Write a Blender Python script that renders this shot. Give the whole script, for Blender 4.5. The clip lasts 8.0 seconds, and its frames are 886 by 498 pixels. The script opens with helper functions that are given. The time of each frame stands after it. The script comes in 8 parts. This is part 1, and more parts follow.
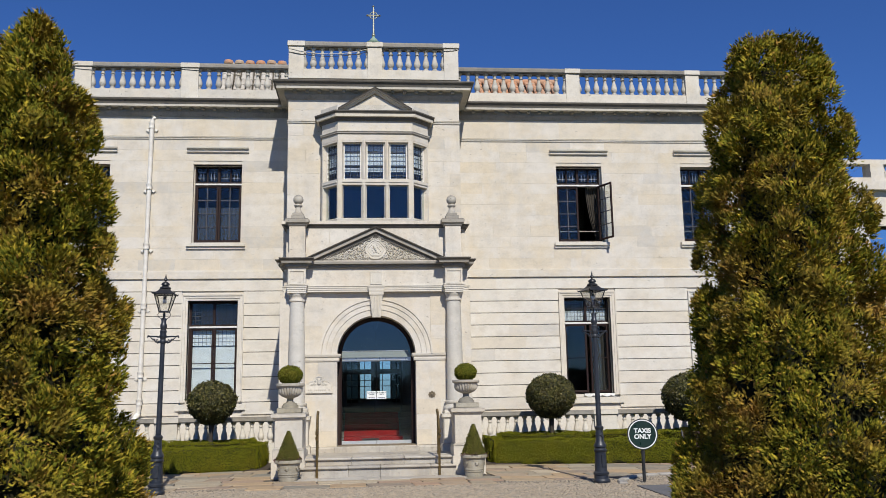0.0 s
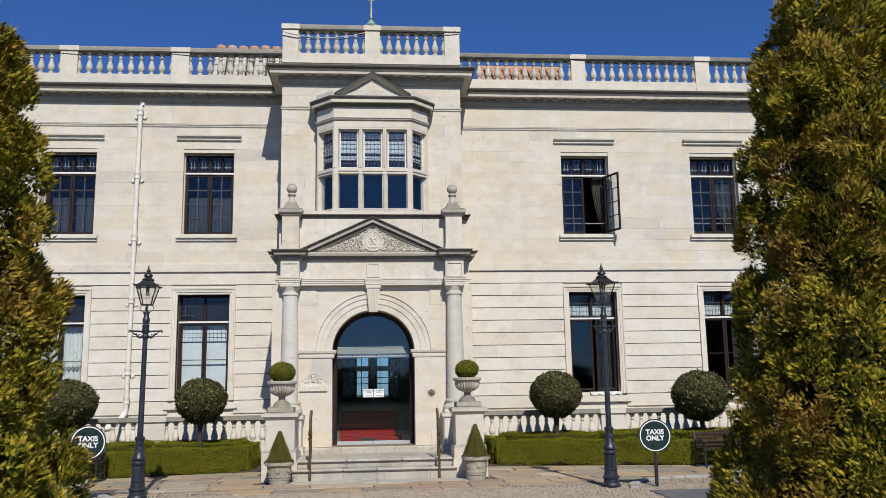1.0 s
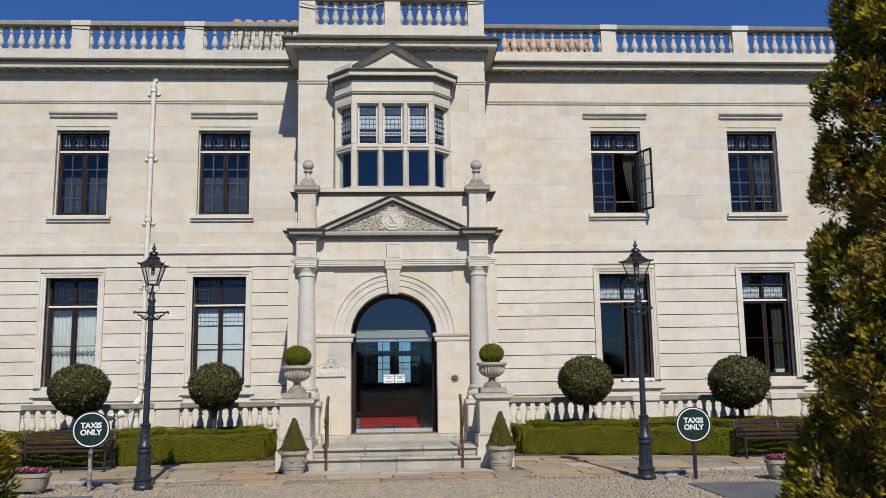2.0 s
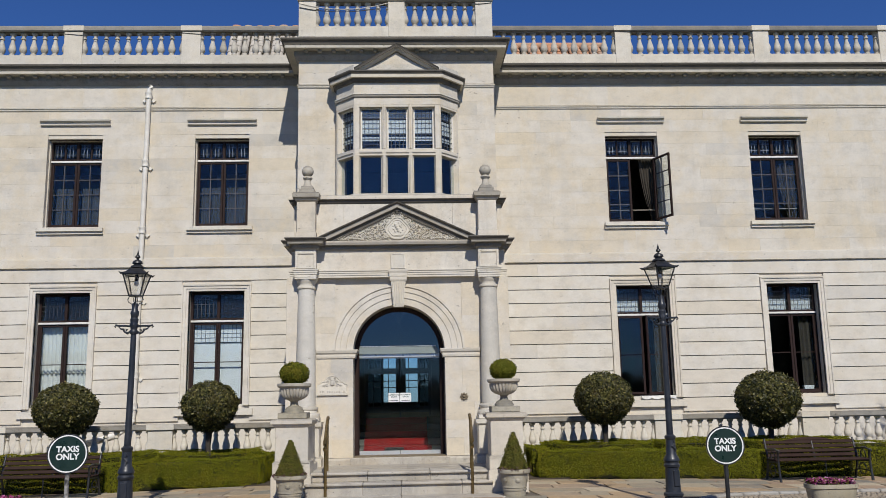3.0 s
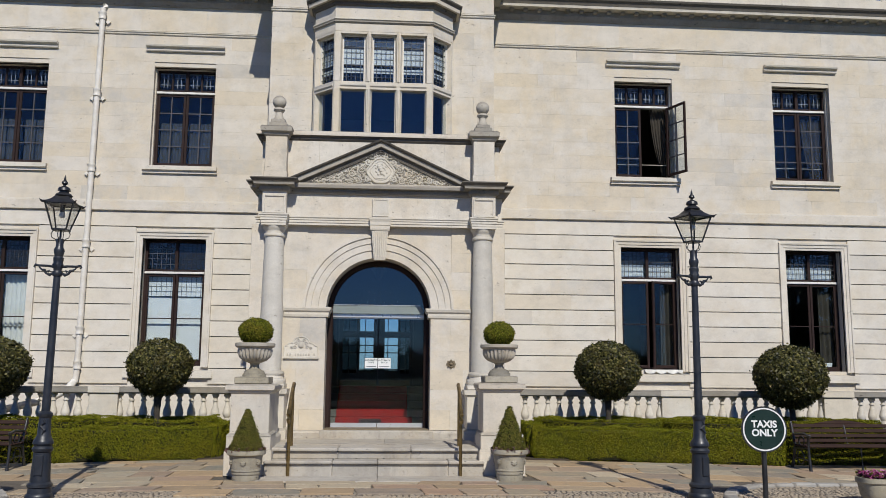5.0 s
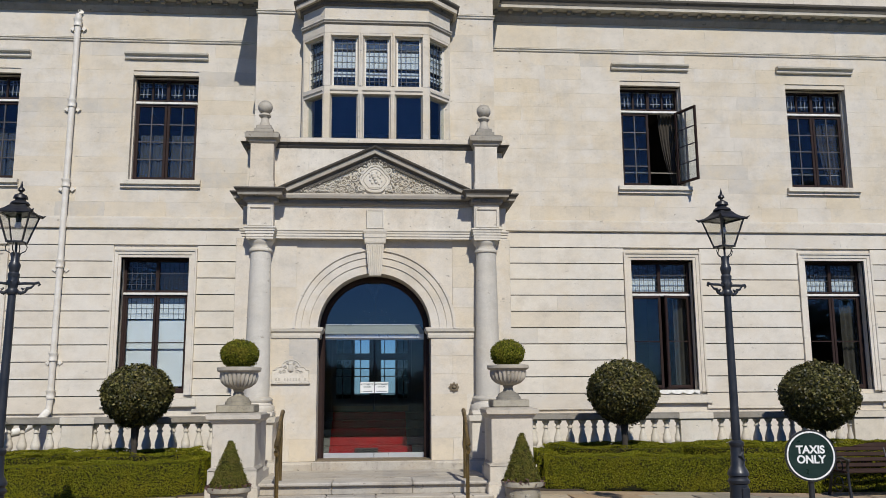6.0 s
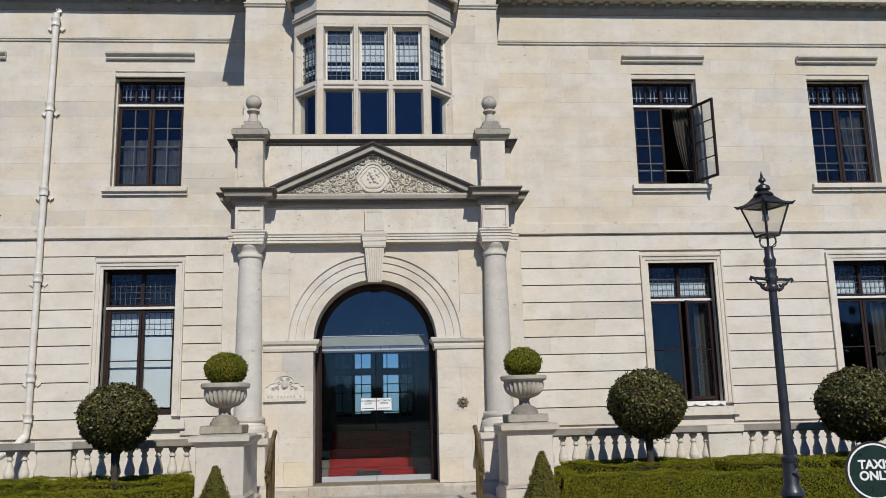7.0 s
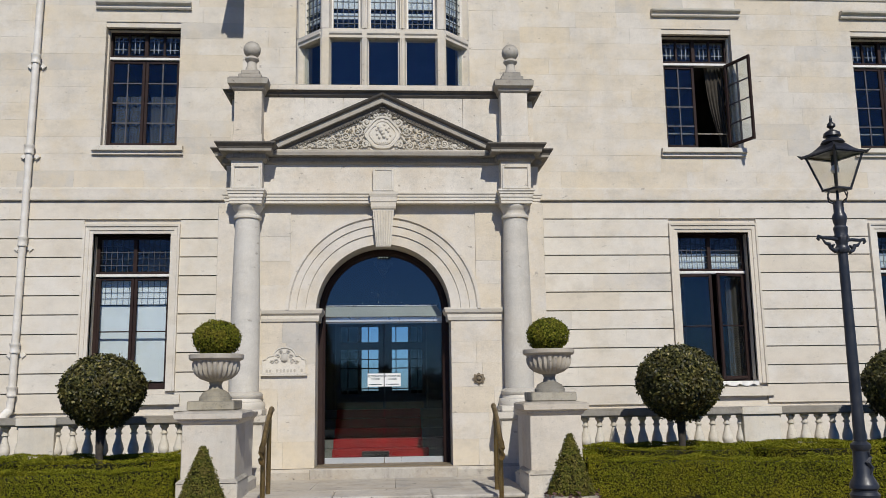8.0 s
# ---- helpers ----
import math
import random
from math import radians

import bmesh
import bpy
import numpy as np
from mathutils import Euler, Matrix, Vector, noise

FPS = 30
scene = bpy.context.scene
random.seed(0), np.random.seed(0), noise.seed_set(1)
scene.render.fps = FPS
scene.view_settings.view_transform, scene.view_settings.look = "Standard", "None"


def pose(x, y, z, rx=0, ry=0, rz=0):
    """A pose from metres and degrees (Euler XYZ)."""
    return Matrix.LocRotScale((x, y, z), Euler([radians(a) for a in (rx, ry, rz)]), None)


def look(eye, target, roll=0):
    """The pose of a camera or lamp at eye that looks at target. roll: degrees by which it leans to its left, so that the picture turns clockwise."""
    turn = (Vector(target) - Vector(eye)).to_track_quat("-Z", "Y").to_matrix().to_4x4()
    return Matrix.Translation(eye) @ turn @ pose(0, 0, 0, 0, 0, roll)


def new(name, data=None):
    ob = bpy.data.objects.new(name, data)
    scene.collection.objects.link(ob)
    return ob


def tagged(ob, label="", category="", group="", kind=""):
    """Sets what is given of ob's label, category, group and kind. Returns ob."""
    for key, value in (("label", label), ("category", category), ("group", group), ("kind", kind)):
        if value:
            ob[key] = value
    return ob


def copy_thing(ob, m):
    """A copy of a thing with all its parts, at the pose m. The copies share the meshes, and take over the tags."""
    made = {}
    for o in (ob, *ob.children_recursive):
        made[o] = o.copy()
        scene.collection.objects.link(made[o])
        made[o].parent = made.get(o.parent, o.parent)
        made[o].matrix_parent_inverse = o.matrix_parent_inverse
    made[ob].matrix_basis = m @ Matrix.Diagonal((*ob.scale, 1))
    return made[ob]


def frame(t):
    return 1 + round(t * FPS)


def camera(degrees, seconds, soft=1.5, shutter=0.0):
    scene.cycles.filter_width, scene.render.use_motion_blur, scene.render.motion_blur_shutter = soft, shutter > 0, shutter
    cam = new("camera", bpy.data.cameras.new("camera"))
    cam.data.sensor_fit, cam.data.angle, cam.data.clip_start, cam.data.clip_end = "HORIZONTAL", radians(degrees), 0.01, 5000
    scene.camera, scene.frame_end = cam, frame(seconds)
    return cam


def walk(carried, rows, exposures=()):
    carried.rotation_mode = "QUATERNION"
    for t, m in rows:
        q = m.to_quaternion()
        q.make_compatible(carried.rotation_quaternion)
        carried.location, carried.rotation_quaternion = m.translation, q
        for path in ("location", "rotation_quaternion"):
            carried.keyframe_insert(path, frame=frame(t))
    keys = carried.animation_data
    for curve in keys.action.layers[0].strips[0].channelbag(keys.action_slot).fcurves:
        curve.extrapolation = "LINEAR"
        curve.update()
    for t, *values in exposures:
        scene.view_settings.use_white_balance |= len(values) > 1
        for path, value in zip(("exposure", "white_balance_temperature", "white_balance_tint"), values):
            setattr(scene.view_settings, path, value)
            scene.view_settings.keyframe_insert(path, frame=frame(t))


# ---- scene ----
cam = camera(55.5, 8.0, 0.4)
PATH = [
    (0, (-0.134, -0.303, 1.727), (0.040, 1.661, 2.061), -1.04),
    (0.5, (-0.169, 0.199, 1.770), (0.012, 2.163, 2.103), -1.13),
    (1, (-0.059, 0.639, 1.756), (0.115, 2.605, 2.083), -0.96),
    (1.5, (0.042, 1.103, 1.714), (0.181, 3.074, 2.024), -0.86),
    (1.7, (0.076, 1.302, 1.720), (0.206, 3.275, 2.018), -0.76),
    (2.8, (0.188, 2.473, 1.688), (0.248, 4.446, 2.014), -1.42),
    (3, (0.225, 2.712, 1.678), (0.310, 4.681, 2.023), -1.10),
    (3.5, (0.193, 3.268, 1.636), (0.288, 5.237, 1.971), -0.76),
    (4, (0.168, 3.777, 1.607), (0.313, 5.752, 1.880), 0.69),
    (4.5, (0.159, 4.379, 1.626), (0.304, 6.355, 1.898), 0.71),
    (4.7, (0.156, 4.599, 1.618), (0.296, 6.575, 1.892), 0.71),
    (5.8, (0.155, 5.908, 1.640), (0.284, 7.880, 1.948), -0.07),
    (6, (0.122, 6.118, 1.627), (0.270, 8.085, 1.957), -0.36),
    (6.5, (0.168, 6.693, 1.614), (0.323, 8.651, 1.990), -1.11),
    (7, (0.138, 7.280, 1.582), (0.284, 9.240, 1.954), -1.41),
    (7.5, (0.150, 7.853, 1.552), (0.287, 9.820, 1.886), -1.04),
    (8, (0.127, 8.455, 1.551), (0.252, 10.425, 1.876), -0.80),
]
walk(cam, [(t, look(eye, target, roll)) for t, eye, target, roll in PATH], [(0, 0.0), (1, -0.02), (1.7, -0.09), (3, -0.2), (8, -0.2)])

# ---- sky and sun ----
SUN_TO = Vector((0.155, -1.0, 0.97)).normalized()      # the way towards the sun
world = bpy.data.worlds.new("world")
scene.world = world
world.use_nodes = True
wn = world.node_tree.nodes
sky = wn.new("ShaderNodeTexSky")
sky.sky_type, sky.sun_disc = "NISHITA", False
sky.sun_elevation = math.asin(SUN_TO.z)
sky.sun_rotation = math.atan2(SUN_TO.x, SUN_TO.y)
sky.altitude, sky.air_density, sky.dust_density, sky.ozone_density = 60, 0.9, 0.1, 3.5
wn["Background"].inputs["Strength"].default_value = 0.072
tint = wn.new("ShaderNodeMix")
tint.data_type, tint.blend_type = "RGBA", "MULTIPLY"
tint.inputs[0].default_value, tint.inputs[7].default_value = 1.0, (0.48, 0.80, 1.39, 1)
world.node_tree.links.new(sky.outputs[0], tint.inputs[6])
world.node_tree.links.new(tint.outputs[2], wn["Background"].inputs["Color"])
lamp = new("sun", bpy.data.lights.new("sun", "SUN"))
lamp.data.energy, lamp.data.angle, lamp.data.color = 4.85, radians(0.55), (1.0, 0.957, 0.885)
lamp.matrix_world = look(SUN_TO * 60, (0, 0, 0))

# ---- materials ----
class Nodes:
    """A short way to write a node material."""
    def __init__(self, name, rough=0.8, metal=0.0, spec=0.5):
        self.mat = bpy.data.materials.new(name)
        self.mat.use_nodes = True
        self.t = self.mat.node_tree
        self.bsdf = self.t.nodes["Principled BSDF"]
        self.bsdf.inputs["Roughness"].default_value = rough
        self.bsdf.inputs["Metallic"].default_value = metal
        self.bsdf.inputs["Specular IOR Level"].default_value = spec

    def put(self, node, key, value):
        if hasattr(value, "links"):
            self.t.links.new(value, node.inputs[key])
        elif value is not None:
            node.inputs[key].default_value = value

    def pos(self):
        return self.t.nodes.new("ShaderNodeNewGeometry").outputs["Position"]

    def local(self):
        return self.t.nodes.new("ShaderNodeTexCoord").outputs["Object"]

    def island(self):
        return self.t.nodes.new("ShaderNodeNewGeometry").outputs["Random Per Island"]

    def rand(self):
        return self.t.nodes.new("ShaderNodeObjectInfo").outputs["Random"]

    def noise(self, scale, at, detail=4.0, rough=0.6, stretch=None):
        if stretch:
            m = self.t.nodes.new("ShaderNodeMapping")
            self.put(m, "Vector", at)
            m.inputs["Scale"].default_value = stretch
            at = m.outputs[0]
        n = self.t.nodes.new("ShaderNodeTexNoise")
        self.put(n, "Vector", at)
        n.inputs["Scale"].default_value, n.inputs["Detail"].default_value, n.inputs["Roughness"].default_value = scale, detail, rough
        return n.outputs["Fac"]

    def ramp(self, fac, stops):
        r = self.t.nodes.new("ShaderNodeValToRGB")
        self.put(r, "Fac", fac)
        els = r.color_ramp.elements
        while len(els) < len(stops):
            els.new(0.5)
        for e, (p, c) in zip(els, stops):
            e.position, e.color = p, (*(c if isinstance(c, tuple) else (c, c, c)), 1)
        return r.outputs["Color"]

    def mix(self, fac, a, b, mode="MIX"):
        m = self.t.nodes.new("ShaderNodeMix")
        m.data_type, m.blend_type = "RGBA", mode
        for key, v in ((0, fac), (6, a), (7, b)):
            if isinstance(v, tuple):
                v = (*v, 1)
            self.put(m, key, v)
        return m.outputs[2]

    def bump(self, height, strength=0.3, dist=0.01):
        b = self.t.nodes.new("ShaderNodeBump")
        b.inputs["Strength"].default_value, b.inputs["Distance"].default_value = strength, dist
        self.put(b, "Height", height)
        self.t.links.new(b.outputs[0], self.bsdf.inputs["Normal"])

    def done(self, color, rough=None):
        if isinstance(color, tuple):
            color = (*color, 1)
        self.put(self.bsdf, "Base Color", color)
        self.put(self.bsdf, "Roughness", rough)
        return self.mat


def stone_mat(name, light, warm, grey, stain, vary=1.0, fine=90.0, relief=0.25, crust=0.0):
    n = Nodes(name, 0.85, 0, 0.3)
    p = n.pos()
    c = n.ramp(n.rand(), [(0.0, light), (0.5, light), (0.72, warm), (0.86, light), (1.0, grey)])
    c = n.mix(vary, light, c)
    blot = n.ramp(n.noise(1.1, p, 7, 0.75), [(0.44, 0.0), (0.64, 1.0)])
    c = n.mix(n.mix(0.85, (0, 0, 0), blot), c, warm)
    pale = n.ramp(n.noise(2.7, p, 6, 0.75), [(0.55, 0.0), (0.72, 1.0)])
    c = n.mix(n.mix(stain * 0.6, (0, 0, 0), pale), c, grey)
    rain = n.ramp(n.noise(1.0, p, 5, 0.7, (2.4, 2.4, 0.35)), [(0.50, 0.0), (0.78, 1.0)])
    c = n.mix(n.mix(stain * 0.6, (0, 0, 0), rain), c, grey)
    spots = n.ramp(n.noise(9.0, p, 6, 0.75), [(0.57, 0.0), (0.70, 1.0)])
    pits = n.ramp(n.noise(30.0, p, 4, 0.7), [(0.62, 0.0), (0.70, 1.0)])
    c = n.mix(n.mix(stain * 0.55, (0, 0, 0), spots), c, grey)
    c = n.mix(n.mix(stain * 0.5, (0, 0, 0), pits), c, (grey[0] * 0.6, grey[1] * 0.6, grey[2] * 0.6))
    pocks = n.ramp(n.noise(6.5, p, 5, 0.62, (1.0, 1.0, 1.7)), [(0.663, 0.0), (0.685, 1.0)])
    c = n.mix(n.mix(stain * 0.8, (0, 0, 0), pocks), c, (grey[0] * 0.55, grey[1] * 0.53, grey[2] * 0.5))
    cloud = n.noise(2.1, p, 8, 0.75, (1.0, 1.0, 1.6))
    c = n.mix(0.8, c, n.ramp(cloud, [(0.3, 0.82), (0.5, 0.99), (0.7, 1.08)]), "MULTIPLY")
    g = n.noise(fine, p, 3, 0.7)
    c = n.mix(0.6, c, n.ramp(g, [(0.3, 0.82), (0.7, 1.10)]), "MULTIPLY")
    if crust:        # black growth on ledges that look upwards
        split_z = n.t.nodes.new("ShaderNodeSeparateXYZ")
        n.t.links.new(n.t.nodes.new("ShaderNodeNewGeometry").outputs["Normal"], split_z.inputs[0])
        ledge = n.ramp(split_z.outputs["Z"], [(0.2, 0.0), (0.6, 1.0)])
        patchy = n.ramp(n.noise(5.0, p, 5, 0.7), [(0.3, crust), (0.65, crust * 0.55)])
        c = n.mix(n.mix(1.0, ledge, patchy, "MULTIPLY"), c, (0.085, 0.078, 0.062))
    n.bump(n.mix(0.75, g, n.noise(22.0, p, 6, 0.75)), relief, 0.02)
    return n.done(c)


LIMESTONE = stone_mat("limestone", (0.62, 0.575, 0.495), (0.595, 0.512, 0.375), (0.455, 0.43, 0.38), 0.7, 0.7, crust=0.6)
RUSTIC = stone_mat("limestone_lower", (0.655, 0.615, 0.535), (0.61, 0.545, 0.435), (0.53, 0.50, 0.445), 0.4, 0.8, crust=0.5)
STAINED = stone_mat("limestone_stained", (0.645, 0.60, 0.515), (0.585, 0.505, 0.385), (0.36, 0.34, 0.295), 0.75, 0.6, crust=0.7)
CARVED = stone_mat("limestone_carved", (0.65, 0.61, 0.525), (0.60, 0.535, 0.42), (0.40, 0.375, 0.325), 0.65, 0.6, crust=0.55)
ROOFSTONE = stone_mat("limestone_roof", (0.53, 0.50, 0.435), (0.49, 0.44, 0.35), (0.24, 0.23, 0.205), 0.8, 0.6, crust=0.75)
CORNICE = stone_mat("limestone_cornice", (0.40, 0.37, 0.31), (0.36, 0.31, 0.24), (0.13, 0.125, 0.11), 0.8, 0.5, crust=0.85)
# two weathered stones, which also give dentils and their beds painted shade
WEATHERED_SHADED = stone_mat("stone_weathered_shaded", (0.33, 0.31, 0.27), (0.31, 0.27, 0.21), (0.12, 0.115, 0.105), 0.8, 0.5, crust=0.85)
DARKCORNICE = stone_mat("stone_blackened_shaded", (0.125, 0.115, 0.098), (0.165, 0.145, 0.115), (0.055, 0.052, 0.047), 0.8, 0.4)
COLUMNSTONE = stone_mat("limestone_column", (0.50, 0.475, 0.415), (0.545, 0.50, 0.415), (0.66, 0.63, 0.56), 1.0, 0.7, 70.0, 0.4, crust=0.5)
STEPSTONE = stone_mat("stone_steps", (0.44, 0.41, 0.355), (0.40, 0.345, 0.265), (0.17, 0.16, 0.145), 0.95, 0.6)
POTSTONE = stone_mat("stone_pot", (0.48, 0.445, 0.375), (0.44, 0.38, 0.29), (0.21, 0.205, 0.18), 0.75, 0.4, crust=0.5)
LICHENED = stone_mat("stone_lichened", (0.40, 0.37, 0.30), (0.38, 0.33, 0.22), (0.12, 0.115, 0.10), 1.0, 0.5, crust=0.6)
KERBSTONE = stone_mat("granite_kerb", (0.36, 0.345, 0.31), (0.34, 0.31, 0.26), (0.20, 0.195, 0.18), 0.6, 0.8, 140.0, 0.5)


def flag_mat():
    n = Nodes("flagstone", 0.8, 0, 0.25)
    p = n.pos()
    c = n.ramp(n.rand(), [(0.0, (0.25, 0.19, 0.125)), (0.2, (0.40, 0.285, 0.165)), (0.38, (0.24, 0.225, 0.175)), (0.52, (0.165, 0.17, 0.15)), (0.66, (0.33, 0.22, 0.15)), (0.82, (0.29, 0.265, 0.20)), (1.0, (0.47, 0.40, 0.285))])
    c = n.mix(n.ramp(n.noise(2.2, p, 6, 0.7), [(0.35, 0.0), (0.75, 0.6)]), c, (0.43, 0.315, 0.19))
    c = n.mix(n.ramp(n.noise(6.0, p, 6, 0.75), [(0.52, 0.0), (0.72, 0.6)]), c, (0.16, 0.145, 0.125))
    c = n.mix(n.ramp(n.noise(4.0, p, 6, 0.7), [(0.58, 0.0), (0.75, 0.5)]), c, (0.55, 0.50, 0.40))
    g = n.noise(60, p, 4, 0.7)
    c = n.mix(0.7, c, n.ramp(g, [(0.3, 0.7), (0.7, 1.2)]), "MULTIPLY")
    n.bump(n.mix(0.5, g, n.noise(12, p, 4)), 0.5, 0.012)
    return n.done(c)


def plain_mat(name, base, var, rough=0.6, metal=0.0, scale=12.0, fine=120.0, relief=0.1, spec=0.5, coord="pos"):
    n = Nodes(name, rough, metal, spec)
    p = n.pos() if coord == "pos" else n.local()
    c = n.mix(n.ramp(n.noise(scale, p, 5, 0.65), [(0.35, 0.0), (0.7, 1.0)]), base, var)
    g = n.noise(fine, p, 3, 0.6)
    c = n.mix(0.4, c, n.ramp(g, [(0.3, 0.85), (0.7, 1.12)]), "MULTIPLY")
    n.bump(g, relief, 0.004)
    return n.done(c, n.ramp(n.noise(scale * 2, p), [(0.3, max(rough - 0.12, 0.03)), (0.7, min(rough + 0.12, 1.0))]))


def leaf_mat(name, stops, rough=0.5, patch=(3.0, (0.2, 0.16, 0.03), 0.4), spec=0.35):
    n = Nodes(name, rough, 0, spec)
    c = n.ramp(n.island(), stops)
    c = n.mix(n.ramp(n.noise(patch[0], n.local(), 4, 0.6), [(0.46, 0.0), (0.72, patch[2])]), c, patch[1])
    n.bsdf.inputs["Subsurface Weight"].default_value = 0.0
    n.put(n.bsdf, "Transmission Weight", 0.0)
    return n.done(c)


def glass_mat(name, tint=(0.86, 0.9, 0.9), ior=1.5, gain=1.0):
    m = bpy.data.materials.new(name)
    m.use_nodes = True
    t = m.node_tree
    t.nodes.remove(t.nodes["Principled BSDF"])
    out = t.nodes["Material Output"]
    clear, gloss, edge, power, scale, mixer = (t.nodes.new(k) for k in ("ShaderNodeBsdfTransparent", "ShaderNodeBsdfGlossy", "ShaderNodeLayerWeight", "ShaderNodeMath", "ShaderNodeMath", "ShaderNodeMixShader"))
    clear.inputs[0].default_value = (*tint, 1)
    gloss.inputs["Roughness"].default_value = 0.0
    base = ((ior - 1) / (ior + 1)) ** 2
    edge.inputs["Blend"].default_value = 0.5
    power.operation, scale.operation = "POWER", "MULTIPLY_ADD"
    power.inputs[1].default_value = 5.0
    scale.inputs[1].default_value, scale.inputs[2].default_value = 1 - base, base * gain
    t.links.new(edge.outputs["Facing"], power.inputs[0])
    t.links.new(power.outputs[0], scale.inputs[0])
    t.links.new(scale.outputs[0], mixer.inputs[0])
    t.links.new(clear.outputs[0], mixer.inputs[1])
    t.links.new(gloss.outputs[0], mixer.inputs[2])
    t.links.new(mixer.outputs[0], out.inputs[0])
    return m


FLAG = flag_mat()
SETT = plain_mat("drive_setts", (0.36, 0.30, 0.225), (0.27, 0.23, 0.18), 0.85, 0, 3.0, 70.0, 0.5)
MORTAR = plain_mat("mortar", (0.12, 0.10, 0.075), (0.07, 0.06, 0.045), 0.95, 0, 6.0, 90.0, 0.4)
ASPHALT = plain_mat("asphalt", (0.085, 0.085, 0.09), (0.13, 0.13, 0.13), 0.9, 0, 2.0, 160.0, 0.5)
LAWN = plain_mat("lawn", (0.035, 0.055, 0.012), (0.055, 0.075, 0.018), 0.9, 0, 2.0, 90.0, 0.6)
SOIL = plain_mat("soil", (0.045, 0.033, 0.022), (0.08, 0.06, 0.04), 0.95, 0, 8.0, 60.0, 0.8)
FRAME = plain_mat("dark_brown_paint", (0.020, 0.0112, 0.0095), (0.033, 0.018, 0.015), 0.65, 0, 9.0, 80.0, 0.1, 0.2)
WHITE = plain_mat("white_paint", (0.74, 0.73, 0.69), (0.60, 0.58, 0.52), 0.5, 0, 6.0, 80.0, 0.08)
CREAM = plain_mat("cream_paint", (0.72, 0.69, 0.62), (0.58, 0.54, 0.46), 0.45, 0, 4.0, 60.0, 0.06)
LEAD = plain_mat("leading", (0.20, 0.23, 0.26), (0.14, 0.16, 0.19), 0.5, 0.2, 20.0, 90.0, 0.05)
GLAZEBAR = plain_mat("dull_glazing_bar", (0.085, 0.082, 0.088), (0.05, 0.042, 0.042), 0.55, 0.1, 9.0, 80.0, 0.1)
LEADMID = plain_mat("leading_grey", (0.055, 0.06, 0.065), (0.09, 0.10, 0.11), 0.5, 0.2, 20.0, 90.0, 0.05)
LEADDARK = plain_mat("leading_dark", (0.06, 0.06, 0.06), (0.10, 0.10, 0.10), 0.55, 0.2, 20.0, 90.0, 0.05)
IRON = plain_mat("painted_iron", (0.013, 0.016, 0.022), (0.027, 0.031, 0.039), 0.42, 0.0, 5.0, 70.0, 0.25)
IRONBLACK = plain_mat("black_iron", (0.012, 0.012, 0.013), (0.03, 0.03, 0.03), 0.4, 0.0, 8.0, 70.0, 0.2)
BENCHWOOD = plain_mat("bench_wood", (0.026, 0.013, 0.0095), (0.042, 0.023, 0.017), 0.8, 0, 7.0, 60.0, 0.3, 0.2)
BRASS = plain_mat("tarnished_brass", (0.34, 0.24, 0.09), (0.17, 0.12, 0.06), 0.38, 0.9, 6.0, 60.0, 0.1)
BRONZE = plain_mat("bronze", (0.15, 0.115, 0.07), (0.22, 0.18, 0.12), 0.65, 0.2, 10.0, 60.0, 0.1)
VERDIGRIS = plain_mat("verdigris", (0.20, 0.36, 0.29), (0.30, 0.34, 0.24), 0.7, 0.3, 8.0, 60.0, 0.2)
GILT = plain_mat("weathered_gilt", (0.36, 0.33, 0.24), (0.22, 0.26, 0.21), 0.5, 0.6, 14.0, 60.0, 0.2)
ALUMINIUM = plain_mat("aluminium", (0.66, 0.68, 0.68), (0.56, 0.58, 0.58), 0.35, 0.6, 3.0, 90.0, 0.03)
CARPET = plain_mat("red_carpet", (0.36, 0.014, 0.016), (0.25, 0.010, 0.013), 0.95, 0, 5.0, 180.0, 0.4, 0.1)
DARKWOOD = plain_mat("dark_joinery", (0.085, 0.10, 0.098), (0.06, 0.066, 0.062), 0.45, 0, 5.0, 60.0, 0.1)
# pale step stone set dark, so the hall's shade sits in its colour
HALLSTONE = plain_mat("hall_stone", (0.16, 0.165, 0.15), (0.11, 0.115, 0.105), 0.8, 0, 3.0, 60.0, 0.2)
HOODGREY = plain_mat("drive_cover_grey", (0.25, 0.29, 0.27), (0.20, 0.23, 0.22), 0.45, 0.2, 2.0, 60.0, 0.03)
# plaster lowered to a dull grey, with part of the indoor dimness in it
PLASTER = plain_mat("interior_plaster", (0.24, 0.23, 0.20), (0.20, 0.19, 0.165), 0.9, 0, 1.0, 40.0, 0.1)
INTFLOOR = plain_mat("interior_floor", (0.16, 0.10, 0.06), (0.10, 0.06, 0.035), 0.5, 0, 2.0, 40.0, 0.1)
CURTAIN = plain_mat("net_curtain", (0.78, 0.77, 0.72), (0.66, 0.64, 0.58), 0.9, 0, 5.0, 140.0, 0.2)
# pale and ochre cloth, darkened here: the dim of the rooms is in the colour
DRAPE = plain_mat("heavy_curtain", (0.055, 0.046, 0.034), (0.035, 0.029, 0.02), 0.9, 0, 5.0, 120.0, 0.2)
# darkened copy of the net: the room's shade is in its grey
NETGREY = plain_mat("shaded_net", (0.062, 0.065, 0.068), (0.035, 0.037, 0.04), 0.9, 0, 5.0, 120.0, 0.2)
BLIND = plain_mat("white_blind", (0.82, 0.83, 0.82), (0.72, 0.73, 0.72), 0.8, 0, 3.0, 120.0, 0.05)
SIGNGREEN = plain_mat("sign_green", (0.005, 0.020, 0.015), (0.008, 0.027, 0.02), 0.35, 0, 5.0, 90.0, 0.03)
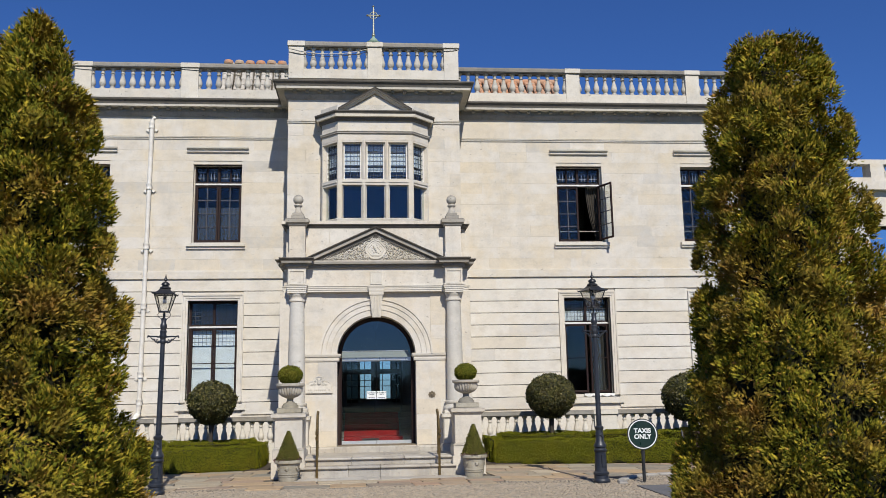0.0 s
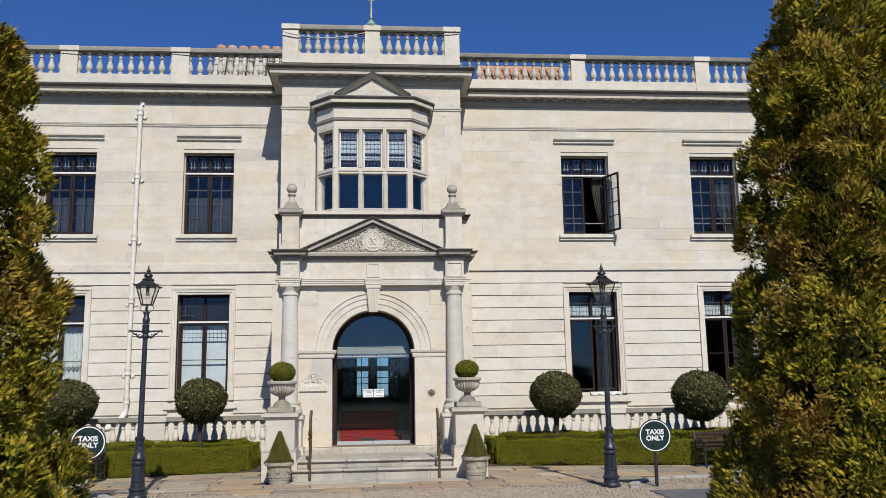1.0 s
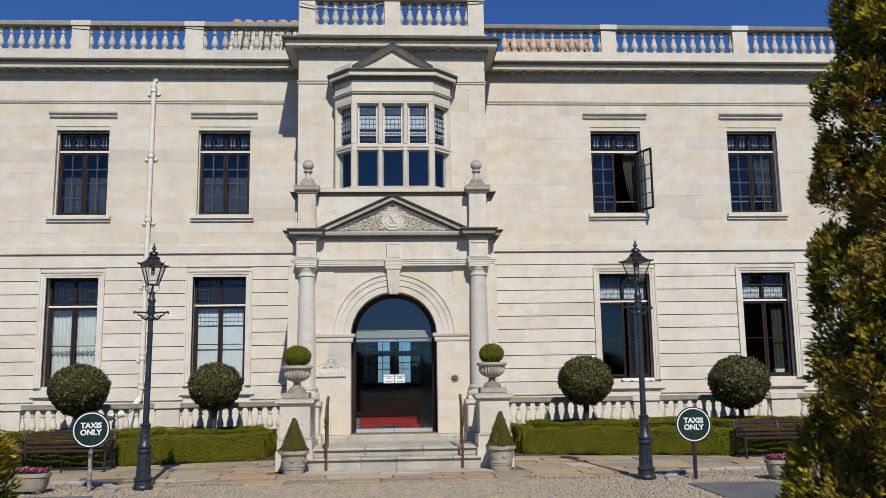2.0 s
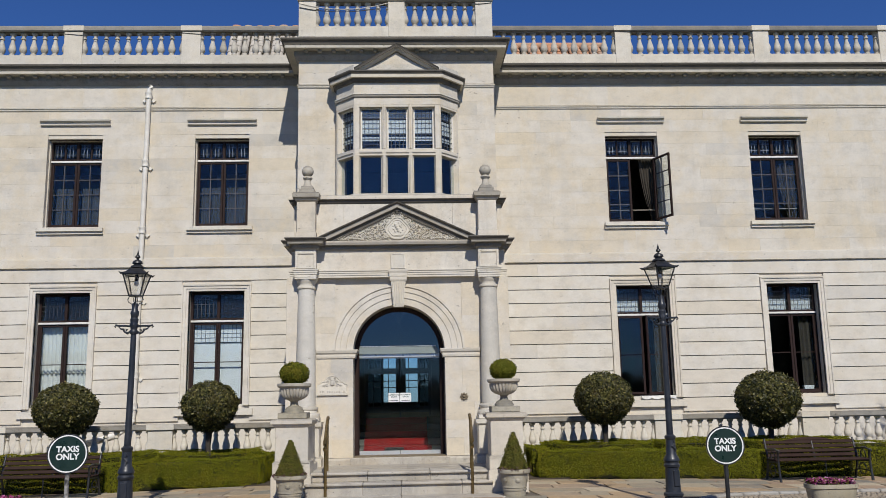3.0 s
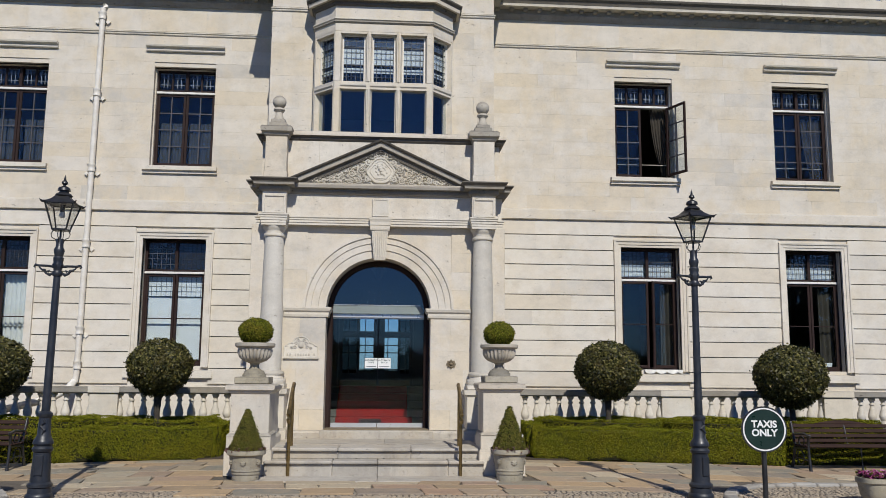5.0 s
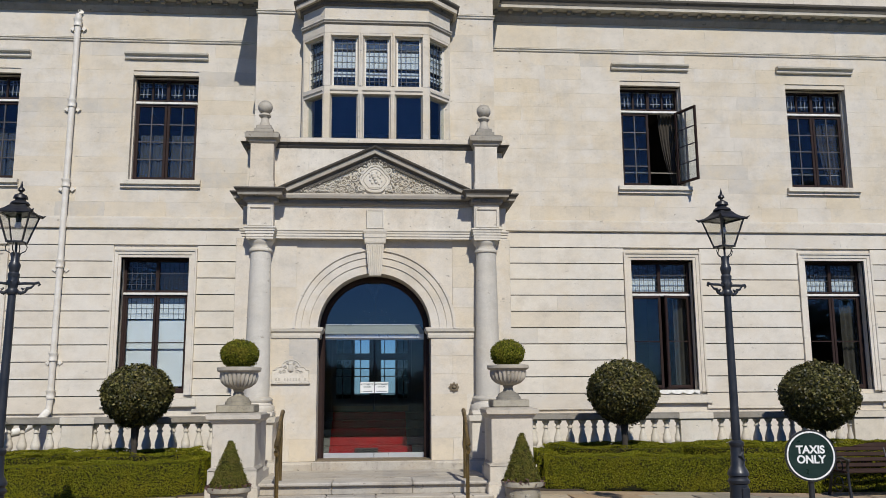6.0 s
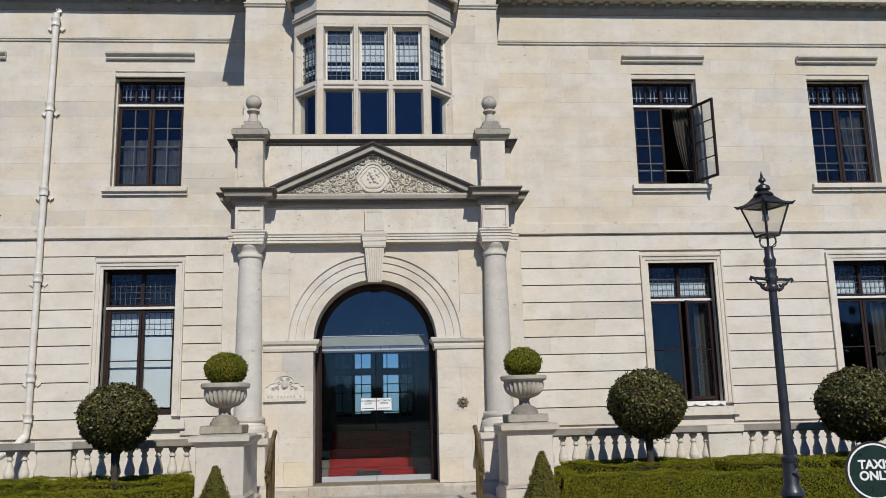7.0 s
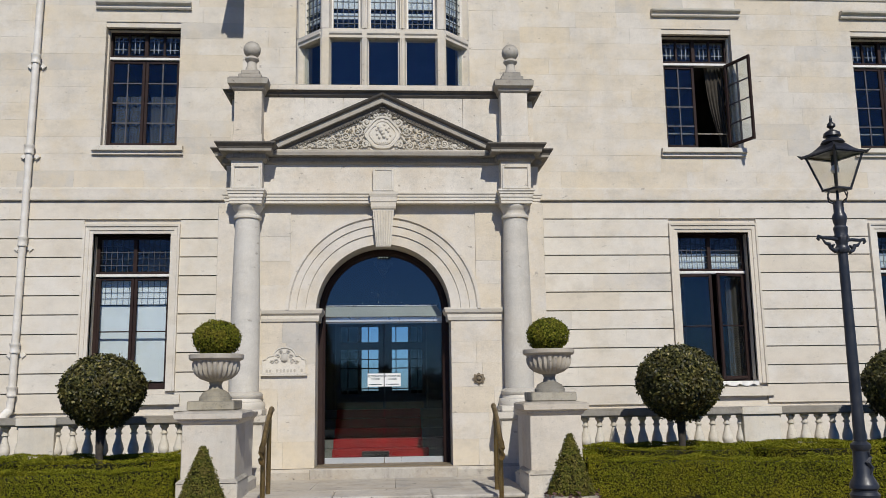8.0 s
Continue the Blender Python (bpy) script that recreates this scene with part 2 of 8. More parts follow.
SIGNWHITE = plain_mat("sign_white", (0.80, 0.80, 0.77), (0.72, 0.72, 0.69), 0.4, 0, 5.0, 90.0, 0.03)
SIGNINK = plain_mat("sign_ink", (0.02, 0.05, 0.05), (0.03, 0.06, 0.06), 0.5, 0, 5.0, 90.0, 0.03)
TERRACOTTA = plain_mat("terracotta_tile", (0.50, 0.22, 0.10), (0.36, 0.27, 0.19), 0.85, 0, 3.0, 40.0, 0.4)
PALETILE = plain_mat("pale_lichened_tile", (0.52, 0.48, 0.41), (0.36, 0.32, 0.26), 0.9, 0, 3.0, 40.0, 0.4)
OLDTILE = plain_mat("lichened_tile", (0.42, 0.36, 0.27), (0.40, 0.22, 0.12), 0.9, 0, 2.0, 40.0, 0.4)
CABLE = plain_mat("black_cable", (0.03, 0.03, 0.03), (0.05, 0.05, 0.05), 0.6, 0, 5.0, 60.0, 0.05)
BARK = plain_mat("bark", (0.030, 0.024, 0.017), (0.065, 0.054, 0.040), 0.9, 0, 20.0, 60.0, 0.8, 0.5, "local")
# near-black filling of all foliage: the shade between leaves as a solid colour
CORE = plain_mat("inner_shade", (0.012, 0.015, 0.007), (0.03, 0.026, 0.014), 0.95, 0, 14.0, 60.0, 0.6, 0.1, "local")
GLASS = glass_mat("window_glass", (0.90, 0.93, 0.94), 1.5, 1.0)
BAYGLASS = glass_mat("bay_glass", (0.90, 0.93, 0.94), 1.5, 1.6)
DOORGLASS = glass_mat("door_glass", (0.89, 0.91, 0.90), 1.5, 1.0)
# tint imitates clear panes with no daylight behind them
DIMGLASS = glass_mat("dimmed_glass", (0.13, 0.15, 0.155), 1.5, 1.2)
FANGLASS = glass_mat("tinted_fanlight", (0.30, 0.34, 0.35), 1.5, 2.6)
CLEARGLASS = glass_mat("lantern_glass", (0.975, 0.975, 0.965))
BULBGLASS = plain_mat("lamp_bulb", (0.75, 0.75, 0.72), (0.65, 0.65, 0.62), 0.2, 0, 10.0, 60.0, 0.0)
THUJA = leaf_mat("golden_conifer_foliage", [(0.0, (0.060, 0.076, 0.011)), (0.35, (0.170, 0.168, 0.017)), (0.7, (0.31, 0.262, 0.025)), (0.94, (0.48, 0.355, 0.036)), (1.0, (0.40, 0.19, 0.06))], 0.85, (2.4, (0.36, 0.18, 0.05), 0.8), 0.06)
BAY = leaf_mat("bay_leaves", [(0.0, (0.012, 0.014, 0.004)), (0.4, (0.030, 0.033, 0.008)), (0.72, (0.085, 0.083, 0.020)), (0.94, (0.155, 0.14, 0.038)), (1.0, (0.26, 0.21, 0.075))], 0.5, (5.0, (0.075, 0.052, 0.013), 0.5), 0.3)
BOX = leaf_mat("box_leaves", [(0.0, (0.080, 0.088, 0.007)), (0.5, (0.142, 0.150, 0.010)), (0.9, (0.19, 0.192, 0.014)), (1.0, (0.26, 0.24, 0.032))], 0.85, (2.5, (0.23, 0.185, 0.015), 0.5), 0.06)
BOXBALL = leaf_mat("box_ball_leaves", [(0.0, (0.045, 0.054, 0.006)), (0.5, (0.105, 0.118, 0.010)), (0.88, (0.18, 0.18, 0.016)), (1.0, (0.30, 0.25, 0.045))], 0.75, (6.0, (0.20, 0.15, 0.02), 0.5), 0.1)
BOXDARK = leaf_mat("box_leaves_dark", [(0.0, (0.040, 0.048, 0.008)), (0.5, (0.095, 0.098, 0.015)), (0.9, (0.15, 0.145, 0.024)), (1.0, (0.19, 0.14, 0.045))], 0.7, (9.0, (0.14, 0.09, 0.03), 0.5), 0.12)
PETALS = leaf_mat("pansy_petals", [(0.0, (0.09, 0.008, 0.04)), (0.45, (0.22, 0.02, 0.09)), (0.8, (0.36, 0.09, 0.22)), (1.0, (0.55, 0.30, 0.42))], 0.6, (9.0, (0.08, 0.01, 0.05), 0.5), 0.2)
WOODS = leaf_mat("far_woods", [(0.0, (0.02, 0.03, 0.01)), (0.6, (0.04, 0.06, 0.015)), (1.0, (0.07, 0.09, 0.02))], 0.7, (0.2, (0.03, 0.035, 0.012), 0.5), 0.2)

# ---- building blocks ----
class Geo:
    """Collects the corners and faces of one part."""
    def __init__(self):
        self.v, self.f = [], []

    def add(self, verts, faces):
        k = len(self.v)
        self.v += [tuple(p) for p in verts]
        self.f += [tuple(i + k for i in f) for f in faces]
        return self

    def box(self, x0, x1, y0, y1, z0, z1, b=0.0):
        if b <= 0:
            return self.add([(x, y, z) for z in (z0, z1) for y in (y0, y1) for x in (x0, x1)],
                            [(0, 2, 3, 1), (4, 5, 7, 6), (0, 1, 5, 4), (2, 6, 7, 3), (0, 4, 6, 2), (1, 3, 7, 5)])
        v, f = [], []
        lo, hi = (x0, y0, z0), (x1, y1, z1)
        idx = {}
        for sx in (0, 1):
            for sy in (0, 1):
                for sz in (0, 1):
                    s = (sx, sy, sz)
                    for ax in range(3):
                        p = [(hi if s[k] else lo)[k] + (0 if k == ax else (-b if s[k] else b)) for k in range(3)]
                        idx[s, ax] = len(v)
                        v.append(p)
                    f.append((idx[s, 0], idx[s, 1], idx[s, 2]))
        for ax in range(3):
            o = [k for k in range(3) if k != ax]
            for s in (0, 1):
                q = []
                for a, c in ((0, 0), (1, 0), (1, 1), (0, 1)):
                    key = [0, 0, 0]
                    key[ax], key[o[0]], key[o[1]] = s, a, c
                    q.append(idx[tuple(key), ax])
                f.append(tuple(q))
            for a in (0, 1):
                for c in (0, 1):
                    k0, k1 = [0, 0, 0], [0, 0, 0]
                    k0[ax], k1[ax] = 0, 1
                    for k in (k0, k1):
                        k[o[0]], k[o[1]] = a, c
                    k0, k1 = tuple(k0), tuple(k1)
                    f.append((idx[k0, o[0]], idx[k0, o[1]], idx[k1, o[1]], idx[k1, o[0]]))
        return self.add(v, f)

    def sweep(self, prof, path, closed=False, place=lambda u, v, w: (u, v, w), caps=True):
        """A closed outline of (out, w) carried along a flat path with mitred corners; out lies to the right of the way."""
        n, k = len(path), len(prof)
        pts = [Vector(p) for p in path]
        rows = []
        for i in range(n):
            a = pts[i] - pts[i - 1] if (i or closed) else pts[1] - pts[0]
            b = pts[(i + 1) % n] - pts[i] if (i < n - 1 or closed) else pts[i] - pts[i - 1]
            a, b = a.normalized(), b.normalized()
            na, nb = Vector((a.y, -a.x)), Vector((b.y, -b.x))
            m = (na + nb) / max(1 + na.dot(nb), 0.2)
            rows.append([place(pts[i].x + m.x * o, pts[i].y + m.y * o, w) for o, w in prof])
        faces = []
        for i in range(n if closed else n - 1):
            j = (i + 1) % n
            faces += [(i * k + s, i * k + (s + 1) % k, j * k + (s + 1) % k, j * k + s) for s in range(k)]
        if not closed and caps:
            faces += [tuple(range(k - 1, -1, -1)), tuple((n - 1) * k + s for s in range(k))]
        return self.add([p for r in rows for p in r], faces)

    def lathe(self, prof, cx=0.0, cy=0.0, cz=0.0, n=20, ribs=0, depth=0.0, span=None):
        """An outline of (radius, height) turned round the upright axis; ribs with their depth between two heights of span."""
        v, f = [], []
        for r, z in prof:
            for i in range(n):
                a = 2 * math.pi * i / n
                q = r
                if ribs and span[0] <= z <= span[1]:
                    q = r * (1 - depth * (1 - abs(math.sin(ribs * a / 2))))
                v.append((cx + q * math.cos(a), cy + q * math.sin(a), cz + z))
        m = len(prof)
        for j in range(m - 1):
            f += [(j * n + i, j * n + (i + 1) % n, (j + 1) * n + (i + 1) % n, (j + 1) * n + i) for i in range(n)]
        f += [tuple(range(n - 1, -1, -1)), tuple((m - 1) * n + i for i in range(n))]
        return self.add(v, f)

    def tube(self, pts, r, n=8):
        pts = [Vector(p) for p in pts]
        rr = r if isinstance(r, (list, tuple)) else [r] * len(pts)
        v, f = [], []
        ref = Vector((0.13, 0.31, 0.94)).normalized()
        for i, p in enumerate(pts):
            d = (pts[min(i + 1, len(pts) - 1)] - pts[max(i - 1, 0)]).normalized()
            s = d.cross(ref)
            if s.length < 0.05:
                s = d.cross(Vector((1, 0, 0)))
            s.normalize()
            t = d.cross(s)
            v += [p + (s * math.cos(2 * math.pi * k / n) + t * math.sin(2 * math.pi * k / n)) * rr[i] for k in range(n)]
        for i in range(len(pts) - 1):
            f += [(i * n + k, i * n + (k + 1) % n, (i + 1) * n + (k + 1) % n, (i + 1) * n + k) for k in range(n)]
        f += [tuple(range(n - 1, -1, -1)), tuple((len(pts) - 1) * n + k for k in range(n))]
        return self.add(v, f)

    def prism(self, poly, lo, hi, place=lambda u, v, w: (u, w, v)):
        """A flat outline of (u, v) given thickness from lo to hi."""
        k = len(poly)
        return self.add([place(u, v, w) for w in (lo, hi) for u, v in poly],
                        [tuple(range(k)), tuple(range(2 * k - 1, k - 1, -1))] + [(i, (i + 1) % k, k + (i + 1) % k, k + i) for i in range(k)])

    def mesh(self, name, smooth=None):
        me = bpy.data.meshes.new(name)
        me.from_pydata(self.v, [], self.f)
        bm = bmesh.new()
        bm.from_mesh(me)
        bmesh.ops.recalc_face_normals(bm, faces=bm.faces)
        bm.to_mesh(me)
        bm.free()
        if smooth:
            me.shade_smooth()
            me.set_sharp_from_angle(angle=radians(smooth))
        return me


def part(name, geo, mat, parent=None, label="", smooth=None, m=None):
    me = geo.mesh(name, smooth) if isinstance(geo, Geo) else geo
    if mat and not me.materials:
        me.materials.append(mat)
    ob = new(name, me)
    if parent:
        ob.parent = parent
    if m is not None:
        ob.matrix_basis = m
    if label:
        ob["label"] = label
    return ob


def thing(name, label, category, at=(0, 0, 0), rz=0.0, group="", kind=""):
    ob = new(name)
    ob.empty_display_size = 0.1
    ob.matrix_basis = pose(*at, 0, 0, rz)
    return tagged(ob, label, category, group, kind)


def structure(name, geo, mat, label="", smooth=None):
    ob = part(name, geo, mat, None, label, smooth)
    return tagged(ob, label, "", "", "structure")


def flat_leaves(name, centre, along, across, mat):
    """One mesh of many small pointed leaves: arrays of centres, half lengths along and half widths across."""
    n = len(centre)
    v = np.empty((n, 4, 3))
    v[:, 0], v[:, 2] = centre - along, centre + along
    mid = centre + along * 0.15
    v[:, 1], v[:, 3] = mid - across, mid + across
    me = bpy.data.meshes.new(name)
    me.vertices.add(n * 4)
    me.vertices.foreach_set("co", v.astype(np.float32).ravel())
    me.loops.add(n * 4)
    me.loops.foreach_set("vertex_index", np.arange(n * 4, dtype=np.int32))
    me.polygons.add(n)
    me.polygons.foreach_set("loop_start", np.arange(0, n * 4, 4, dtype=np.int32))
    me.update(calc_edges=True)
    me.materials.append(mat)
    return me


def sprays(name, root, side, tips, mat):
    """One mesh of many flat sprays: each has two root points and slim blades to its tips."""
    n, k = tips.shape[:2]
    v = np.concatenate([(root - side)[:, None], (root + side)[:, None], tips], 1)
    first = (np.arange(n) * (k + 2))[:, None]
    f = np.stack([np.repeat(first, k, 1), np.repeat(first + 1, k, 1), first + 2 + np.arange(k)[None]], 2).astype(np.int32)
    me = bpy.data.meshes.new(name)
    me.vertices.add(n * (k + 2))
    me.vertices.foreach_set("co", v.astype(np.float32).ravel())
    me.loops.add(n * k * 3)
    me.loops.foreach_set("vertex_index", f.ravel())
    me.polygons.add(n * k)
    me.polygons.foreach_set("loop_start", np.arange(0, n * k * 3, 3, dtype=np.int32))
    me.update(calc_edges=True)
    me.materials.append(mat)
    return me


def unit(a):
    return a / np.maximum(np.linalg.norm(a, axis=1, keepdims=True), 1e-9)


def leaf_shell(rng, pts, nor, length, width, spread=0.7, jitter=0.01):
    """Leaf arrays that lie roughly on a surface given by points and normals."""
    n = len(pts)
    d = unit(np.cross(nor, rng.normal(size=(n, 3))))
    d = unit(d + nor * rng.uniform(0.0, spread, (n, 1)))
    s = unit(np.cross(d, nor + rng.normal(size=(n, 3)) * 0.5))
    k = rng.uniform(0.7, 1.3, (n, 1))
    c = pts + nor * rng.normal(0, jitter, (n, 1))
    return c, d * length * 0.5 * k, s * width * 0.5 * k

# ---- the plan ----
CX = 0.03                       # the middle of the entrance
WALL, GLAZE = 23.69, 23.94      # the main wall's face and its window frames
WEST, EAST = -14.0, 13.4        # the ends of the main wall
BLK = 22.10                     # the projecting block's face
BX0, BX1 = CX - 2.37, CX + 2.34
PORT = 20.45                    # the porch wall's face
PX0, PX1 = CX - 2.23, CX + 2.25
UP_X = [(-8.86, -7.49), (-5.16, -3.79), (5.42, 6.80), (9.23, 10.63)]
LO_X = [(-8.91, -7.59), (-5.19, -3.82), (5.49, 6.85), (9.36, 10.70)]
UP_Z, UP_TR = (6.02, 8.31), 7.735
LO_Z, LO_TR = (1.59, 4.36), 3.605


def facing(y):
    """Places a flat outline (x, z) with w metres in front of the plane at y."""
    return lambda u, v, w: (u, y - w, v)


def wall_mesh(x0, x1, z0, z1, y0, y1, holes):
    """A wall with openings: one box for each solid stretch."""
    g = Geo()
    zs = sorted({z0, z1, *[h[2] for h in holes], *[h[3] for h in holes]})
    for a, b in zip(zs[:-1], zs[1:]):
        x = x0
        for h in sorted(h for h in holes if h[2] < b - 1e-6 and h[3] > a + 1e-6):
            if h[0] > x:
                g.box(x, h[0], y0, y1, a, b)
            x = h[1]
        if x1 > x:
            g.box(x, x1, y0, y1, a, b)
    return g


CELLAR = [(-6.90, -6.08), (-5.12, -3.90), (5.78, 6.36), (9.80, 10.36)]      # low openings behind the terrace
HOLES = [(a, b, *UP_Z) for a, b in UP_X] + [(a, b, *LO_Z) for a, b in LO_X] + [(a, b, 0.32, 0.70) for a, b in CELLAR]
wall_west = structure("wall_west", wall_mesh(WEST, BX0 + 0.3, -0.3, 10.2, WALL + 0.02, WALL + 0.55, [h for h in HOLES if h[0] < 0]), LIMESTONE, "cream limestone main wall with sash openings")
wall_east = structure("wall_east", wall_mesh(BX1 - 0.3, EAST, -0.3, 10.2, WALL + 0.02, WALL + 0.55, [h for h in HOLES if h[0] > 0]), LIMESTONE, "cream limestone main wall with sash openings")
# the projecting block, left open behind the bay and the porch
g = wall_mesh(BX0, BX1, 4.6, 10.2, BLK + 0.02, BLK + 0.45, [(CX - 1.25, CX + 1.25, 6.1, 8.4)])
g.box(BX0 + 0.01, BX0 + 0.42, BLK + 0.45, WALL + 0.3, -0.3, 10.2).box(BX1 - 0.42, BX1 - 0.01, BLK + 0.45, WALL + 0.3, -0.3, 10.2)
wall_block = structure("wall_block", g, LIMESTONE, "projecting limestone entrance block")
# the lower wing at the far end
g = wall_mesh(EAST + 0.02, 24.0, -0.3, 7.6, WALL + 0.1, WALL + 0.6, [(15.1, 16.4, 4.7, 6.5)])
g.box(EAST + 0.02, 24.0, WALL - 0.1, WALL + 0.6, 7.6, 7.85).box(EAST + 0.02, 24.0, WALL, WALL + 0.5, 7.85, 8.0).box(EAST + 0.02, 24.0, WALL + 0.1, WALL + 0.4, 8.45, 8.6)
g.box(EAST - 0.2, EAST + 0.02, WALL + 0.1, 31.0, -0.3, 10.2)
g.box(15.29, 15.73, WALL + 0.02, WALL + 0.44, 8.0, 8.45).box(23.3, 23.7, WALL + 0.02, WALL + 0.44, 8.0, 8.45)
wall_wing = structure("wall_wing", g, LIMESTONE, "lower limestone side wing")


def arch_wall(x0, x1, z0, z1, cx, r, zs, y0, y1, n=28):
    g = Geo()
    g.box(x0, cx - r, y0, y1, z0, zs).box(cx + r, x1, y0, y1, z0, zs)
    g.box(x0, cx - r, y0, y1, zs, z1).box(cx + r, x1, y0, y1, zs, z1)
    for i in range(n):
        a, b = math.pi * i / n, math.pi * (i + 1) / n
        p, q = (cx + r * math.cos(a), zs + r * math.sin(a)), (cx + r * math.cos(b), zs + r * math.sin(b))
        g.prism([p, (p[0], z1), (q[0], z1), q], y0, y1)
    return g


DOOR_R, SPRING, SILL = 0.957, 2.645, 0.46
g = arch_wall(PX0, PX1, -0.2, 4.30, CX, DOOR_R, SPRING, PORT + 0.02, PORT + 0.75)
g.box(PX0, PX0 + 0.4, PORT + 0.45, BLK + 0.1, -0.2, 4.60).box(PX1 - 0.4, PX1, PORT + 0.45, BLK + 0.1, -0.2, 4.60)
g.box(PX0, PX1, PORT + 0.02, PORT + 0.45, 4.30, 4.95)
wall_porch = structure("wall_porch", g, LIMESTONE, "limestone porch wall with a round-arched doorway")

# roofs and ceilings
structure("roof", Geo().box(WEST, EAST, WALL + 0.1, 31.0, 10.20, 10.30).box(BX0, BX1, BLK + 0.1, WALL + 0.1, 10.20, 10.30), DARKCORNICE, "flat lead roof behind the parapet")
structure("porch_roof", Geo().box(PX0 + 0.05, PX1 - 0.05, PORT + 0.1, BLK + 0.05, 4.95, 5.02), WEATHERED_SHADED, "flat stone porch roof")

# interior: floors, partitions and back wall
g = Geo().box(WEST, BX0 + 0.1, WALL + 0.55, 30.5, 1.20, 1.40).box(BX1 - 0.1, EAST, WALL + 0.55, 30.5, 1.20, 1.40)
g.box(WEST, EAST, WALL + 0.55, 30.5, 4.95, 5.15).box(BX0 + 0.42, BX1 - 0.42, BLK + 0.45, WALL + 0.55, 5.5, 5.7)
g.box(-1.55, 1.6, PORT + 0.45, 22.3, 0.30, 0.46)
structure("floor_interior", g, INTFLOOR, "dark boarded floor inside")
structure("ceiling_interior", Geo().box(WEST, EAST, WALL + 0.55, 30.5, 9.2, 9.3).box(BX0 + 0.4, BX1 - 0.4, BLK + 0.45, WALL + 0.55, 9.2, 9.3).box(-1.55, 1.6, PORT + 0.45, 24.15, 4.1, 4.2), PLASTER, "dull grey plaster ceiling inside")
g = wall_mesh(WEST, EAST, -0.3, 10.2, 30.5, 30.9, [(CX - 1.3, CX + 1.3, 1.5, 3.6)])
for x in (WEST + 0.05, -6.3, -2.45, 2.5, 8.0, EAST - 0.45):
    g.box(x, x + 0.15, WALL + 0.55, 30.5, 1.4, 9.2)
g.box(-1.75, -1.55, PORT + 0.45, 24.15, 0.3, 4.2).box(1.6, 1.8, PORT + 0.45, 24.15, 0.3, 4.2)
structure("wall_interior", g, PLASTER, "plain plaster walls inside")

# ---- mouldings of the main walls ----
top_path = [(WEST, WALL), (BX0, WALL), (BX0, BLK), (BX1, BLK), (BX1, WALL), (EAST, WALL), (EAST, WALL + 6)]
main_cornice = structure("main_cornice", Geo().sweep([(-0.05, 9.72), (0.03, 9.72), (0.05, 9.76), (0.08, 9.80), (0.10, 9.83), (0.10, 9.95), (-0.05, 9.96)], top_path), WEATHERED_SHADED, "weathered grey stone crowning cornice")
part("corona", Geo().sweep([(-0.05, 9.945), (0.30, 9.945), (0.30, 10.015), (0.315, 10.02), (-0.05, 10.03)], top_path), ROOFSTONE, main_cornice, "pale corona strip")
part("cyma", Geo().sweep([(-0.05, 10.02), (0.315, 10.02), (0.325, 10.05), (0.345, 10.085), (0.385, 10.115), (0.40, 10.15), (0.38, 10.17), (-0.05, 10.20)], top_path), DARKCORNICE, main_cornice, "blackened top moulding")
for x0, x1, y in ((WEST, BX0 - 0.1, WALL), (BX0 + 0.02, BX1 - 0.02, BLK), (BX1 + 0.1, EAST, WALL)):
    k = int((x1 - x0) / 0.325)
    for i in range(k):
        x = x0 + (i + 0.5) * (x1 - x0) / k
        part("modillion", Geo().box(x - 0.05, x + 0.05, y - 0.205, y - 0.08, 9.885, 9.948, 0.008), WEATHERED_SHADED, main_cornice)
part("blocking_course", Geo().sweep([(-0.25, 10.17), (0.04, 10.17), (0.04, 10.29), (0.0, 10.31), (-0.25, 10.31)], top_path), ROOFSTONE, main_cornice)
string = [(-0.05, 0.0), (0.022, 0.0), (0.03, 0.016), (0.012, 0.026), (0.012, 0.046), (0.035, 0.056), (0.035, 0.074), (-0.05, 0.09)]
frieze_mould = Geo().sweep([(o, 9.045 + z) for o, z in string], top_path)
structure("frieze_moulding", frieze_mould, CARVED, "thin moulded stone string course")
band = [(-0.05, 4.955), (0.035, 4.955), (0.075, 4.975), (0.075, 5.17), (0.06, 5.21), (-0.05, 5.22)]
structure("band_course", Geo().sweep(band, [(WEST, WALL), (BX0 + 0.1, WALL)]).sweep(band, [(BX1 - 0.1, WALL), (EAST, WALL)]), LIMESTONE, "plain projecting stone band between the storeys")
plinth = [(-0.05, -0.2), (0.10, -0.2), (0.10, 1.10), (0.06, 1.14), (-0.05, 1.15)]
structure("wall_plinth", Geo().sweep(plinth, [(WEST, WALL), (BX0 + 0.1, WALL)]).sweep(plinth, [(BX1 - 0.1, WALL), (EAST, WALL)]), RUSTIC, "plain stone plinth of the main wall")

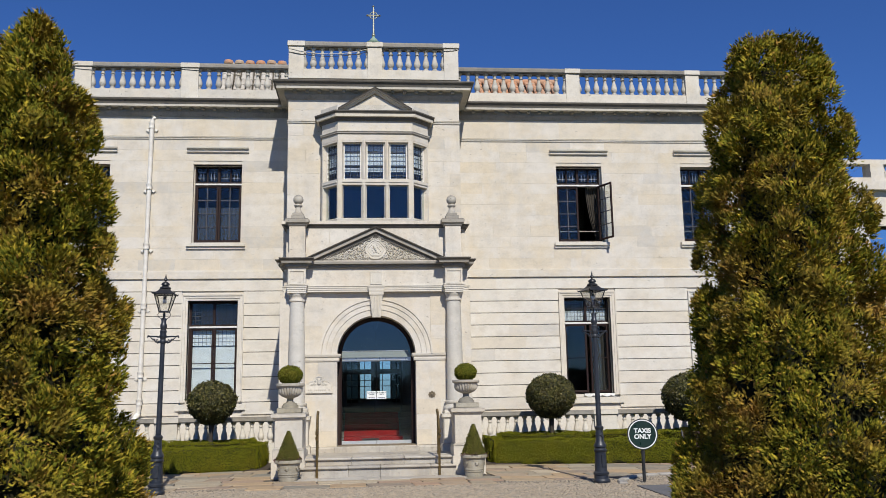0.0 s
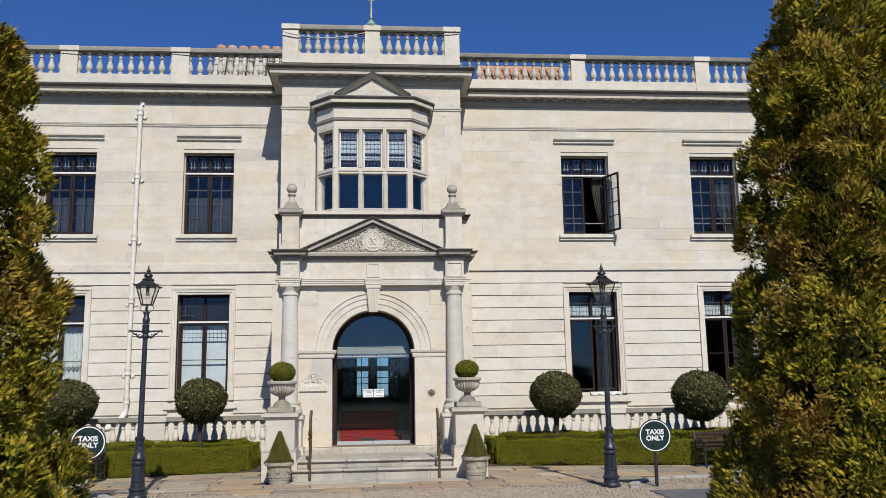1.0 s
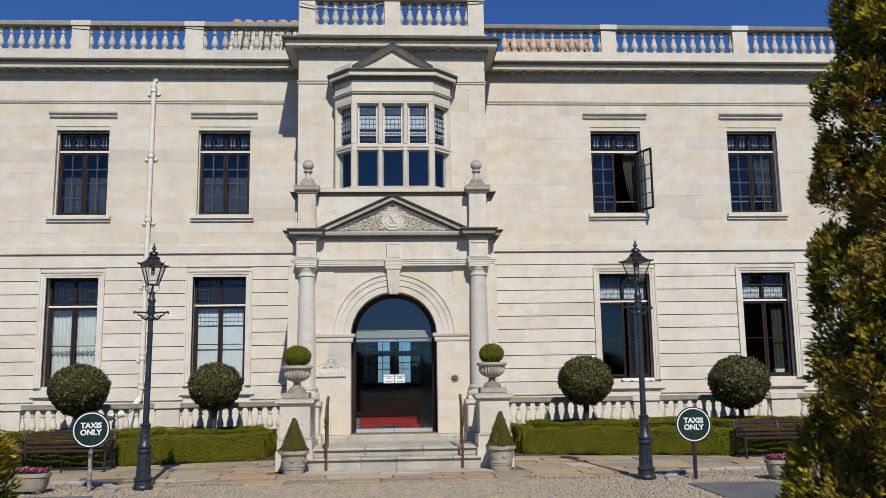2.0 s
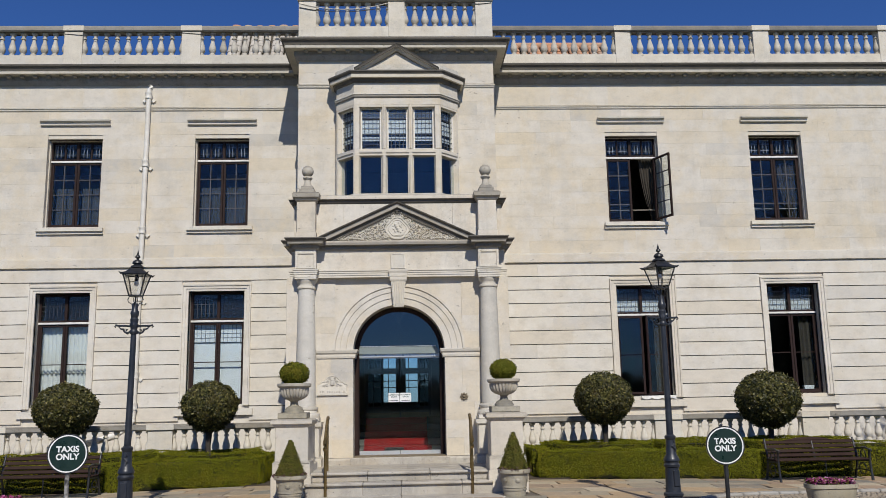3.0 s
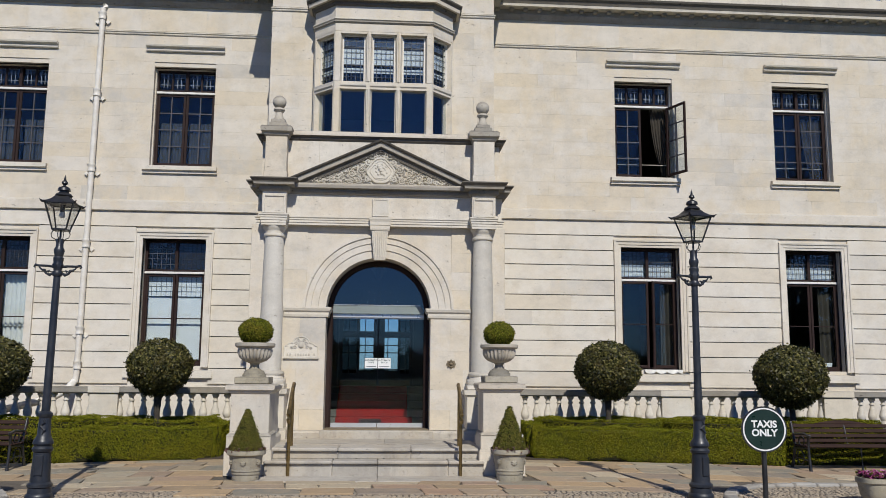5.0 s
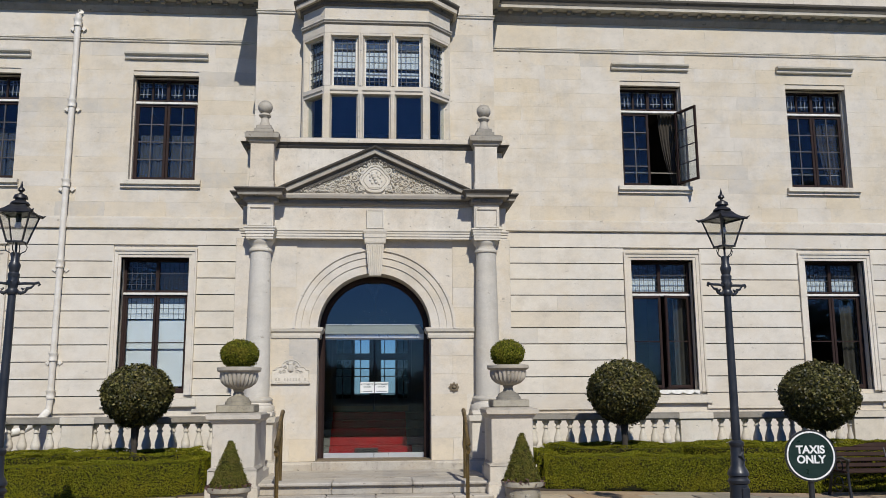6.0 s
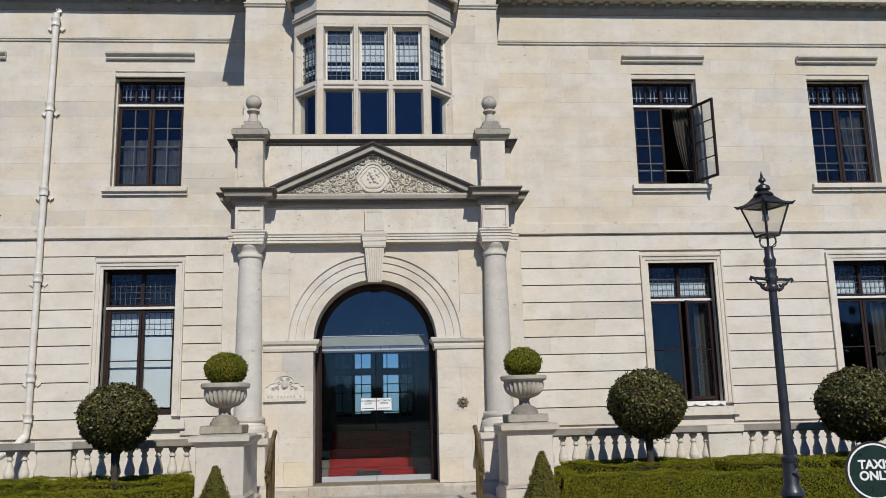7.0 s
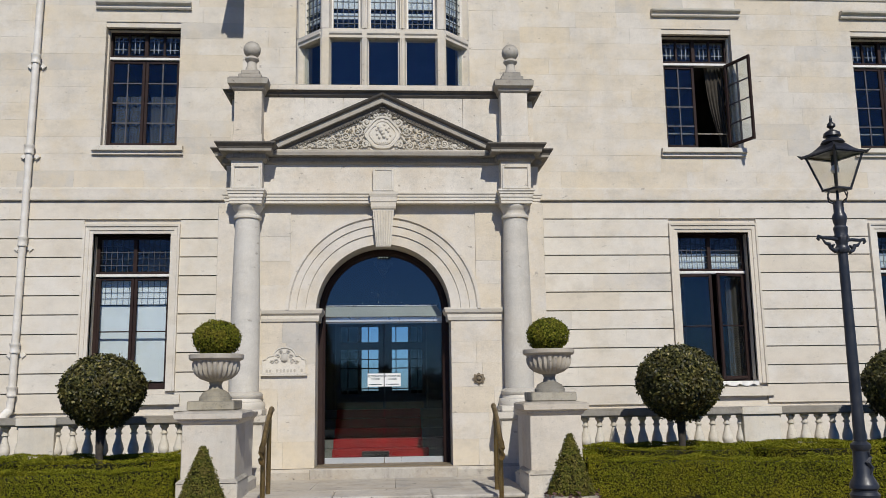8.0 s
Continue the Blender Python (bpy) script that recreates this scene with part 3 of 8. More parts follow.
# window dressings
hood = [(-0.03, 0.0), (0.045, 0.0), (0.06, 0.02), (0.06, 0.065), (0.075, 0.07), (0.12, 0.10), (0.13, 0.135), (-0.03, 0.155)]
sill_u = [(-0.32, -0.02), (0.05, -0.02), (0.05, 0.03), (0.10, 0.05), (0.10, 0.13), (-0.32, 0.17)]
sill_l = [(-0.32, -0.04), (0.07, -0.04), (0.07, 0.12), (-0.32, 0.18)]
arch_prof = [(-0.02, -0.03), (0.0, -0.03), (0.0, 0.03), (0.055, 0.035), (0.06, 0.05), (0.12, 0.055), (0.13, 0.075), (0.165, 0.08), (0.17, -0.03)]
for a, b in UP_X:
    structure("window_hood", Geo().sweep([(o, 8.65 + z) for o, z in hood], [(a - 0.19, WALL), (b + 0.19, WALL)]), CARVED, "moulded stone hood over an upper window")
    structure("window_sill", Geo().sweep([(o, 5.85 + z) for o, z in sill_u], [(a - 0.13, WALL), (b + 0.13, WALL)]), CARVED, "moulded stone sill of an upper window")
    # splayed inner reveal, stepped
    structure("window_reveal", Geo().sweep([(-0.005, -0.32), (0.025, -0.32), (0.025, -0.14), (-0.005, -0.12)], [(a, UP_Z[0]), (a, UP_Z[1]), (b, UP_Z[1]), (b, UP_Z[0])], place=facing(WALL)), LIMESTONE, "stepped stone reveal round a window")
for a, b in LO_X:
    structure("window_sill", Geo().sweep([(o, 1.37 + z) for o, z in sill_l], [(a - 0.26, WALL), (b + 0.26, WALL)]), CARVED, "thick plain stone sill of a lower window")
    path = [(a, LO_Z[0] - 0.03), (a, LO_Z[1]), (b, LO_Z[1]), (b, LO_Z[0] - 0.03)]
    structure("window_architrave", Geo().sweep([(-o, w) for o, w in arch_prof], path, place=facing(WALL)), RUSTIC, "moulded stone surround of a lower window")

# ---- windows ----
def sheet(x0, x1, z0, z1, y, t=0.004):
    return Geo().box(x0, x1, y - t / 2, y + t / 2, z0, z1)


def bars(parent, xs, zs, x0, x1, z0, z1, y, w, d, mat, name="glazing_bar"):
    for x in xs:
        part(name, Geo().box(x - w / 2, x + w / 2, y - d, y + d, z0, z1), mat, parent)
    for z in zs:
        part(name, Geo().box(x0, x1, y - d * 0.8, y + d * 0.8, z - w / 2, z + w / 2), mat, parent)


def ring(x0, x1, z0, z1, w, y0, y1):
    g = Geo()
    g.box(x0, x0 + w, y0, y1, z0, z1, 0.006).box(x1 - w, x1, y0, y1, z0, z1, 0.006)
    return g.box(x0 + w, x1 - w, y0 + 0.001, y1 - 0.001, z0, z0 + w, 0.006).box(x0 + w, x1 - w, y0 + 0.001, y1 - 0.001, z1 - w, z1, 0.006)


def casement(parent, x0, x1, z0, z1, cols, rows, hinge=None, turn=0.0, w=0.055):
    """One leaf, built round its hinge so that it can stand open."""
    hx = x0 if hinge == "left" else x1
    off = 0.055 if turn > 90 else 0.0        # a wide-open leaf stands out on its long hinge
    leaf = part("casement", ring(x0 - hx, x1 - hx, z0, z1, w, -0.02, 0.025), FRAME, parent, m=pose(hx - off, GLAZE - 1.5 * off, 0, 0, 0, turn))
    part("pane", sheet(x0 - hx + w * 0.6, x1 - hx - w * 0.6, z0 + w * 0.6, z1 - w * 0.6, 0.004), GLASS, leaf)
    xs = [x0 - hx + w + (x1 - x0 - 2 * w) * i / cols for i in range(1, cols)]
    zs = [z0 + w + (z1 - z0 - 2 * w) * i / rows for i in range(1, rows)]
    bars(leaf, xs, zs, x0 - hx + w, x1 - hx - w, z0 + w, z1 - w, 0.0, 0.022, 0.014, GLAZEBAR if cols == 2 else FRAME)
    return leaf


def window(index, a, b, z0, z1, ztr, upper, turns=(0, 0)):
    win = new("window_%d" % index)
    tagged(win, "dark brown casement window with leaded %s" % ("upper lights and small panes" if upper else "top lights and tall panes"), "", "", "structure")
    mid, f = (a + b) / 2, 0.06
    part("window_frame", ring(a, b, z0, z1, f, GLAZE - 0.03, GLAZE + 0.06), FRAME, win)
    part("mullion", Geo().box(mid - 0.035, mid + 0.035, GLAZE - 0.03, GLAZE + 0.06, ztr + 0.07, z1 - f, 0.006), FRAME, win)
    # added dark strip: the shade on the lintel's underside, as a board
    part("head_shade", Geo().box(a + 0.004, b - 0.004, WALL + 0.10, GLAZE - 0.03, z1 - 0.016, z1 - 0.003), FRAME, win, "thin dark strip standing for the shade under the lintel")
    part("transom", Geo().box(a + 0.01, b - 0.01, GLAZE - 0.055, GLAZE + 0.06, ztr, ztr + 0.05, 0.006), WHITE, win, "white-painted transom")
    part("transom_rail", Geo().box(a + f, b - f, GLAZE - 0.02, GLAZE + 0.05, ztr + 0.05, ztr + 0.10, 0.004), FRAME, win)
    for p, q in ((a + f, mid - 0.035), (mid + 0.035, b - f)):
        lo, hi = ztr + 0.10, z1 - f
        part("pane", sheet(p, q, lo, hi, GLAZE + 0.02), GLASS, win)
        if upper:
            c = (p + q) / 2
            part("glazing_bar", Geo().box(c - 0.018, c + 0.018, GLAZE - 0.005, GLAZE + 0.04, lo, hi), FRAME, win)
            for u0, u1 in ((p + 0.02, c - 0.03), (c + 0.03, q - 0.02)):
                k = u1 - u0
                bars(win, [u0 + k * 0.33, u0 + k * 0.67], [lo + (hi - lo) * 0.3, lo + (hi - lo) * 0.7], u0 + k * 0.04, u1 - k * 0.04, lo + 0.05, hi - 0.05, GLAZE + 0.006, 0.015, 0.006, LEAD, "lead_came")
        else:
            bars(win, [p + (q - p) * i / 6 for i in range(1, 6)], [lo + (hi - lo) * i / 5 for i in (1, 2, 3, 4)], p, q, lo, hi, GLAZE + 0.008, 0.009, 0.006, LEADDARK, "lead_came")
    leaf_z0, leaf_z1 = z0 + 0.05, ztr - 0.005
    casement(win, a + 0.045, mid - 0.004, leaf_z0, leaf_z1, 2 if upper else 1, 4 if upper else 2, "left", turns[0])
    casement(win, mid + 0.004, b - 0.045, leaf_z0, leaf_z1, 2 if upper else 1, 4 if upper else 2, "right", turns[1])
    return win


TURNS_UP = [(0, 0), (0, 0), (0, 113), (0, 0)]
TURNS_LO = [(0, 0), (0, 0), (-9, 20), (0, 0)]
for i in range(4):
    window(i + 1, *UP_X[i], *UP_Z, UP_TR, True, TURNS_UP[i])
    window(i + 5, *LO_X[i], *LO_Z, LO_TR, False, TURNS_LO[i])
win = new("window_9")
tagged(win, "dark window of the side wing", "", "", "structure")
part("window_frame", ring(15.1, 16.4, 4.7, 6.5, 0.07, WALL + 0.3, WALL + 0.4), FRAME, win)
part("pane", sheet(15.15, 16.35, 4.75, 6.45, WALL + 0.35), GLASS, win)


tagged(part("paper_box", Geo().box(10.28, 10.52, GLAZE + 0.07, GLAZE + 0.20, LO_Z[0] + 0.05, LO_Z[0] + 0.19, 0.006).box(10.27, 10.53, GLAZE + 0.065, GLAZE + 0.205, LO_Z[0] + 0.15, LO_Z[0] + 0.195, 0.004), SIGNWHITE), "white paper box on the inside window sill", "box")


for a, b in CELLAR:
    grille = structure("cellar_grille", ring(a, b, 0.32, 0.70, 0.04, WALL + 0.20, WALL + 0.26).box(a, b, WALL + 0.40, WALL + 0.44, 0.32, 0.70), IRONBLACK, "dark barred cellar opening low in the wall")
    for i in range(int((b - a) / 0.13)):
        part("grille_bar", Geo().tube([(a + 0.09 + 0.13 * i, WALL + 0.23, 0.35), (a + 0.09 + 0.13 * i, WALL + 0.23, 0.67)], 0.011, 6), IRONBLACK, grille)


def wavy(x0, x1, z0, z1, y, folds, depth, pull=0.0):
    """A hanging cloth with folds; pull draws its foot to one side."""
    g, n = Geo(), folds * 6
    rows = 8
    v = []
    for j in range(rows + 1):
        s = j / rows
        for i in range(n + 1):
            u = i / n
            x = x0 + (x1 - x0) * u
            x += pull * s * s * (1 - u if pull > 0 else u)
            v.append((x, y + depth * math.sin(u * folds * 2 * math.pi) * (0.6 + 0.4 * s) + 0.3 * depth * math.sin(u * 5.1), z1 + (z0 - z1) * s))
    k = n + 1
    back = [(x, yy + 0.006, z) for x, yy, z in v]
    m = len(v)
    f = [(j * k + i, j * k + i + 1, (j + 1) * k + i + 1, (j + 1) * k + i) for j in range(rows) for i in range(n)]
    f += [tuple(q + m for q in reversed(p)) for p in f]
    return g.add(v + back, f)


def hung(name, label, category, geo, mat):
    return tagged(part(name, geo, mat, smooth=60), label, category)


a, b = LO_X[0]
for p, q in ((a + 0.05, (a + b) / 2 - 0.02), ((a + b) / 2 + 0.02, b - 0.05)):
    hung("net_curtain", "white net curtain gathered in folds behind the window", "curtain", wavy(p, q, 2.42, 3.55, GLAZE + 0.16, 6, 0.025), CURTAIN)
    hung("net_curtain", "white net curtain gathered in folds behind the window", "curtain", wavy(p, q, 1.62, 2.50, GLAZE + 0.20, 5, 0.03), CURTAIN)
a, b = LO_X[1]
for p, q in ((a + 0.04, (a + b) / 2 - 0.01), ((a + b) / 2 + 0.01, b - 0.04)):
    hung("roller_blind", "white roller blind drawn down behind the window", "blind", Geo().box(p, q, GLAZE + 0.14, GLAZE + 0.15, 1.75, 3.10).box(p, q, GLAZE + 0.13, GLAZE + 0.16, 1.73, 1.77), BLIND)
    lat = hung("leaded_screen", "pale leaded screen behind the top of the window", "screen", Geo().box(p, q, GLAZE + 0.10, GLAZE + 0.104, 3.12, 3.55), BLIND)
    bars(lat, [p + (q - p) * i / 6 for i in range(1, 6)], [3.12 + 0.43 * i / 4 for i in range(1, 4)], p, q, 3.12, 3.55, GLAZE + 0.094, 0.009, 0.004, LEADDARK, "lead_came")
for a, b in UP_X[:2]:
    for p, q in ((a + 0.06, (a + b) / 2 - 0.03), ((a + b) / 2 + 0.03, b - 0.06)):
        hung("net_curtain", "net curtain behind the upper window, its shade in the grey colour", "curtain", wavy(p, q, 6.0, 7.15, GLAZE + 0.34, 5, 0.025), NETGREY)
for a, b in LO_X[2:]:
    for p, q in ((a + 0.07, (a + b) / 2 - 0.05), ((a + b) / 2 + 0.05, b - 0.07)):
        hung("half_blind", "white half blind behind the leaded top light", "blind", Geo().box(p, q, GLAZE + 0.10, GLAZE + 0.11, LO_TR + 0.06, LO_TR + 0.40), BLIND)
a, b = UP_X[2]
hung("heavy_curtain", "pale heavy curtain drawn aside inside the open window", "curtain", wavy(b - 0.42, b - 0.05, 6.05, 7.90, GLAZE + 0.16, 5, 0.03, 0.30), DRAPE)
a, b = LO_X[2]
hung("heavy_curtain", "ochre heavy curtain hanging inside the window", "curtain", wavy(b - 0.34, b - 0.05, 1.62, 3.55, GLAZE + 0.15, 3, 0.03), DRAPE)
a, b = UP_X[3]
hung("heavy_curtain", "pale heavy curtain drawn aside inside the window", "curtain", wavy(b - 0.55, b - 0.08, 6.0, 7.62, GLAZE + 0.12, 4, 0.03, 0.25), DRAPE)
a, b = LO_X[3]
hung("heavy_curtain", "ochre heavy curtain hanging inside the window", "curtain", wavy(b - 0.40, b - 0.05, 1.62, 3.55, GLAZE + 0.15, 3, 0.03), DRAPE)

# a cloth laid over the sill, its edge hanging in scallops
n_cl = 40
cloth_v, cloth_f = [], []
for i in range(n_cl + 1):
    u = i / n_cl
    x, dip = 5.98 + 0.86 * u, 0.035 + 0.045 * abs(math.sin(3.4 * math.pi * u)) ** 0.7
    cloth_v += [(x, WALL + 0.24, 1.60), (x, WALL - 0.02 + 0.008 * math.sin(30 * u), 1.597), (x, WALL - 0.045 + 0.012 * math.sin(23 * u), 1.59), (x, WALL - 0.05 + 0.018 * math.sin(23 * u), 1.59 - dip)]
for i in range(n_cl):
    cloth_f += [(4 * i + j, 4 * i + j + 1, 4 * i + j + 5, 4 * i + j + 4) for j in range(3)]
hung("sill_cloth", "white cloth hanging over the sill of the open window", "cloth", Geo().add(cloth_v + [(x, y + 0.004, z - 0.004) for x, y, z in cloth_v], cloth_f + [tuple(q + len(cloth_v) for q in reversed(f)) for f in cloth_f]), CURTAIN)

for a, b in UP_X[2:]:
    tagged(part("window_bar", Geo().box(a + 0.07, b - 0.07, GLAZE + 0.09, GLAZE + 0.115, 6.378, 6.397, 0.004), POTSTONE), "thin pale safety bar across the inside of the window", "window bar")

# ---- the porch ----
def square(cx, cy, hx, hy):
    """A closed way round a rectangle with its outside to the right."""
    return [(cx - hx, cy - hy), (cx + hx, cy - hy), (cx + hx, cy + hy), (cx - hx, cy + hy)]


COL_X = (-1.89, 1.93)
COL_Y = 20.32
# columns on their pedestals
shaft_prof = [(0.205, 0.0)] + [(0.205 - 0.035 * (s / 10) ** 1.8, 2.40 * s / 10) for s in range(1, 11)]
for x in COL_X:
    col = thing("column", "weathered round limestone column on a moulded base", "column", (x, COL_Y, 1.30), group="porch columns")
    part("column_base", Geo().lathe([(0.0, 0), (0.29, 0), (0.30, 0.05), (0.29, 0.09), (0.25, 0.10), (0.24, 0.14), (0.26, 0.16), (0.265, 0.19), (0.245, 0.215), (0.215, 0.23), (0.0, 0.23)], n=32).box(-0.30, 0.30, -0.30, 0.30, -0.08, 0.0, 0.01), CARVED, col, smooth=40)
    part("shaft", Geo().lathe([(0.0, 0.23)] + [(r, 0.23 + z) for r, z in shaft_prof] + [(0.0, 2.63)], n=36), COLUMNSTONE, col, smooth=40)
    part("capital", Geo().lathe([(0.0, 2.63), (0.17, 2.63), (0.19, 2.64), (0.197, 2.665), (0.19, 2.69), (0.172, 2.70), (0.172, 2.735), (0.18, 2.75), (0.20, 2.78), (0.212, 2.81), (0.214, 2.83), (0.0, 2.83)], n=36), CARVED, col, smooth=40)
    part("abacus", Geo().sweep([(-0.1, 2.83), (0.0, 2.83), (0.0, 2.865), (0.008, 2.87), (0.008, 2.88), (-0.1, 2.88)], square(0, 0, 0.222, 0.222), True).box(-0.2, 0.2, -0.2, 0.2, 2.832, 2.878), CARVED, col)
    base = structure("column_pedestal", Geo().box(x - 0.31, x + 0.31, COL_Y - 0.31, PORT + 0.1, 0.30, 1.22, 0.01).sweep([(-0.1, 1.10), (0.0, 1.10), (0.04, 1.13), (0.05, 1.21), (-0.1, 1.22)], [(x - 0.31, PORT), (x - 0.31, COL_Y - 0.31), (x + 0.31, COL_Y - 0.31), (x + 0.31, PORT)]).sweep([(-0.05, 0.30), (0.05, 0.30), (0.05, 0.50), (0.0, 0.54), (-0.05, 0.54)], [(x - 0.31, PORT), (x - 0.31, COL_Y - 0.31), (x + 0.31, COL_Y - 0.31), (x + 0.31, PORT)]), CARVED, "limestone pedestal block under a porch column")
    # flat pilaster behind the column, at the corner of the porch
    s = -1 if x < 0 else 1
    structure("pilaster", Geo().box(min(x, x + s * 0.42), max(x, x + s * 0.42), PORT - 0.10, PORT + 0.3, 0.30, 4.18, 0.006), LIMESTONE, "flat corner pilaster behind a porch column")

# entablature: it steps forward over each column
Y_IN, Y_OUT = PORT - 0.12, COL_Y - 0.215
ress = 0.225
ent_path = [(PX0 - 0.03, BLK + 0.05), (PX0 - 0.03, PORT - 0.05), (COL_X[0] - ress, PORT - 0.05), (COL_X[0] - ress, Y_OUT), (COL_X[0] + ress, Y_OUT), (COL_X[0] + ress, Y_IN),
            (COL_X[1] - ress, Y_IN), (COL_X[1] - ress, Y_OUT), (COL_X[1] + ress, Y_OUT), (COL_X[1] + ress, PORT - 0.05), (PX1 + 0.03, PORT - 0.05), (PX1 + 0.03, BLK + 0.05)]
porch_ent = structure("porch_entablature", Geo().sweep([(-0.3, 4.18), (0.0, 4.18), (0.0, 4.22), (0.012, 4.224), (0.012, 4.268), (0.024, 4.272), (0.024, 4.295), (0.04, 4.315), (0.04, 4.335), (-0.3, 4.335)], ent_path), CARVED, "moulded limestone entablature with plain frieze")
part("frieze", Geo().sweep([(-0.3, 4.33), (-0.01, 4.33), (-0.01, 4.77), (-0.3, 4.77)], ent_path), STAINED, porch_ent)
# bed and dentils in darker stone: the corona's shade put into their colour
part("bed_mould", Geo().sweep([(-0.3, 4.75), (0.005, 4.75), (0.03, 4.772), (0.035, 4.835), (0.07, 4.855), (-0.3, 4.86)], ent_path), WEATHERED_SHADED, porch_ent)
part("corona", Geo().sweep([(-0.3, 4.855), (0.135, 4.855), (0.14, 4.90), (-0.3, 4.905)], ent_path), WEATHERED_SHADED, porch_ent)
part("corona_top", Geo().sweep([(-0.3, 4.90), (0.135, 4.90), (0.145, 4.925), (0.145, 4.935), (-0.3, 4.945)], ent_path[5:7]), CARVED, porch_ent, "pale strip below the pediment")
for way in (ent_path[:6], ent_path[6:]):
    part("cyma", Geo().sweep([(-0.3, 4.895), (0.145, 4.895), (0.15, 4.91), (0.165, 4.925), (0.195, 4.955), (0.195, 4.975), (-0.3, 4.99)], way), DARKCORNICE, porch_ent, "blackened top moulding")
g = Geo()
for (p, q) in zip(ent_path[:-1], ent_path[1:]):
    p, q = Vector(p), Vector(q)
    d = (q - p).normalized()
    nrm = Vector((d.y, -d.x))
    if nrm.y > 0.1:
        continue
    k = max(1, int((q - p).length / 0.047))
    for i in range(k):
        c = p + d * (q - p).length * (i + 0.5) / k + nrm * 0.046
        hx, hy = (0.013, 0.016) if abs(d.x) > 0.5 else (0.016, 0.013)
        g.box(c.x - hx, c.x + hx, c.y - hy, c.y + hy, 4.785, 4.832)
part("dentil_course", g, WEATHERED_SHADED, porch_ent)
part("dentil_bed", Geo().sweep([(-0.3, 4.775), (0.038, 4.775), (0.038, 4.846), (-0.3, 4.848)], ent_path), WEATHERED_SHADED, porch_ent, "band behind the dentils, darkened for the shade there")
for x in COL_X:
    part("frieze_block", ring(x - 0.20, x + 0.20, 4.345, 4.69, 0.035, Y_OUT - 0.012, Y_OUT + 0.03), CARVED, porch_ent, "raised border of the frieze block")

# pediment
PEX0, PEX1, PEZ, APEX = COL_X[0] + 0.30, COL_X[1] - 0.30, 4.945, 5.75
pmid = (PEX0 + PEX1) / 2
rake = [(PEX0 - 0.12, PEZ - 0.04), (pmid, APEX - 0.05), (PEX1 + 0.12, PEZ - 0.04)]
pediment = structure("pediment", Geo().prism([(PEX0, PEZ), (PEX1, PEZ), (pmid, APEX - 0.12)], Y_IN - 0.002, PORT + 0.2), LIMESTONE, "triangular limestone pediment with carved relief")
# dark bed and dentils hold the shade under the raking corona
part("raking_bed", Geo().sweep([(0.135, -0.03), (0.135, 0.02), (0.06, 0.03), (0.03, 0.075), (0.03, -0.03)], rake, place=facing(Y_IN)), DARKCORNICE, pediment, "band behind the dentils, darkened for the shade there")
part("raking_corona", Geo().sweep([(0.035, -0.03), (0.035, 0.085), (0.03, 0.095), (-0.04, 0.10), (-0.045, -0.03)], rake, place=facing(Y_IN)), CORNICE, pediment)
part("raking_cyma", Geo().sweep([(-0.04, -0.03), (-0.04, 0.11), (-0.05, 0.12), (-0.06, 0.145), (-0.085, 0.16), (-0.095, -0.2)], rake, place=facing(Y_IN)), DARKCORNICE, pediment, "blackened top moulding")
g = Geo()
for sgn, e in ((1, PEX0), (-1, PEX1)):
    p0, p1 = Vector((e - 0.12 * sgn, PEZ - 0.04)), Vector((pmid, APEX - 0.05))
    d = p1 - p0
    k = int(d.length / 0.047)
    u = d.normalized()
    nn = Vector((u.y, -u.x)) * sgn
    for i in range(4, k):
        c = p0 + d * (i + 0.5) / k + nn * 0.11
        h = u * 0.013
        w = nn * 0.024
        g.prism([tuple(c - h - w), tuple(c + h - w), tuple(c + h + w), tuple(c - h + w)], Y_IN - 0.045, Y_IN + 0.01)
part("dentil_course", g, DARKCORNICE, pediment)
# carved relief: a broad strapwork cartouche among scrolling leaves
g = Geo()
ZC = 5.215
sh = [(0.225 * math.sin(t) * (1.0 + 0.10 * math.cos(4 * t)), 0.225 * math.cos(t) * (1.0 + 0.06 * math.cos(3 * t))) for t in [i * math.pi / 16 for i in range(32)]]
g.prism([(pmid + x, ZC + z) for x, z in sh], Y_IN - 0.028, Y_IN + 0.05)
g.tube([(pmid + 1.03 * x, Y_IN - 0.026, ZC + 1.03 * z) for x, z in sh + sh[:1]], 0.020, 6)
g.tube([(pmid + 0.78 * x, Y_IN - 0.030, ZC + 0.78 * z) for x, z in sh + sh[:1]], 0.011, 6)
rl = random.Random(4)


def scroll(cx, cz, r, turns, way, s, phase, thick=0.018):
    """A rolled tendril with a bud in its eye and leaves along its outer edge."""
    pts = []
    for i in range(20):
        q = i / 19
        t = phase + way * q * turns * 2 * math.pi
        rr = r * (1 - 0.75 * q)
        pts.append((pmid + s * (cx + rr * math.cos(t)), Y_IN - 0.012 - 0.02 * q, cz + rr * math.sin(t)))
    g.tube(pts, [thick * (1 - 0.5 * i / 19) for i in range(20)], 6)
    g.lathe([(0.0, -0.022), (0.019, -0.008), (0.019, 0.008), (0.0, 0.022)], pmid + s * cx, Y_IN - 0.028, cz, 8)
    for i in range(6):
        t = phase + way * (0.1 + 0.8 * i / 5) * 2 * math.pi
        p = Vector((pmid + s * (cx + r * 1.02 * math.cos(t)), Y_IN - 0.012, cz + r * 1.02 * math.sin(t)))
        if p.z < PEZ + 0.03:
            continue
        e = p + Vector((s * math.cos(t + 0.6 * way), 0, math.sin(t + 0.6 * way))) * 0.05
        g.tube([p, (p + e) / 2 + Vector((0, -0.02, 0)), e], [0.007, 0.019, 0.003], 6)


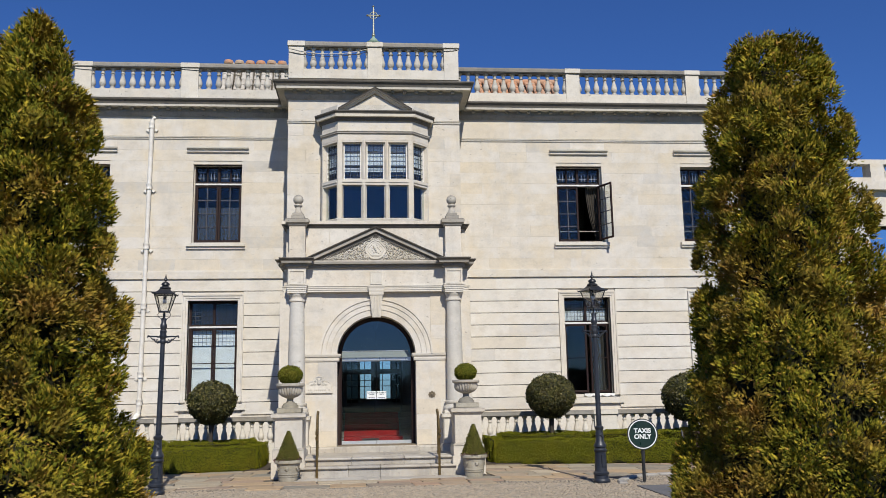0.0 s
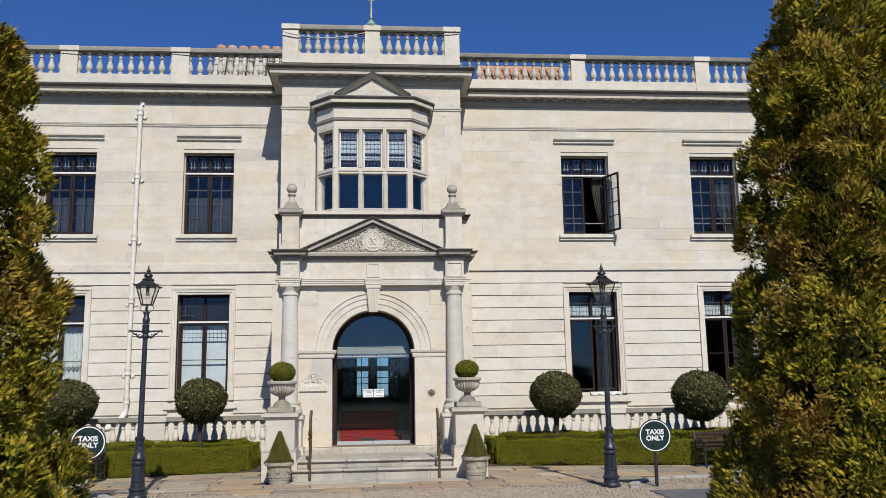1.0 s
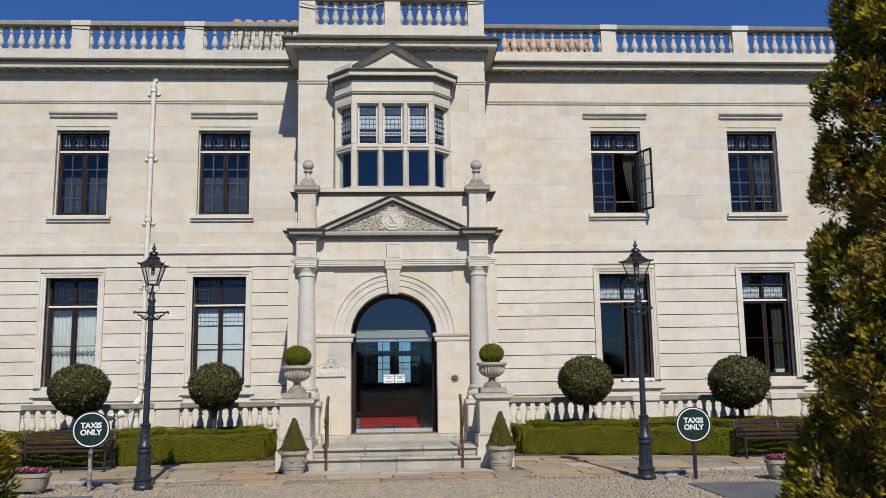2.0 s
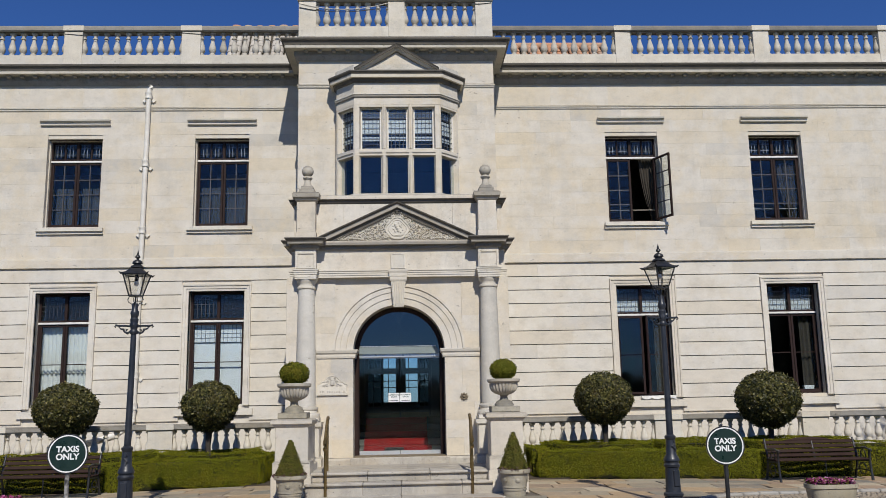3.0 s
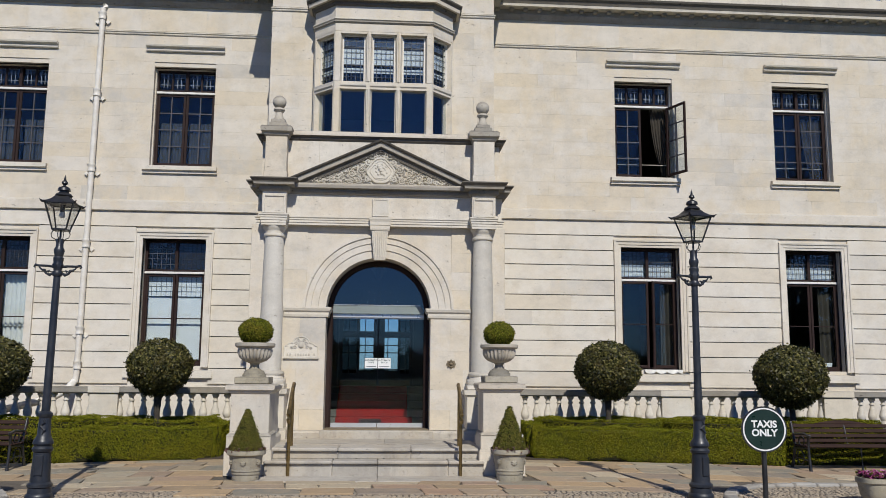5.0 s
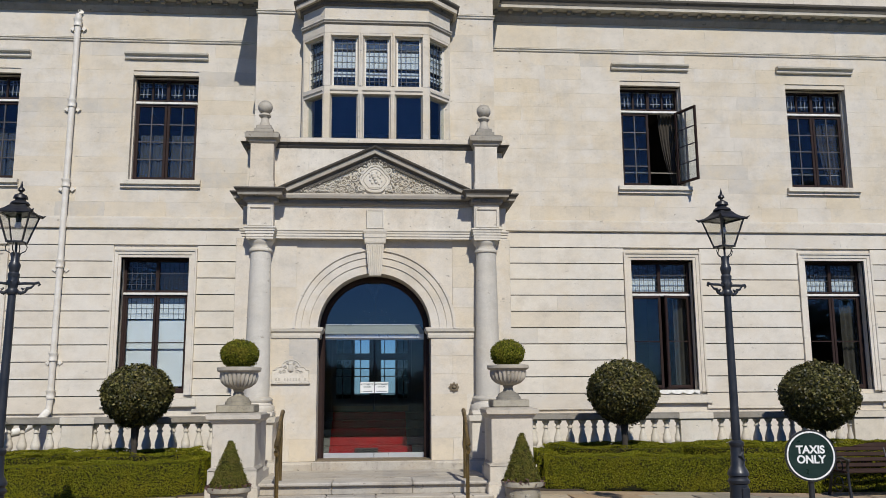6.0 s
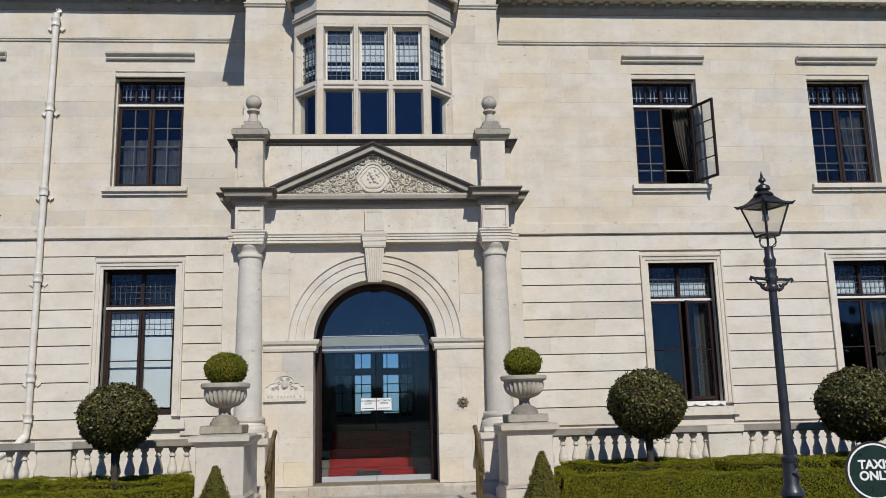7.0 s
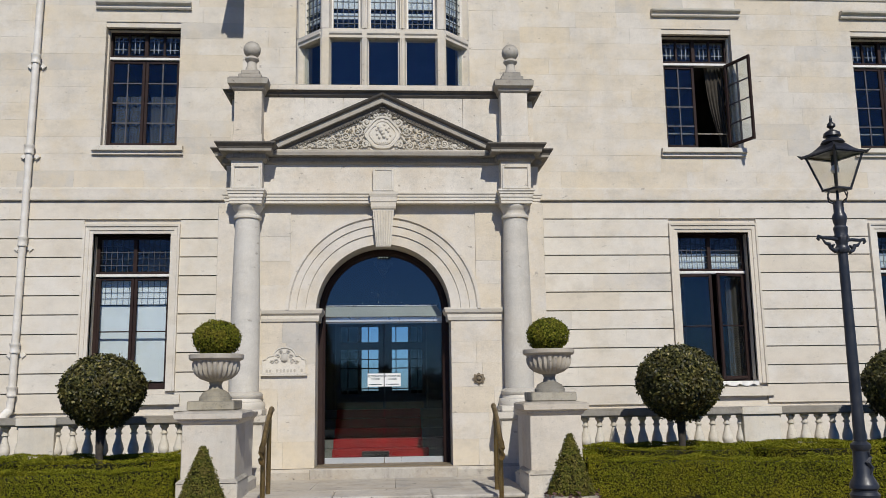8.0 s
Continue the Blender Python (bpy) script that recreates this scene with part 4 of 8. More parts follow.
# worn rounded lumps on the cartouche and a row of beads below
for dx, dz, r in ((-0.045, 0.095, 0.034), (-0.02, 0.05, 0.040), (0.005, 0.005, 0.036), (0.02, -0.045, 0.032), (0.055, 0.065, 0.024), (0.085, 0.03, 0.020), (0.10, 0.085, 0.018), (-0.085, 0.055, 0.020), (-0.08, -0.01, 0.022), (-0.045, -0.06, 0.024), (0.07, -0.075, 0.022), (-0.10, 0.115, 0.016), (0.03, 0.13, 0.020), (0.115, -0.03, 0.017)):
    g.lathe([(0.0, -1.1 * r), (r * 0.7, -r * 0.75), (r, 0), (r * 0.7, r * 0.75), (0.0, 1.1 * r)], pmid + dx, Y_IN - 0.026, ZC + dz, 10)
for k in range(8):
    g.lathe([(0.0, -0.018), (0.015, 0), (0.0, 0.018)], pmid - 0.105 + 0.03 * k, Y_IN - 0.03, ZC - 0.145, 6)
for s in (-1, 1):
    # strapwork ears of the cartouche
    scroll(0.235, ZC + 0.165, 0.065, 1.4, 1, s, 2.6, 0.024)
    scroll(0.245, ZC - 0.165, 0.060, 1.4, -1, s, 3.6, 0.024)
    scroll(0.10, ZC + 0.265, 0.050, 1.3, 1, s, 1.0, 0.020)
    # the running stem and its scrolls, smaller towards the corner
    g.tube([(pmid + s * x, Y_IN - 0.014, PEZ + z) for x, z in ((0.26, 0.25), (0.36, 0.12), (0.48, 0.20), (0.60, 0.08), (0.74, 0.15), (0.88, 0.06), (1.02, 0.10), (1.16, 0.04), (1.28, 0.055))], [0.016] * 8 + [0.006], 6)
    for cx, cz, r, turns, way in ((0.36, 0.30, 0.075, 1.6, 1), (0.39, 0.085, 0.070, 1.7, -1), (0.53, 0.225, 0.075, 1.6, 1), (0.57, 0.075, 0.058, 1.6, -1), (0.72, 0.165, 0.068, 1.6, 1), (0.76, 0.062, 0.045, 1.5, -1), (0.90, 0.115, 0.055, 1.5, 1), (1.05, 0.078, 0.042, 1.4, -1), (1.18, 0.055, 0.030, 1.3, 1)):
        scroll(cx, PEZ + cz, r, turns, way, s, cx * 5, 0.015)
for i in range(260):
    u = rl.uniform(0.25, 1.30)
    top = (APEX - 0.28 - PEZ) * (1 - u / 1.50) - 0.03
    if top < 0.04:
        continue
    z = PEZ + 0.03 + rl.uniform(0, 1) ** 1.1 * (top - 0.03)
    s, t, ln = rl.choice((-1, 1)), rl.uniform(0, 6.28), rl.uniform(0.025, 0.05)
    p = Vector((pmid + s * u, Y_IN + 0.0, z))
    e = p + Vector((math.cos(t), 0, math.sin(t))) * ln
    g.tube([p, (p + e) / 2 + Vector((0, -rl.uniform(0.012, 0.03), 0)), e], [0.006, rl.uniform(0.011, 0.018), 0.004], 5)
part("carved_relief", g, CARVED, pediment, "carved cartouche among scrolling leaves", 50)

# parapet above the porch, with corner piers and ball finials
PPY = PORT - 0.10
CZ = 5.77                       # underside of the coping
par = structure("porch_parapet", Geo().box(COL_X[0], COL_X[1], PPY + 0.02, PPY + 0.3, 4.97, CZ + 0.02).box(PX0 + 0.02, PX0 + 0.3, PPY + 0.1, BLK, 4.97, CZ + 0.02).box(PX1 - 0.3, PX1 - 0.02, PPY + 0.1, BLK, 4.97, CZ + 0.02), STAINED, "stained limestone parapet over the porch")
cuts = [COL_X[0] + 0.19, -1.12, -0.55, 0.62, 1.2, COL_X[1] - 0.19]
for p, q in zip(cuts[:-1], cuts[1:]):
    part("parapet_stone", Geo().box(p + 0.003, q - 0.003, PPY, PPY + 0.1, 5.02, CZ), STAINED, par)
cop = [(-0.2, 0.0), (0.0, 0.0), (0.03, 0.03), (0.035, 0.06), (0.09, 0.088), (0.092, 0.125), (0.075, 0.13), (0.075, 0.165), (0.055, 0.178), (-0.2, 0.18)]
cop_path = [(PX0, BLK), (PX0, PPY), (PX1, PPY), (PX1, BLK)]
part("coping", Geo().sweep([(o, CZ + z) for o, z in cop], cop_path), STAINED, par, "weathered moulded coping")
part("coping_bed", Geo().sweep([(-0.2, CZ - 0.003), (0.004, CZ - 0.003), (0.034, CZ + 0.03), (0.039, CZ + 0.06), (0.085, CZ + 0.083), (-0.2, CZ + 0.085)], cop_path), DARKCORNICE, par, "dark lower moulding")
for x in COL_X:
    part("pier", Geo().box(x - 0.195, x + 0.195, Y_OUT + 0.0, PPY + 0.25, 4.98, CZ + 0.02, 0.006).box(x - 0.21, x + 0.21, Y_OUT - 0.015, PPY + 0.25, 4.98, 5.13, 0.006), STAINED, par)
    cy = (Y_OUT + PPY + 0.25) / 2
    part("pier_cap", Geo().sweep([(-0.1, CZ), (0.0, CZ), (0.03, CZ + 0.03), (0.035, CZ + 0.06), (0.085, CZ + 0.09), (0.095, CZ + 0.165), (0.06, CZ + 0.195), (-0.1, CZ + 0.215)], square(x, cy, 0.195, (PPY + 0.25 - Y_OUT) / 2), True).box(x - 0.15, x + 0.15, cy - 0.2, cy + 0.2, CZ + 0.05, CZ + 0.21), CORNICE, par)
    fin = thing("ball_finial", "weathered stone ball finial on a stepped base", "finial", (x, cy, CZ + 0.21), group="ball finials")
    part("stepped_base", Geo().box(-0.165, 0.165, -0.165, 0.165, 0, 0.09, 0.01).box(-0.13, 0.13, -0.13, 0.13, 0.09, 0.16, 0.01), CORNICE, fin)
    part("neck", Geo().lathe([(0.0, 0.16), (0.10, 0.16), (0.095, 0.19), (0.07, 0.25), (0.066, 0.31), (0.09, 0.335), (0.105, 0.355), (0.10, 0.38), (0.07, 0.40), (0.0, 0.40)], n=20), POTSTONE, fin, smooth=40)
    part("ball", Geo().lathe([(0.0, 0.385)] + [(0.126 * math.sin(t), 0.511 - 0.126 * math.cos(t)) for t in [math.pi * i / 14 for i in range(1, 14)]] + [(0.0, 0.637)], n=26), POTSTONE, fin, smooth=60)

# doorway arch: rings of moulding, imposts, key block
n_arc = 40
arc = [(CX - DOOR_R * math.cos(math.pi * i / n_arc), SPRING + DOOR_R * math.sin(math.pi * i / n_arc)) for i in range(n_arc + 1)]
ring_prof = [(0.0, -0.03), (0.0, 0.012), (-0.14, 0.016), (-0.145, 0.034), (-0.265, 0.039), (-0.27, 0.056), (-0.36, 0.06), (-0.38, 0.085), (-0.425, 0.085), (-0.43, -0.03)]
arch = structure("door_arch", Geo().sweep(ring_prof, arc, place=facing(PORT)), LIMESTONE, "stepped limestone arch round the doorway", 30)
imp = [(-0.03, 2.50), (0.02, 2.50), (0.03, 2.54), (0.03, 2.58), (0.06, 2.61), (0.075, 2.655), (0.075, 2.675), (-0.03, 2.68)]
structure("impost", Geo().sweep(imp, [(COL_X[0] + 0.2, PORT), (CX - DOOR_R + 0.02, PORT), (CX - DOOR_R + 0.02, PORT + 0.4)]), CARVED, "moulded stone impost beside the doorway")
structure("impost", Geo().sweep(imp, [(CX + DOOR_R - 0.02, PORT + 0.4), (CX + DOOR_R - 0.02, PORT), (COL_X[1] - 0.2, PORT)]), CARVED, "moulded stone impost beside the doorway")
key = structure("key_block", Geo().add([(CX + sx * w, y, z) for z, w, d in ((3.55, 0.105, 0.12), (4.09, 0.155, 0.17)) for y in (PORT - d, PORT + 0.05) for sx in (-1, 1)], [(0, 1, 3, 2), (4, 6, 7, 5), (0, 4, 5, 1), (2, 3, 7, 6), (0, 2, 6, 4), (1, 5, 7, 3)]), CARVED, "fluted key block over the doorway")
g = Geo()
for i in range(7):
    u = -0.8 + 1.6 * i / 6
    g.add([(CX + u * w + s, y - d, z) for z, w, y, d in ((3.57, 0.105, PORT - 0.122, 0.0), (4.06, 0.155, PORT - 0.168, 0.0)) for s, d2 in ((-0.006, 0), (0.006, 0)) for y in (y - 0.012, y + 0.01)], [(0, 1, 3, 2), (4, 6, 7, 5), (0, 4, 5, 1), (2, 3, 7, 6), (0, 2, 6, 4), (1, 5, 7, 3)])
part("flute", g, CARVED, key)
part("key_cap", Geo().sweep([(-0.05, 4.09), (0.012, 4.09), (0.02, 4.12), (0.02, 4.18), (0.03, 4.19), (0.03, 4.25), (0.045, 4.30), (0.045, 4.335), (-0.05, 4.34)], [(CX - 0.16, Y_IN + 0.05), (CX - 0.16, Y_IN - 0.05), (CX + 0.16, Y_IN - 0.05), (CX + 0.16, Y_IN + 0.05)]).box(CX - 0.15, CX + 0.15, Y_IN - 0.045, Y_IN + 0.05, 4.34, 4.69, 0.006), CARVED, key)
part("key_panel", ring(CX - 0.15, CX + 0.15, 4.35, 4.685, 0.03, Y_IN - 0.056, Y_IN - 0.04), CARVED, key)
# plinth of the porch and threshold
structure("porch_plinth", Geo().sweep([(-0.1, 0.20), (0.05, 0.20), (0.05, 0.43), (0.02, 0.47), (-0.1, 0.48)], [(PX0, BLK), (PX0, PORT), (CX - DOOR_R, PORT)]).sweep([(-0.1, 0.20), (0.05, 0.20), (0.05, 0.43), (0.02, 0.47), (-0.1, 0.48)], [(CX + DOOR_R, PORT), (PX1, PORT), (PX1, BLK)]).box(CX - DOOR_R - 0.06, CX + DOOR_R + 0.06, PORT - 0.10, PORT + 0.5, 0.28, 0.475, 0.012), STEPSTONE, "stone plinth and threshold of the porch")

# ---- steps ----
STEP_Y = 17.78                  # the foot of the lowest riser
steps = structure("steps", Geo().box(CX - 1.6, CX + 1.6, STEP_Y + 0.5, PORT + 0.3, -0.1, 0.28), STEPSTONE, "worn pale stone entrance steps")
rs = random.Random(7)
for y0, y1, z0, z1, cuts in ((STEP_Y, STEP_Y + 0.6, 0.0, 0.232, (-1.62, -0.62, 0.05, 1.1, 1.64)), (STEP_Y + 0.25, STEP_Y + 0.9, 0.23, 0.392, (-1.60, -0.55, 0.55, 1.64))):
    for p, q in zip(cuts[:-1], cuts[1:]):
        part("riser_stone", Geo().box(CX + p + 0.002, CX + q - 0.002, y0, y1, z0, z1 - 0.05, 0.008), STEPSTONE, steps)
        part("tread_stone", Geo().box(CX + p + 0.002, CX + q - 0.002, y0 - 0.05, y1, z1 - 0.05, z1 + rs.uniform(-0.002, 0.002), 0.014), STEPSTONE, steps)
for p, q in ((-1.60, -0.85), (-0.85, 0.15), (0.15, 0.95), (0.95, 1.64)):
    fall = [(STEP_Y + 0.80, 0.27), (PORT + 0.05, 0.25), (PORT + 0.05, 0.335), (STEP_Y + 0.80, 0.396 + rs.uniform(-0.002, 0.001))]
    part("landing_slab", Geo().prism(fall, CX + p + 0.002, CX + q - 0.002, place=lambda u, v, w: (w, u, v)), STEPSTONE, steps)

# ---- pedestals that flank the steps ----
PED_Y = 18.15


def stepped_pedestal(x, high, top):
    ped = thing("pedestal", "large square limestone pedestal flanking the entrance steps", "pedestal", (x, PED_Y, 0), group="step pedestals")
    part("foot", Geo().box(-0.37, 0.37, -0.38, 0.38, 0, 0.40, 0.012).sweep([(-0.05, 0.38), (0.0, 0.38), (-0.02, 0.43), (-0.05, 0.45)], square(0, 0, 0.37, 0.38), True), STAINED, ped)
    part("upper_foot", Geo().box(-0.345, 0.345, -0.355, 0.355, 0.40, 0.66, 0.01).sweep([(-0.05, 0.64), (0.0, 0.64), (0.0, 0.66), (-0.03, 0.69), (-0.05, 0.70)], square(0, 0, 0.345, 0.355), True), STAINED, ped)
    part("die", Geo().box(-0.305, 0.305, -0.315, 0.315, 0.66, 1.36, 0.01), STAINED, ped)
    part("cap", Geo().sweep([(-0.1, 1.33), (0.0, 1.33), (0.03, 1.36), (0.035, 1.38), (0.075, 1.40), (0.085, 1.46), (0.06, 1.48), (-0.1, 1.50)], square(0, 0, 0.305, 0.315), True).box(-0.25, 0.25, -0.25, 0.25, 1.40, 1.498), STAINED, ped)
    part("top_block", Geo().box(-0.27, 0.27, -0.28, 0.28, 1.495, top / high, 0.012), LICHENED, ped)
    ped.matrix_basis = pose(x, PED_Y, 0) @ Matrix.Diagonal((0.94, 0.94, high, 1))
    return ped


URN_X = ((CX - 1.86, 0.897, 1.443), (CX + 1.915, 0.927, 1.487))        # place, pedestal height, foot of the urn
for x, high, top in URN_X:
    stepped_pedestal(x, high, top)
    # short return pier and wall behind, up to the porch
    s = -1 if x < 0 else 1
    structure("return_pier", Geo().box(x - 0.16 - 0.06 * s, x + 0.20 - 0.06 * s, PED_Y + 0.38, PED_Y + 1.03, 0, 1.24, 0.01).sweep([(-0.05, 1.20), (0.0, 1.20), (0.04, 1.24), (0.05, 1.29), (-0.05, 1.31)], square(x + 0.02 - 0.06 * s, PED_Y + 0.70, 0.18, 0.34), True).box(x - 0.2, x + 0.2, PED_Y + 0.43, PED_Y + 0.98, 1.2, 1.305).sweep([(-0.05, 0.3), (0.045, 0.3), (0.045, 0.5), (0.0, 0.53), (-0.05, 0.53)], square(x + 0.02 - 0.06 * s, PED_Y + 0.70, 0.18, 0.34), True), CARVED, "small moulded stone pier beside the steps")
    structure("return_wall", Geo().box(x - 0.10, x + 0.10, PED_Y + 0.98, PORT + 0.1, 0, 1.18, 0.006).box(x - 0.15, x + 0.15, PED_Y + 0.98, PORT + 0.1, 1.18, 1.28, 0.01), CARVED, "low stone wall beside the steps")

# ---- the bay window ----
BAY_Y = 21.30
bay_plan = [(CX - 1.43, BLK + 0.05), (CX - 1.43, BAY_Y + 0.45), (CX - 0.985, BAY_Y), (CX + 0.985, BAY_Y), (CX + 1.43, BAY_Y + 0.45), (CX + 1.43, BLK + 0.05)]
bay = structure("bay_window", Geo().sweep([(-0.22, 5.0), (0.0, 5.0), (0.0, 6.20), (-0.22, 6.20)], bay_plan), LIMESTONE, "canted stone bay window with leaded lights")
part("sill_course", Geo().sweep([(-0.22, 6.13), (0.05, 6.13), (0.06, 6.19), (0.0, 6.23), (-0.22, 6.24)], bay_plan), CARVED, bay)
part("head", Geo().sweep([(-0.22, 8.33), (0.0, 8.33), (0.0, 8.92), (-0.22, 8.92)], bay_plan), LIMESTONE, bay)
part("hood_mould", Geo().sweep([(-0.05, 8.50), (0.012, 8.50), (0.035, 8.52), (0.035, 8.545), (-0.05, 8.55)], bay_plan), WEATHERED_SHADED, bay)
part("hood_roll", Geo().sweep([(-0.05, 8.555), (0.03, 8.555), (0.045, 8.57), (0.045, 8.59), (-0.05, 8.60)], bay_plan), CARVED, bay)
part("bed_mould", Geo().sweep([(-0.2, 8.86), (0.02, 8.86), (0.045, 8.885), (0.05, 8.925), (0.085, 8.95), (-0.2, 8.955)], bay_plan), DARKCORNICE, bay, "dark lower moulding")
part("corona", Geo().sweep([(-0.2, 8.95), (0.14, 8.95), (0.145, 9.025), (-0.2, 9.03)], bay_plan), CARVED, bay, "pale corona strip")
part("cyma", Geo().sweep([(-0.2, 9.025), (0.15, 9.025), (0.16, 9.045), (0.19, 9.075), (0.195, 9.105), (-0.2, 9.12)], bay_plan), DARKCORNICE, bay, "blackened top moulding")
part("blocking", Geo().sweep([(-0.5, 9.10), (0.06, 9.10), (0.02, 9.30), (-0.5, 9.36)], bay_plan), ROOFSTONE, bay)
part("gable", Geo().prism([(CX - 0.82, 9.11), (CX + 0.82, 9.11), (CX, 9.60)], BAY_Y - 0.02, BAY_Y + 0.5), LIMESTONE, bay)
part("gable_coping", Geo().sweep([(0.0, -0.4), (0.0, 0.08), (-0.05, 0.12), (-0.055, 0.15), (-0.06, -0.4)], [(CX - 0.92, 9.06), (CX, 9.62), (CX + 0.92, 9.06)], place=facing(BAY_Y)), CARVED, bay)
part("gable_cyma", Geo().sweep([(-0.055, -0.4), (-0.055, 0.165), (-0.09, 0.18), (-0.115, 0.20), (-0.13, -0.4)], [(CX - 0.92, 9.06), (CX, 9.62), (CX + 0.92, 9.06)], place=facing(BAY_Y)), DARKCORNICE, bay, "blackened top moulding")
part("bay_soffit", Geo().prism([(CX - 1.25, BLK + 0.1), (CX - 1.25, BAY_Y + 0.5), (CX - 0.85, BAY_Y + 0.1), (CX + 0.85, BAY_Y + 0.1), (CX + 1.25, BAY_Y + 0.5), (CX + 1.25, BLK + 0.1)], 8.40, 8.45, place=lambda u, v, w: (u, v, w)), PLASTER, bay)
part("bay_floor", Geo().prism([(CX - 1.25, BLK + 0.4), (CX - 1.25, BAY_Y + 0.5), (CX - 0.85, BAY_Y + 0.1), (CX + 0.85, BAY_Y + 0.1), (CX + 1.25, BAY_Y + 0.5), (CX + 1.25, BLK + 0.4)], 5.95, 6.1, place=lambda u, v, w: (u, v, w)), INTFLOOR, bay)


def bay_face(p, q, n):
    """Mullions, transom and leaded lights of one face of the bay, from p to q in plan."""
    p, q = Vector((*p, 0)), Vector((*q, 0))
    L = (q - p).length
    u = (q - p).normalized()
    m = Matrix(((u.x, -u.y, 0, p.x), (u.y, u.x, 0, p.y), (0, 0, 1, 0), (0, 0, 0, 1)))
    post, mul = (0.146, 0.142) if n == 3 else (0.075, 0.2)
    wide = (L - 2 * post - (n - 1) * mul) / n
    edges = []
    x = post
    for i in range(n):
        edges.append((x, x + wide))
        x += wide + mul
    stone = [(0.0, edges[0][0])] + [(edges[i][1], edges[i + 1][0]) for i in range(n - 1)] + [(edges[-1][1], L)]
    for a, b in stone:
        s0, s1 = 0.035 if a > 0 else 0.0, 0.035 if b < L else 0.0
        for z0, z1 in ((6.22, 7.12), (7.28, 8.34)):
            part("mullion", Geo().prism([(a + s0, 0.004), (b - s1, 0.004), (b, 0.10), (b, 0.2), (a, 0.2), (a, 0.10)], z0, z1, place=lambda uu, vv, w: (uu, vv, w)), LIMESTONE, bay, m=m)
            if a > 0 and b < L:
                c = (a + b) / 2
                part("mullion_bead", Geo().tube([(c, 0.006, z0), (c, 0.006, z1)], 0.016, 8), LIMESTONE, bay, smooth=50, m=m)
                for e in (a + 0.012, b - 0.012):
                    part("mullion_fillet", Geo().tube([(e, 0.070, z0), (e, 0.070, z1)], 0.012, 6), LIMESTONE, bay, smooth=50, m=m)
    part("transom", Geo().box(0, L, 0.01, 0.2, 7.12, 7.28, 0.004), LIMESTONE, bay, m=m)
    for a, b in edges:
        part("transom_drip", Geo().sweep([(-0.05, 7.165), (0.0, 7.165), (0.022, 7.19), (0.022, 7.215), (-0.05, 7.245)], [(a - 0.03, 0.01), (b + 0.03, 0.01)]), LIMESTONE, bay, m=m)
        part("head_mould", Geo().box(a - 0.03, b + 0.03, 0.004, 0.2, 8.28, 8.335, 0.004), LIMESTONE, bay, m=m)
        part("pane", sheet(a, b, 6.23, 7.12, 0.10), BAYGLASS, bay, m=m)
        part("pane", sheet(a, b, 7.28, 8.29, 0.13), BAYGLASS, bay, m=m)
        part("light_frame", ring(a, b, 7.28, 8.285, 0.032, 0.098, 0.14), CREAM, bay, "pale painted metal frame", m=m)
        for i in range(1, 5):
            xx = a + (b - a) * i / 5
            part("lead_came", Geo().box(xx - 0.0045, xx + 0.0045, 0.112, 0.124, 7.29, 8.28), LEADMID, bay, m=m)
        for i in range(1, 8):
            zz = 7.28 + 1.0 * i / 8
            part("lead_came", Geo().box(a, b, 0.112, 0.124, zz - 0.0045, zz + 0.0045), LEADMID, bay, m=m)
        part("lower_blind", Geo().box(a + 0.01, b - 0.01, 0.205, 0.212, 7.70, 8.02).box(a + 0.01, b - 0.01, 0.20, 0.215, 7.52, 7.62).box(a + 0.01, b - 0.01, 0.20, 0.215, 8.09, 8.22), BLIND, bay, "white slatted blind", m=m)


bay_face(bay_plan[2], bay_plan[3], 3)
bay_face(bay_plan[1], bay_plan[2], 1)
bay_face(bay_plan[3], bay_plan[4], 1)
for s in (-1, 1):
    part("return_jamb", Geo().box(*sorted((CX + s * 1.23, CX + s * 1.43)), BAY_Y + 0.46, BLK + 0.1, 6.2, 8.34), LIMESTONE, bay)

# ---- roof balustrades ----
BAL = [(0.0, 0.0), (0.066, 0.0), (0.066, 0.05), (0.05, 0.06), (0.045, 0.08), (0.066, 0.12), (0.080, 0.165), (0.080, 0.205), (0.066, 0.28), (0.045, 0.36), (0.036, 0.42), (0.036, 0.45), (0.054, 0.46), (0.054, 0.485),
       (0.04, 0.49), (0.036, 0.52), (0.045, 0.55), (0.058, 0.57), (0.066, 0.58), (0.066, 0.62), (0.0, 0.62)]
roof_baluster = Geo().lathe([(r * 1.18, z * 0.64 / 0.62) for r, z in BAL], n=12).mesh("baluster", 40)
roof_baluster.materials.append(ROOFSTONE)
terrace_baluster = Geo().lathe([(r * 1.05, z * 0.53 / 0.62) for r, z in BAL], n=14).mesh("baluster", 40)
terrace_baluster.materials.append(CARVED)


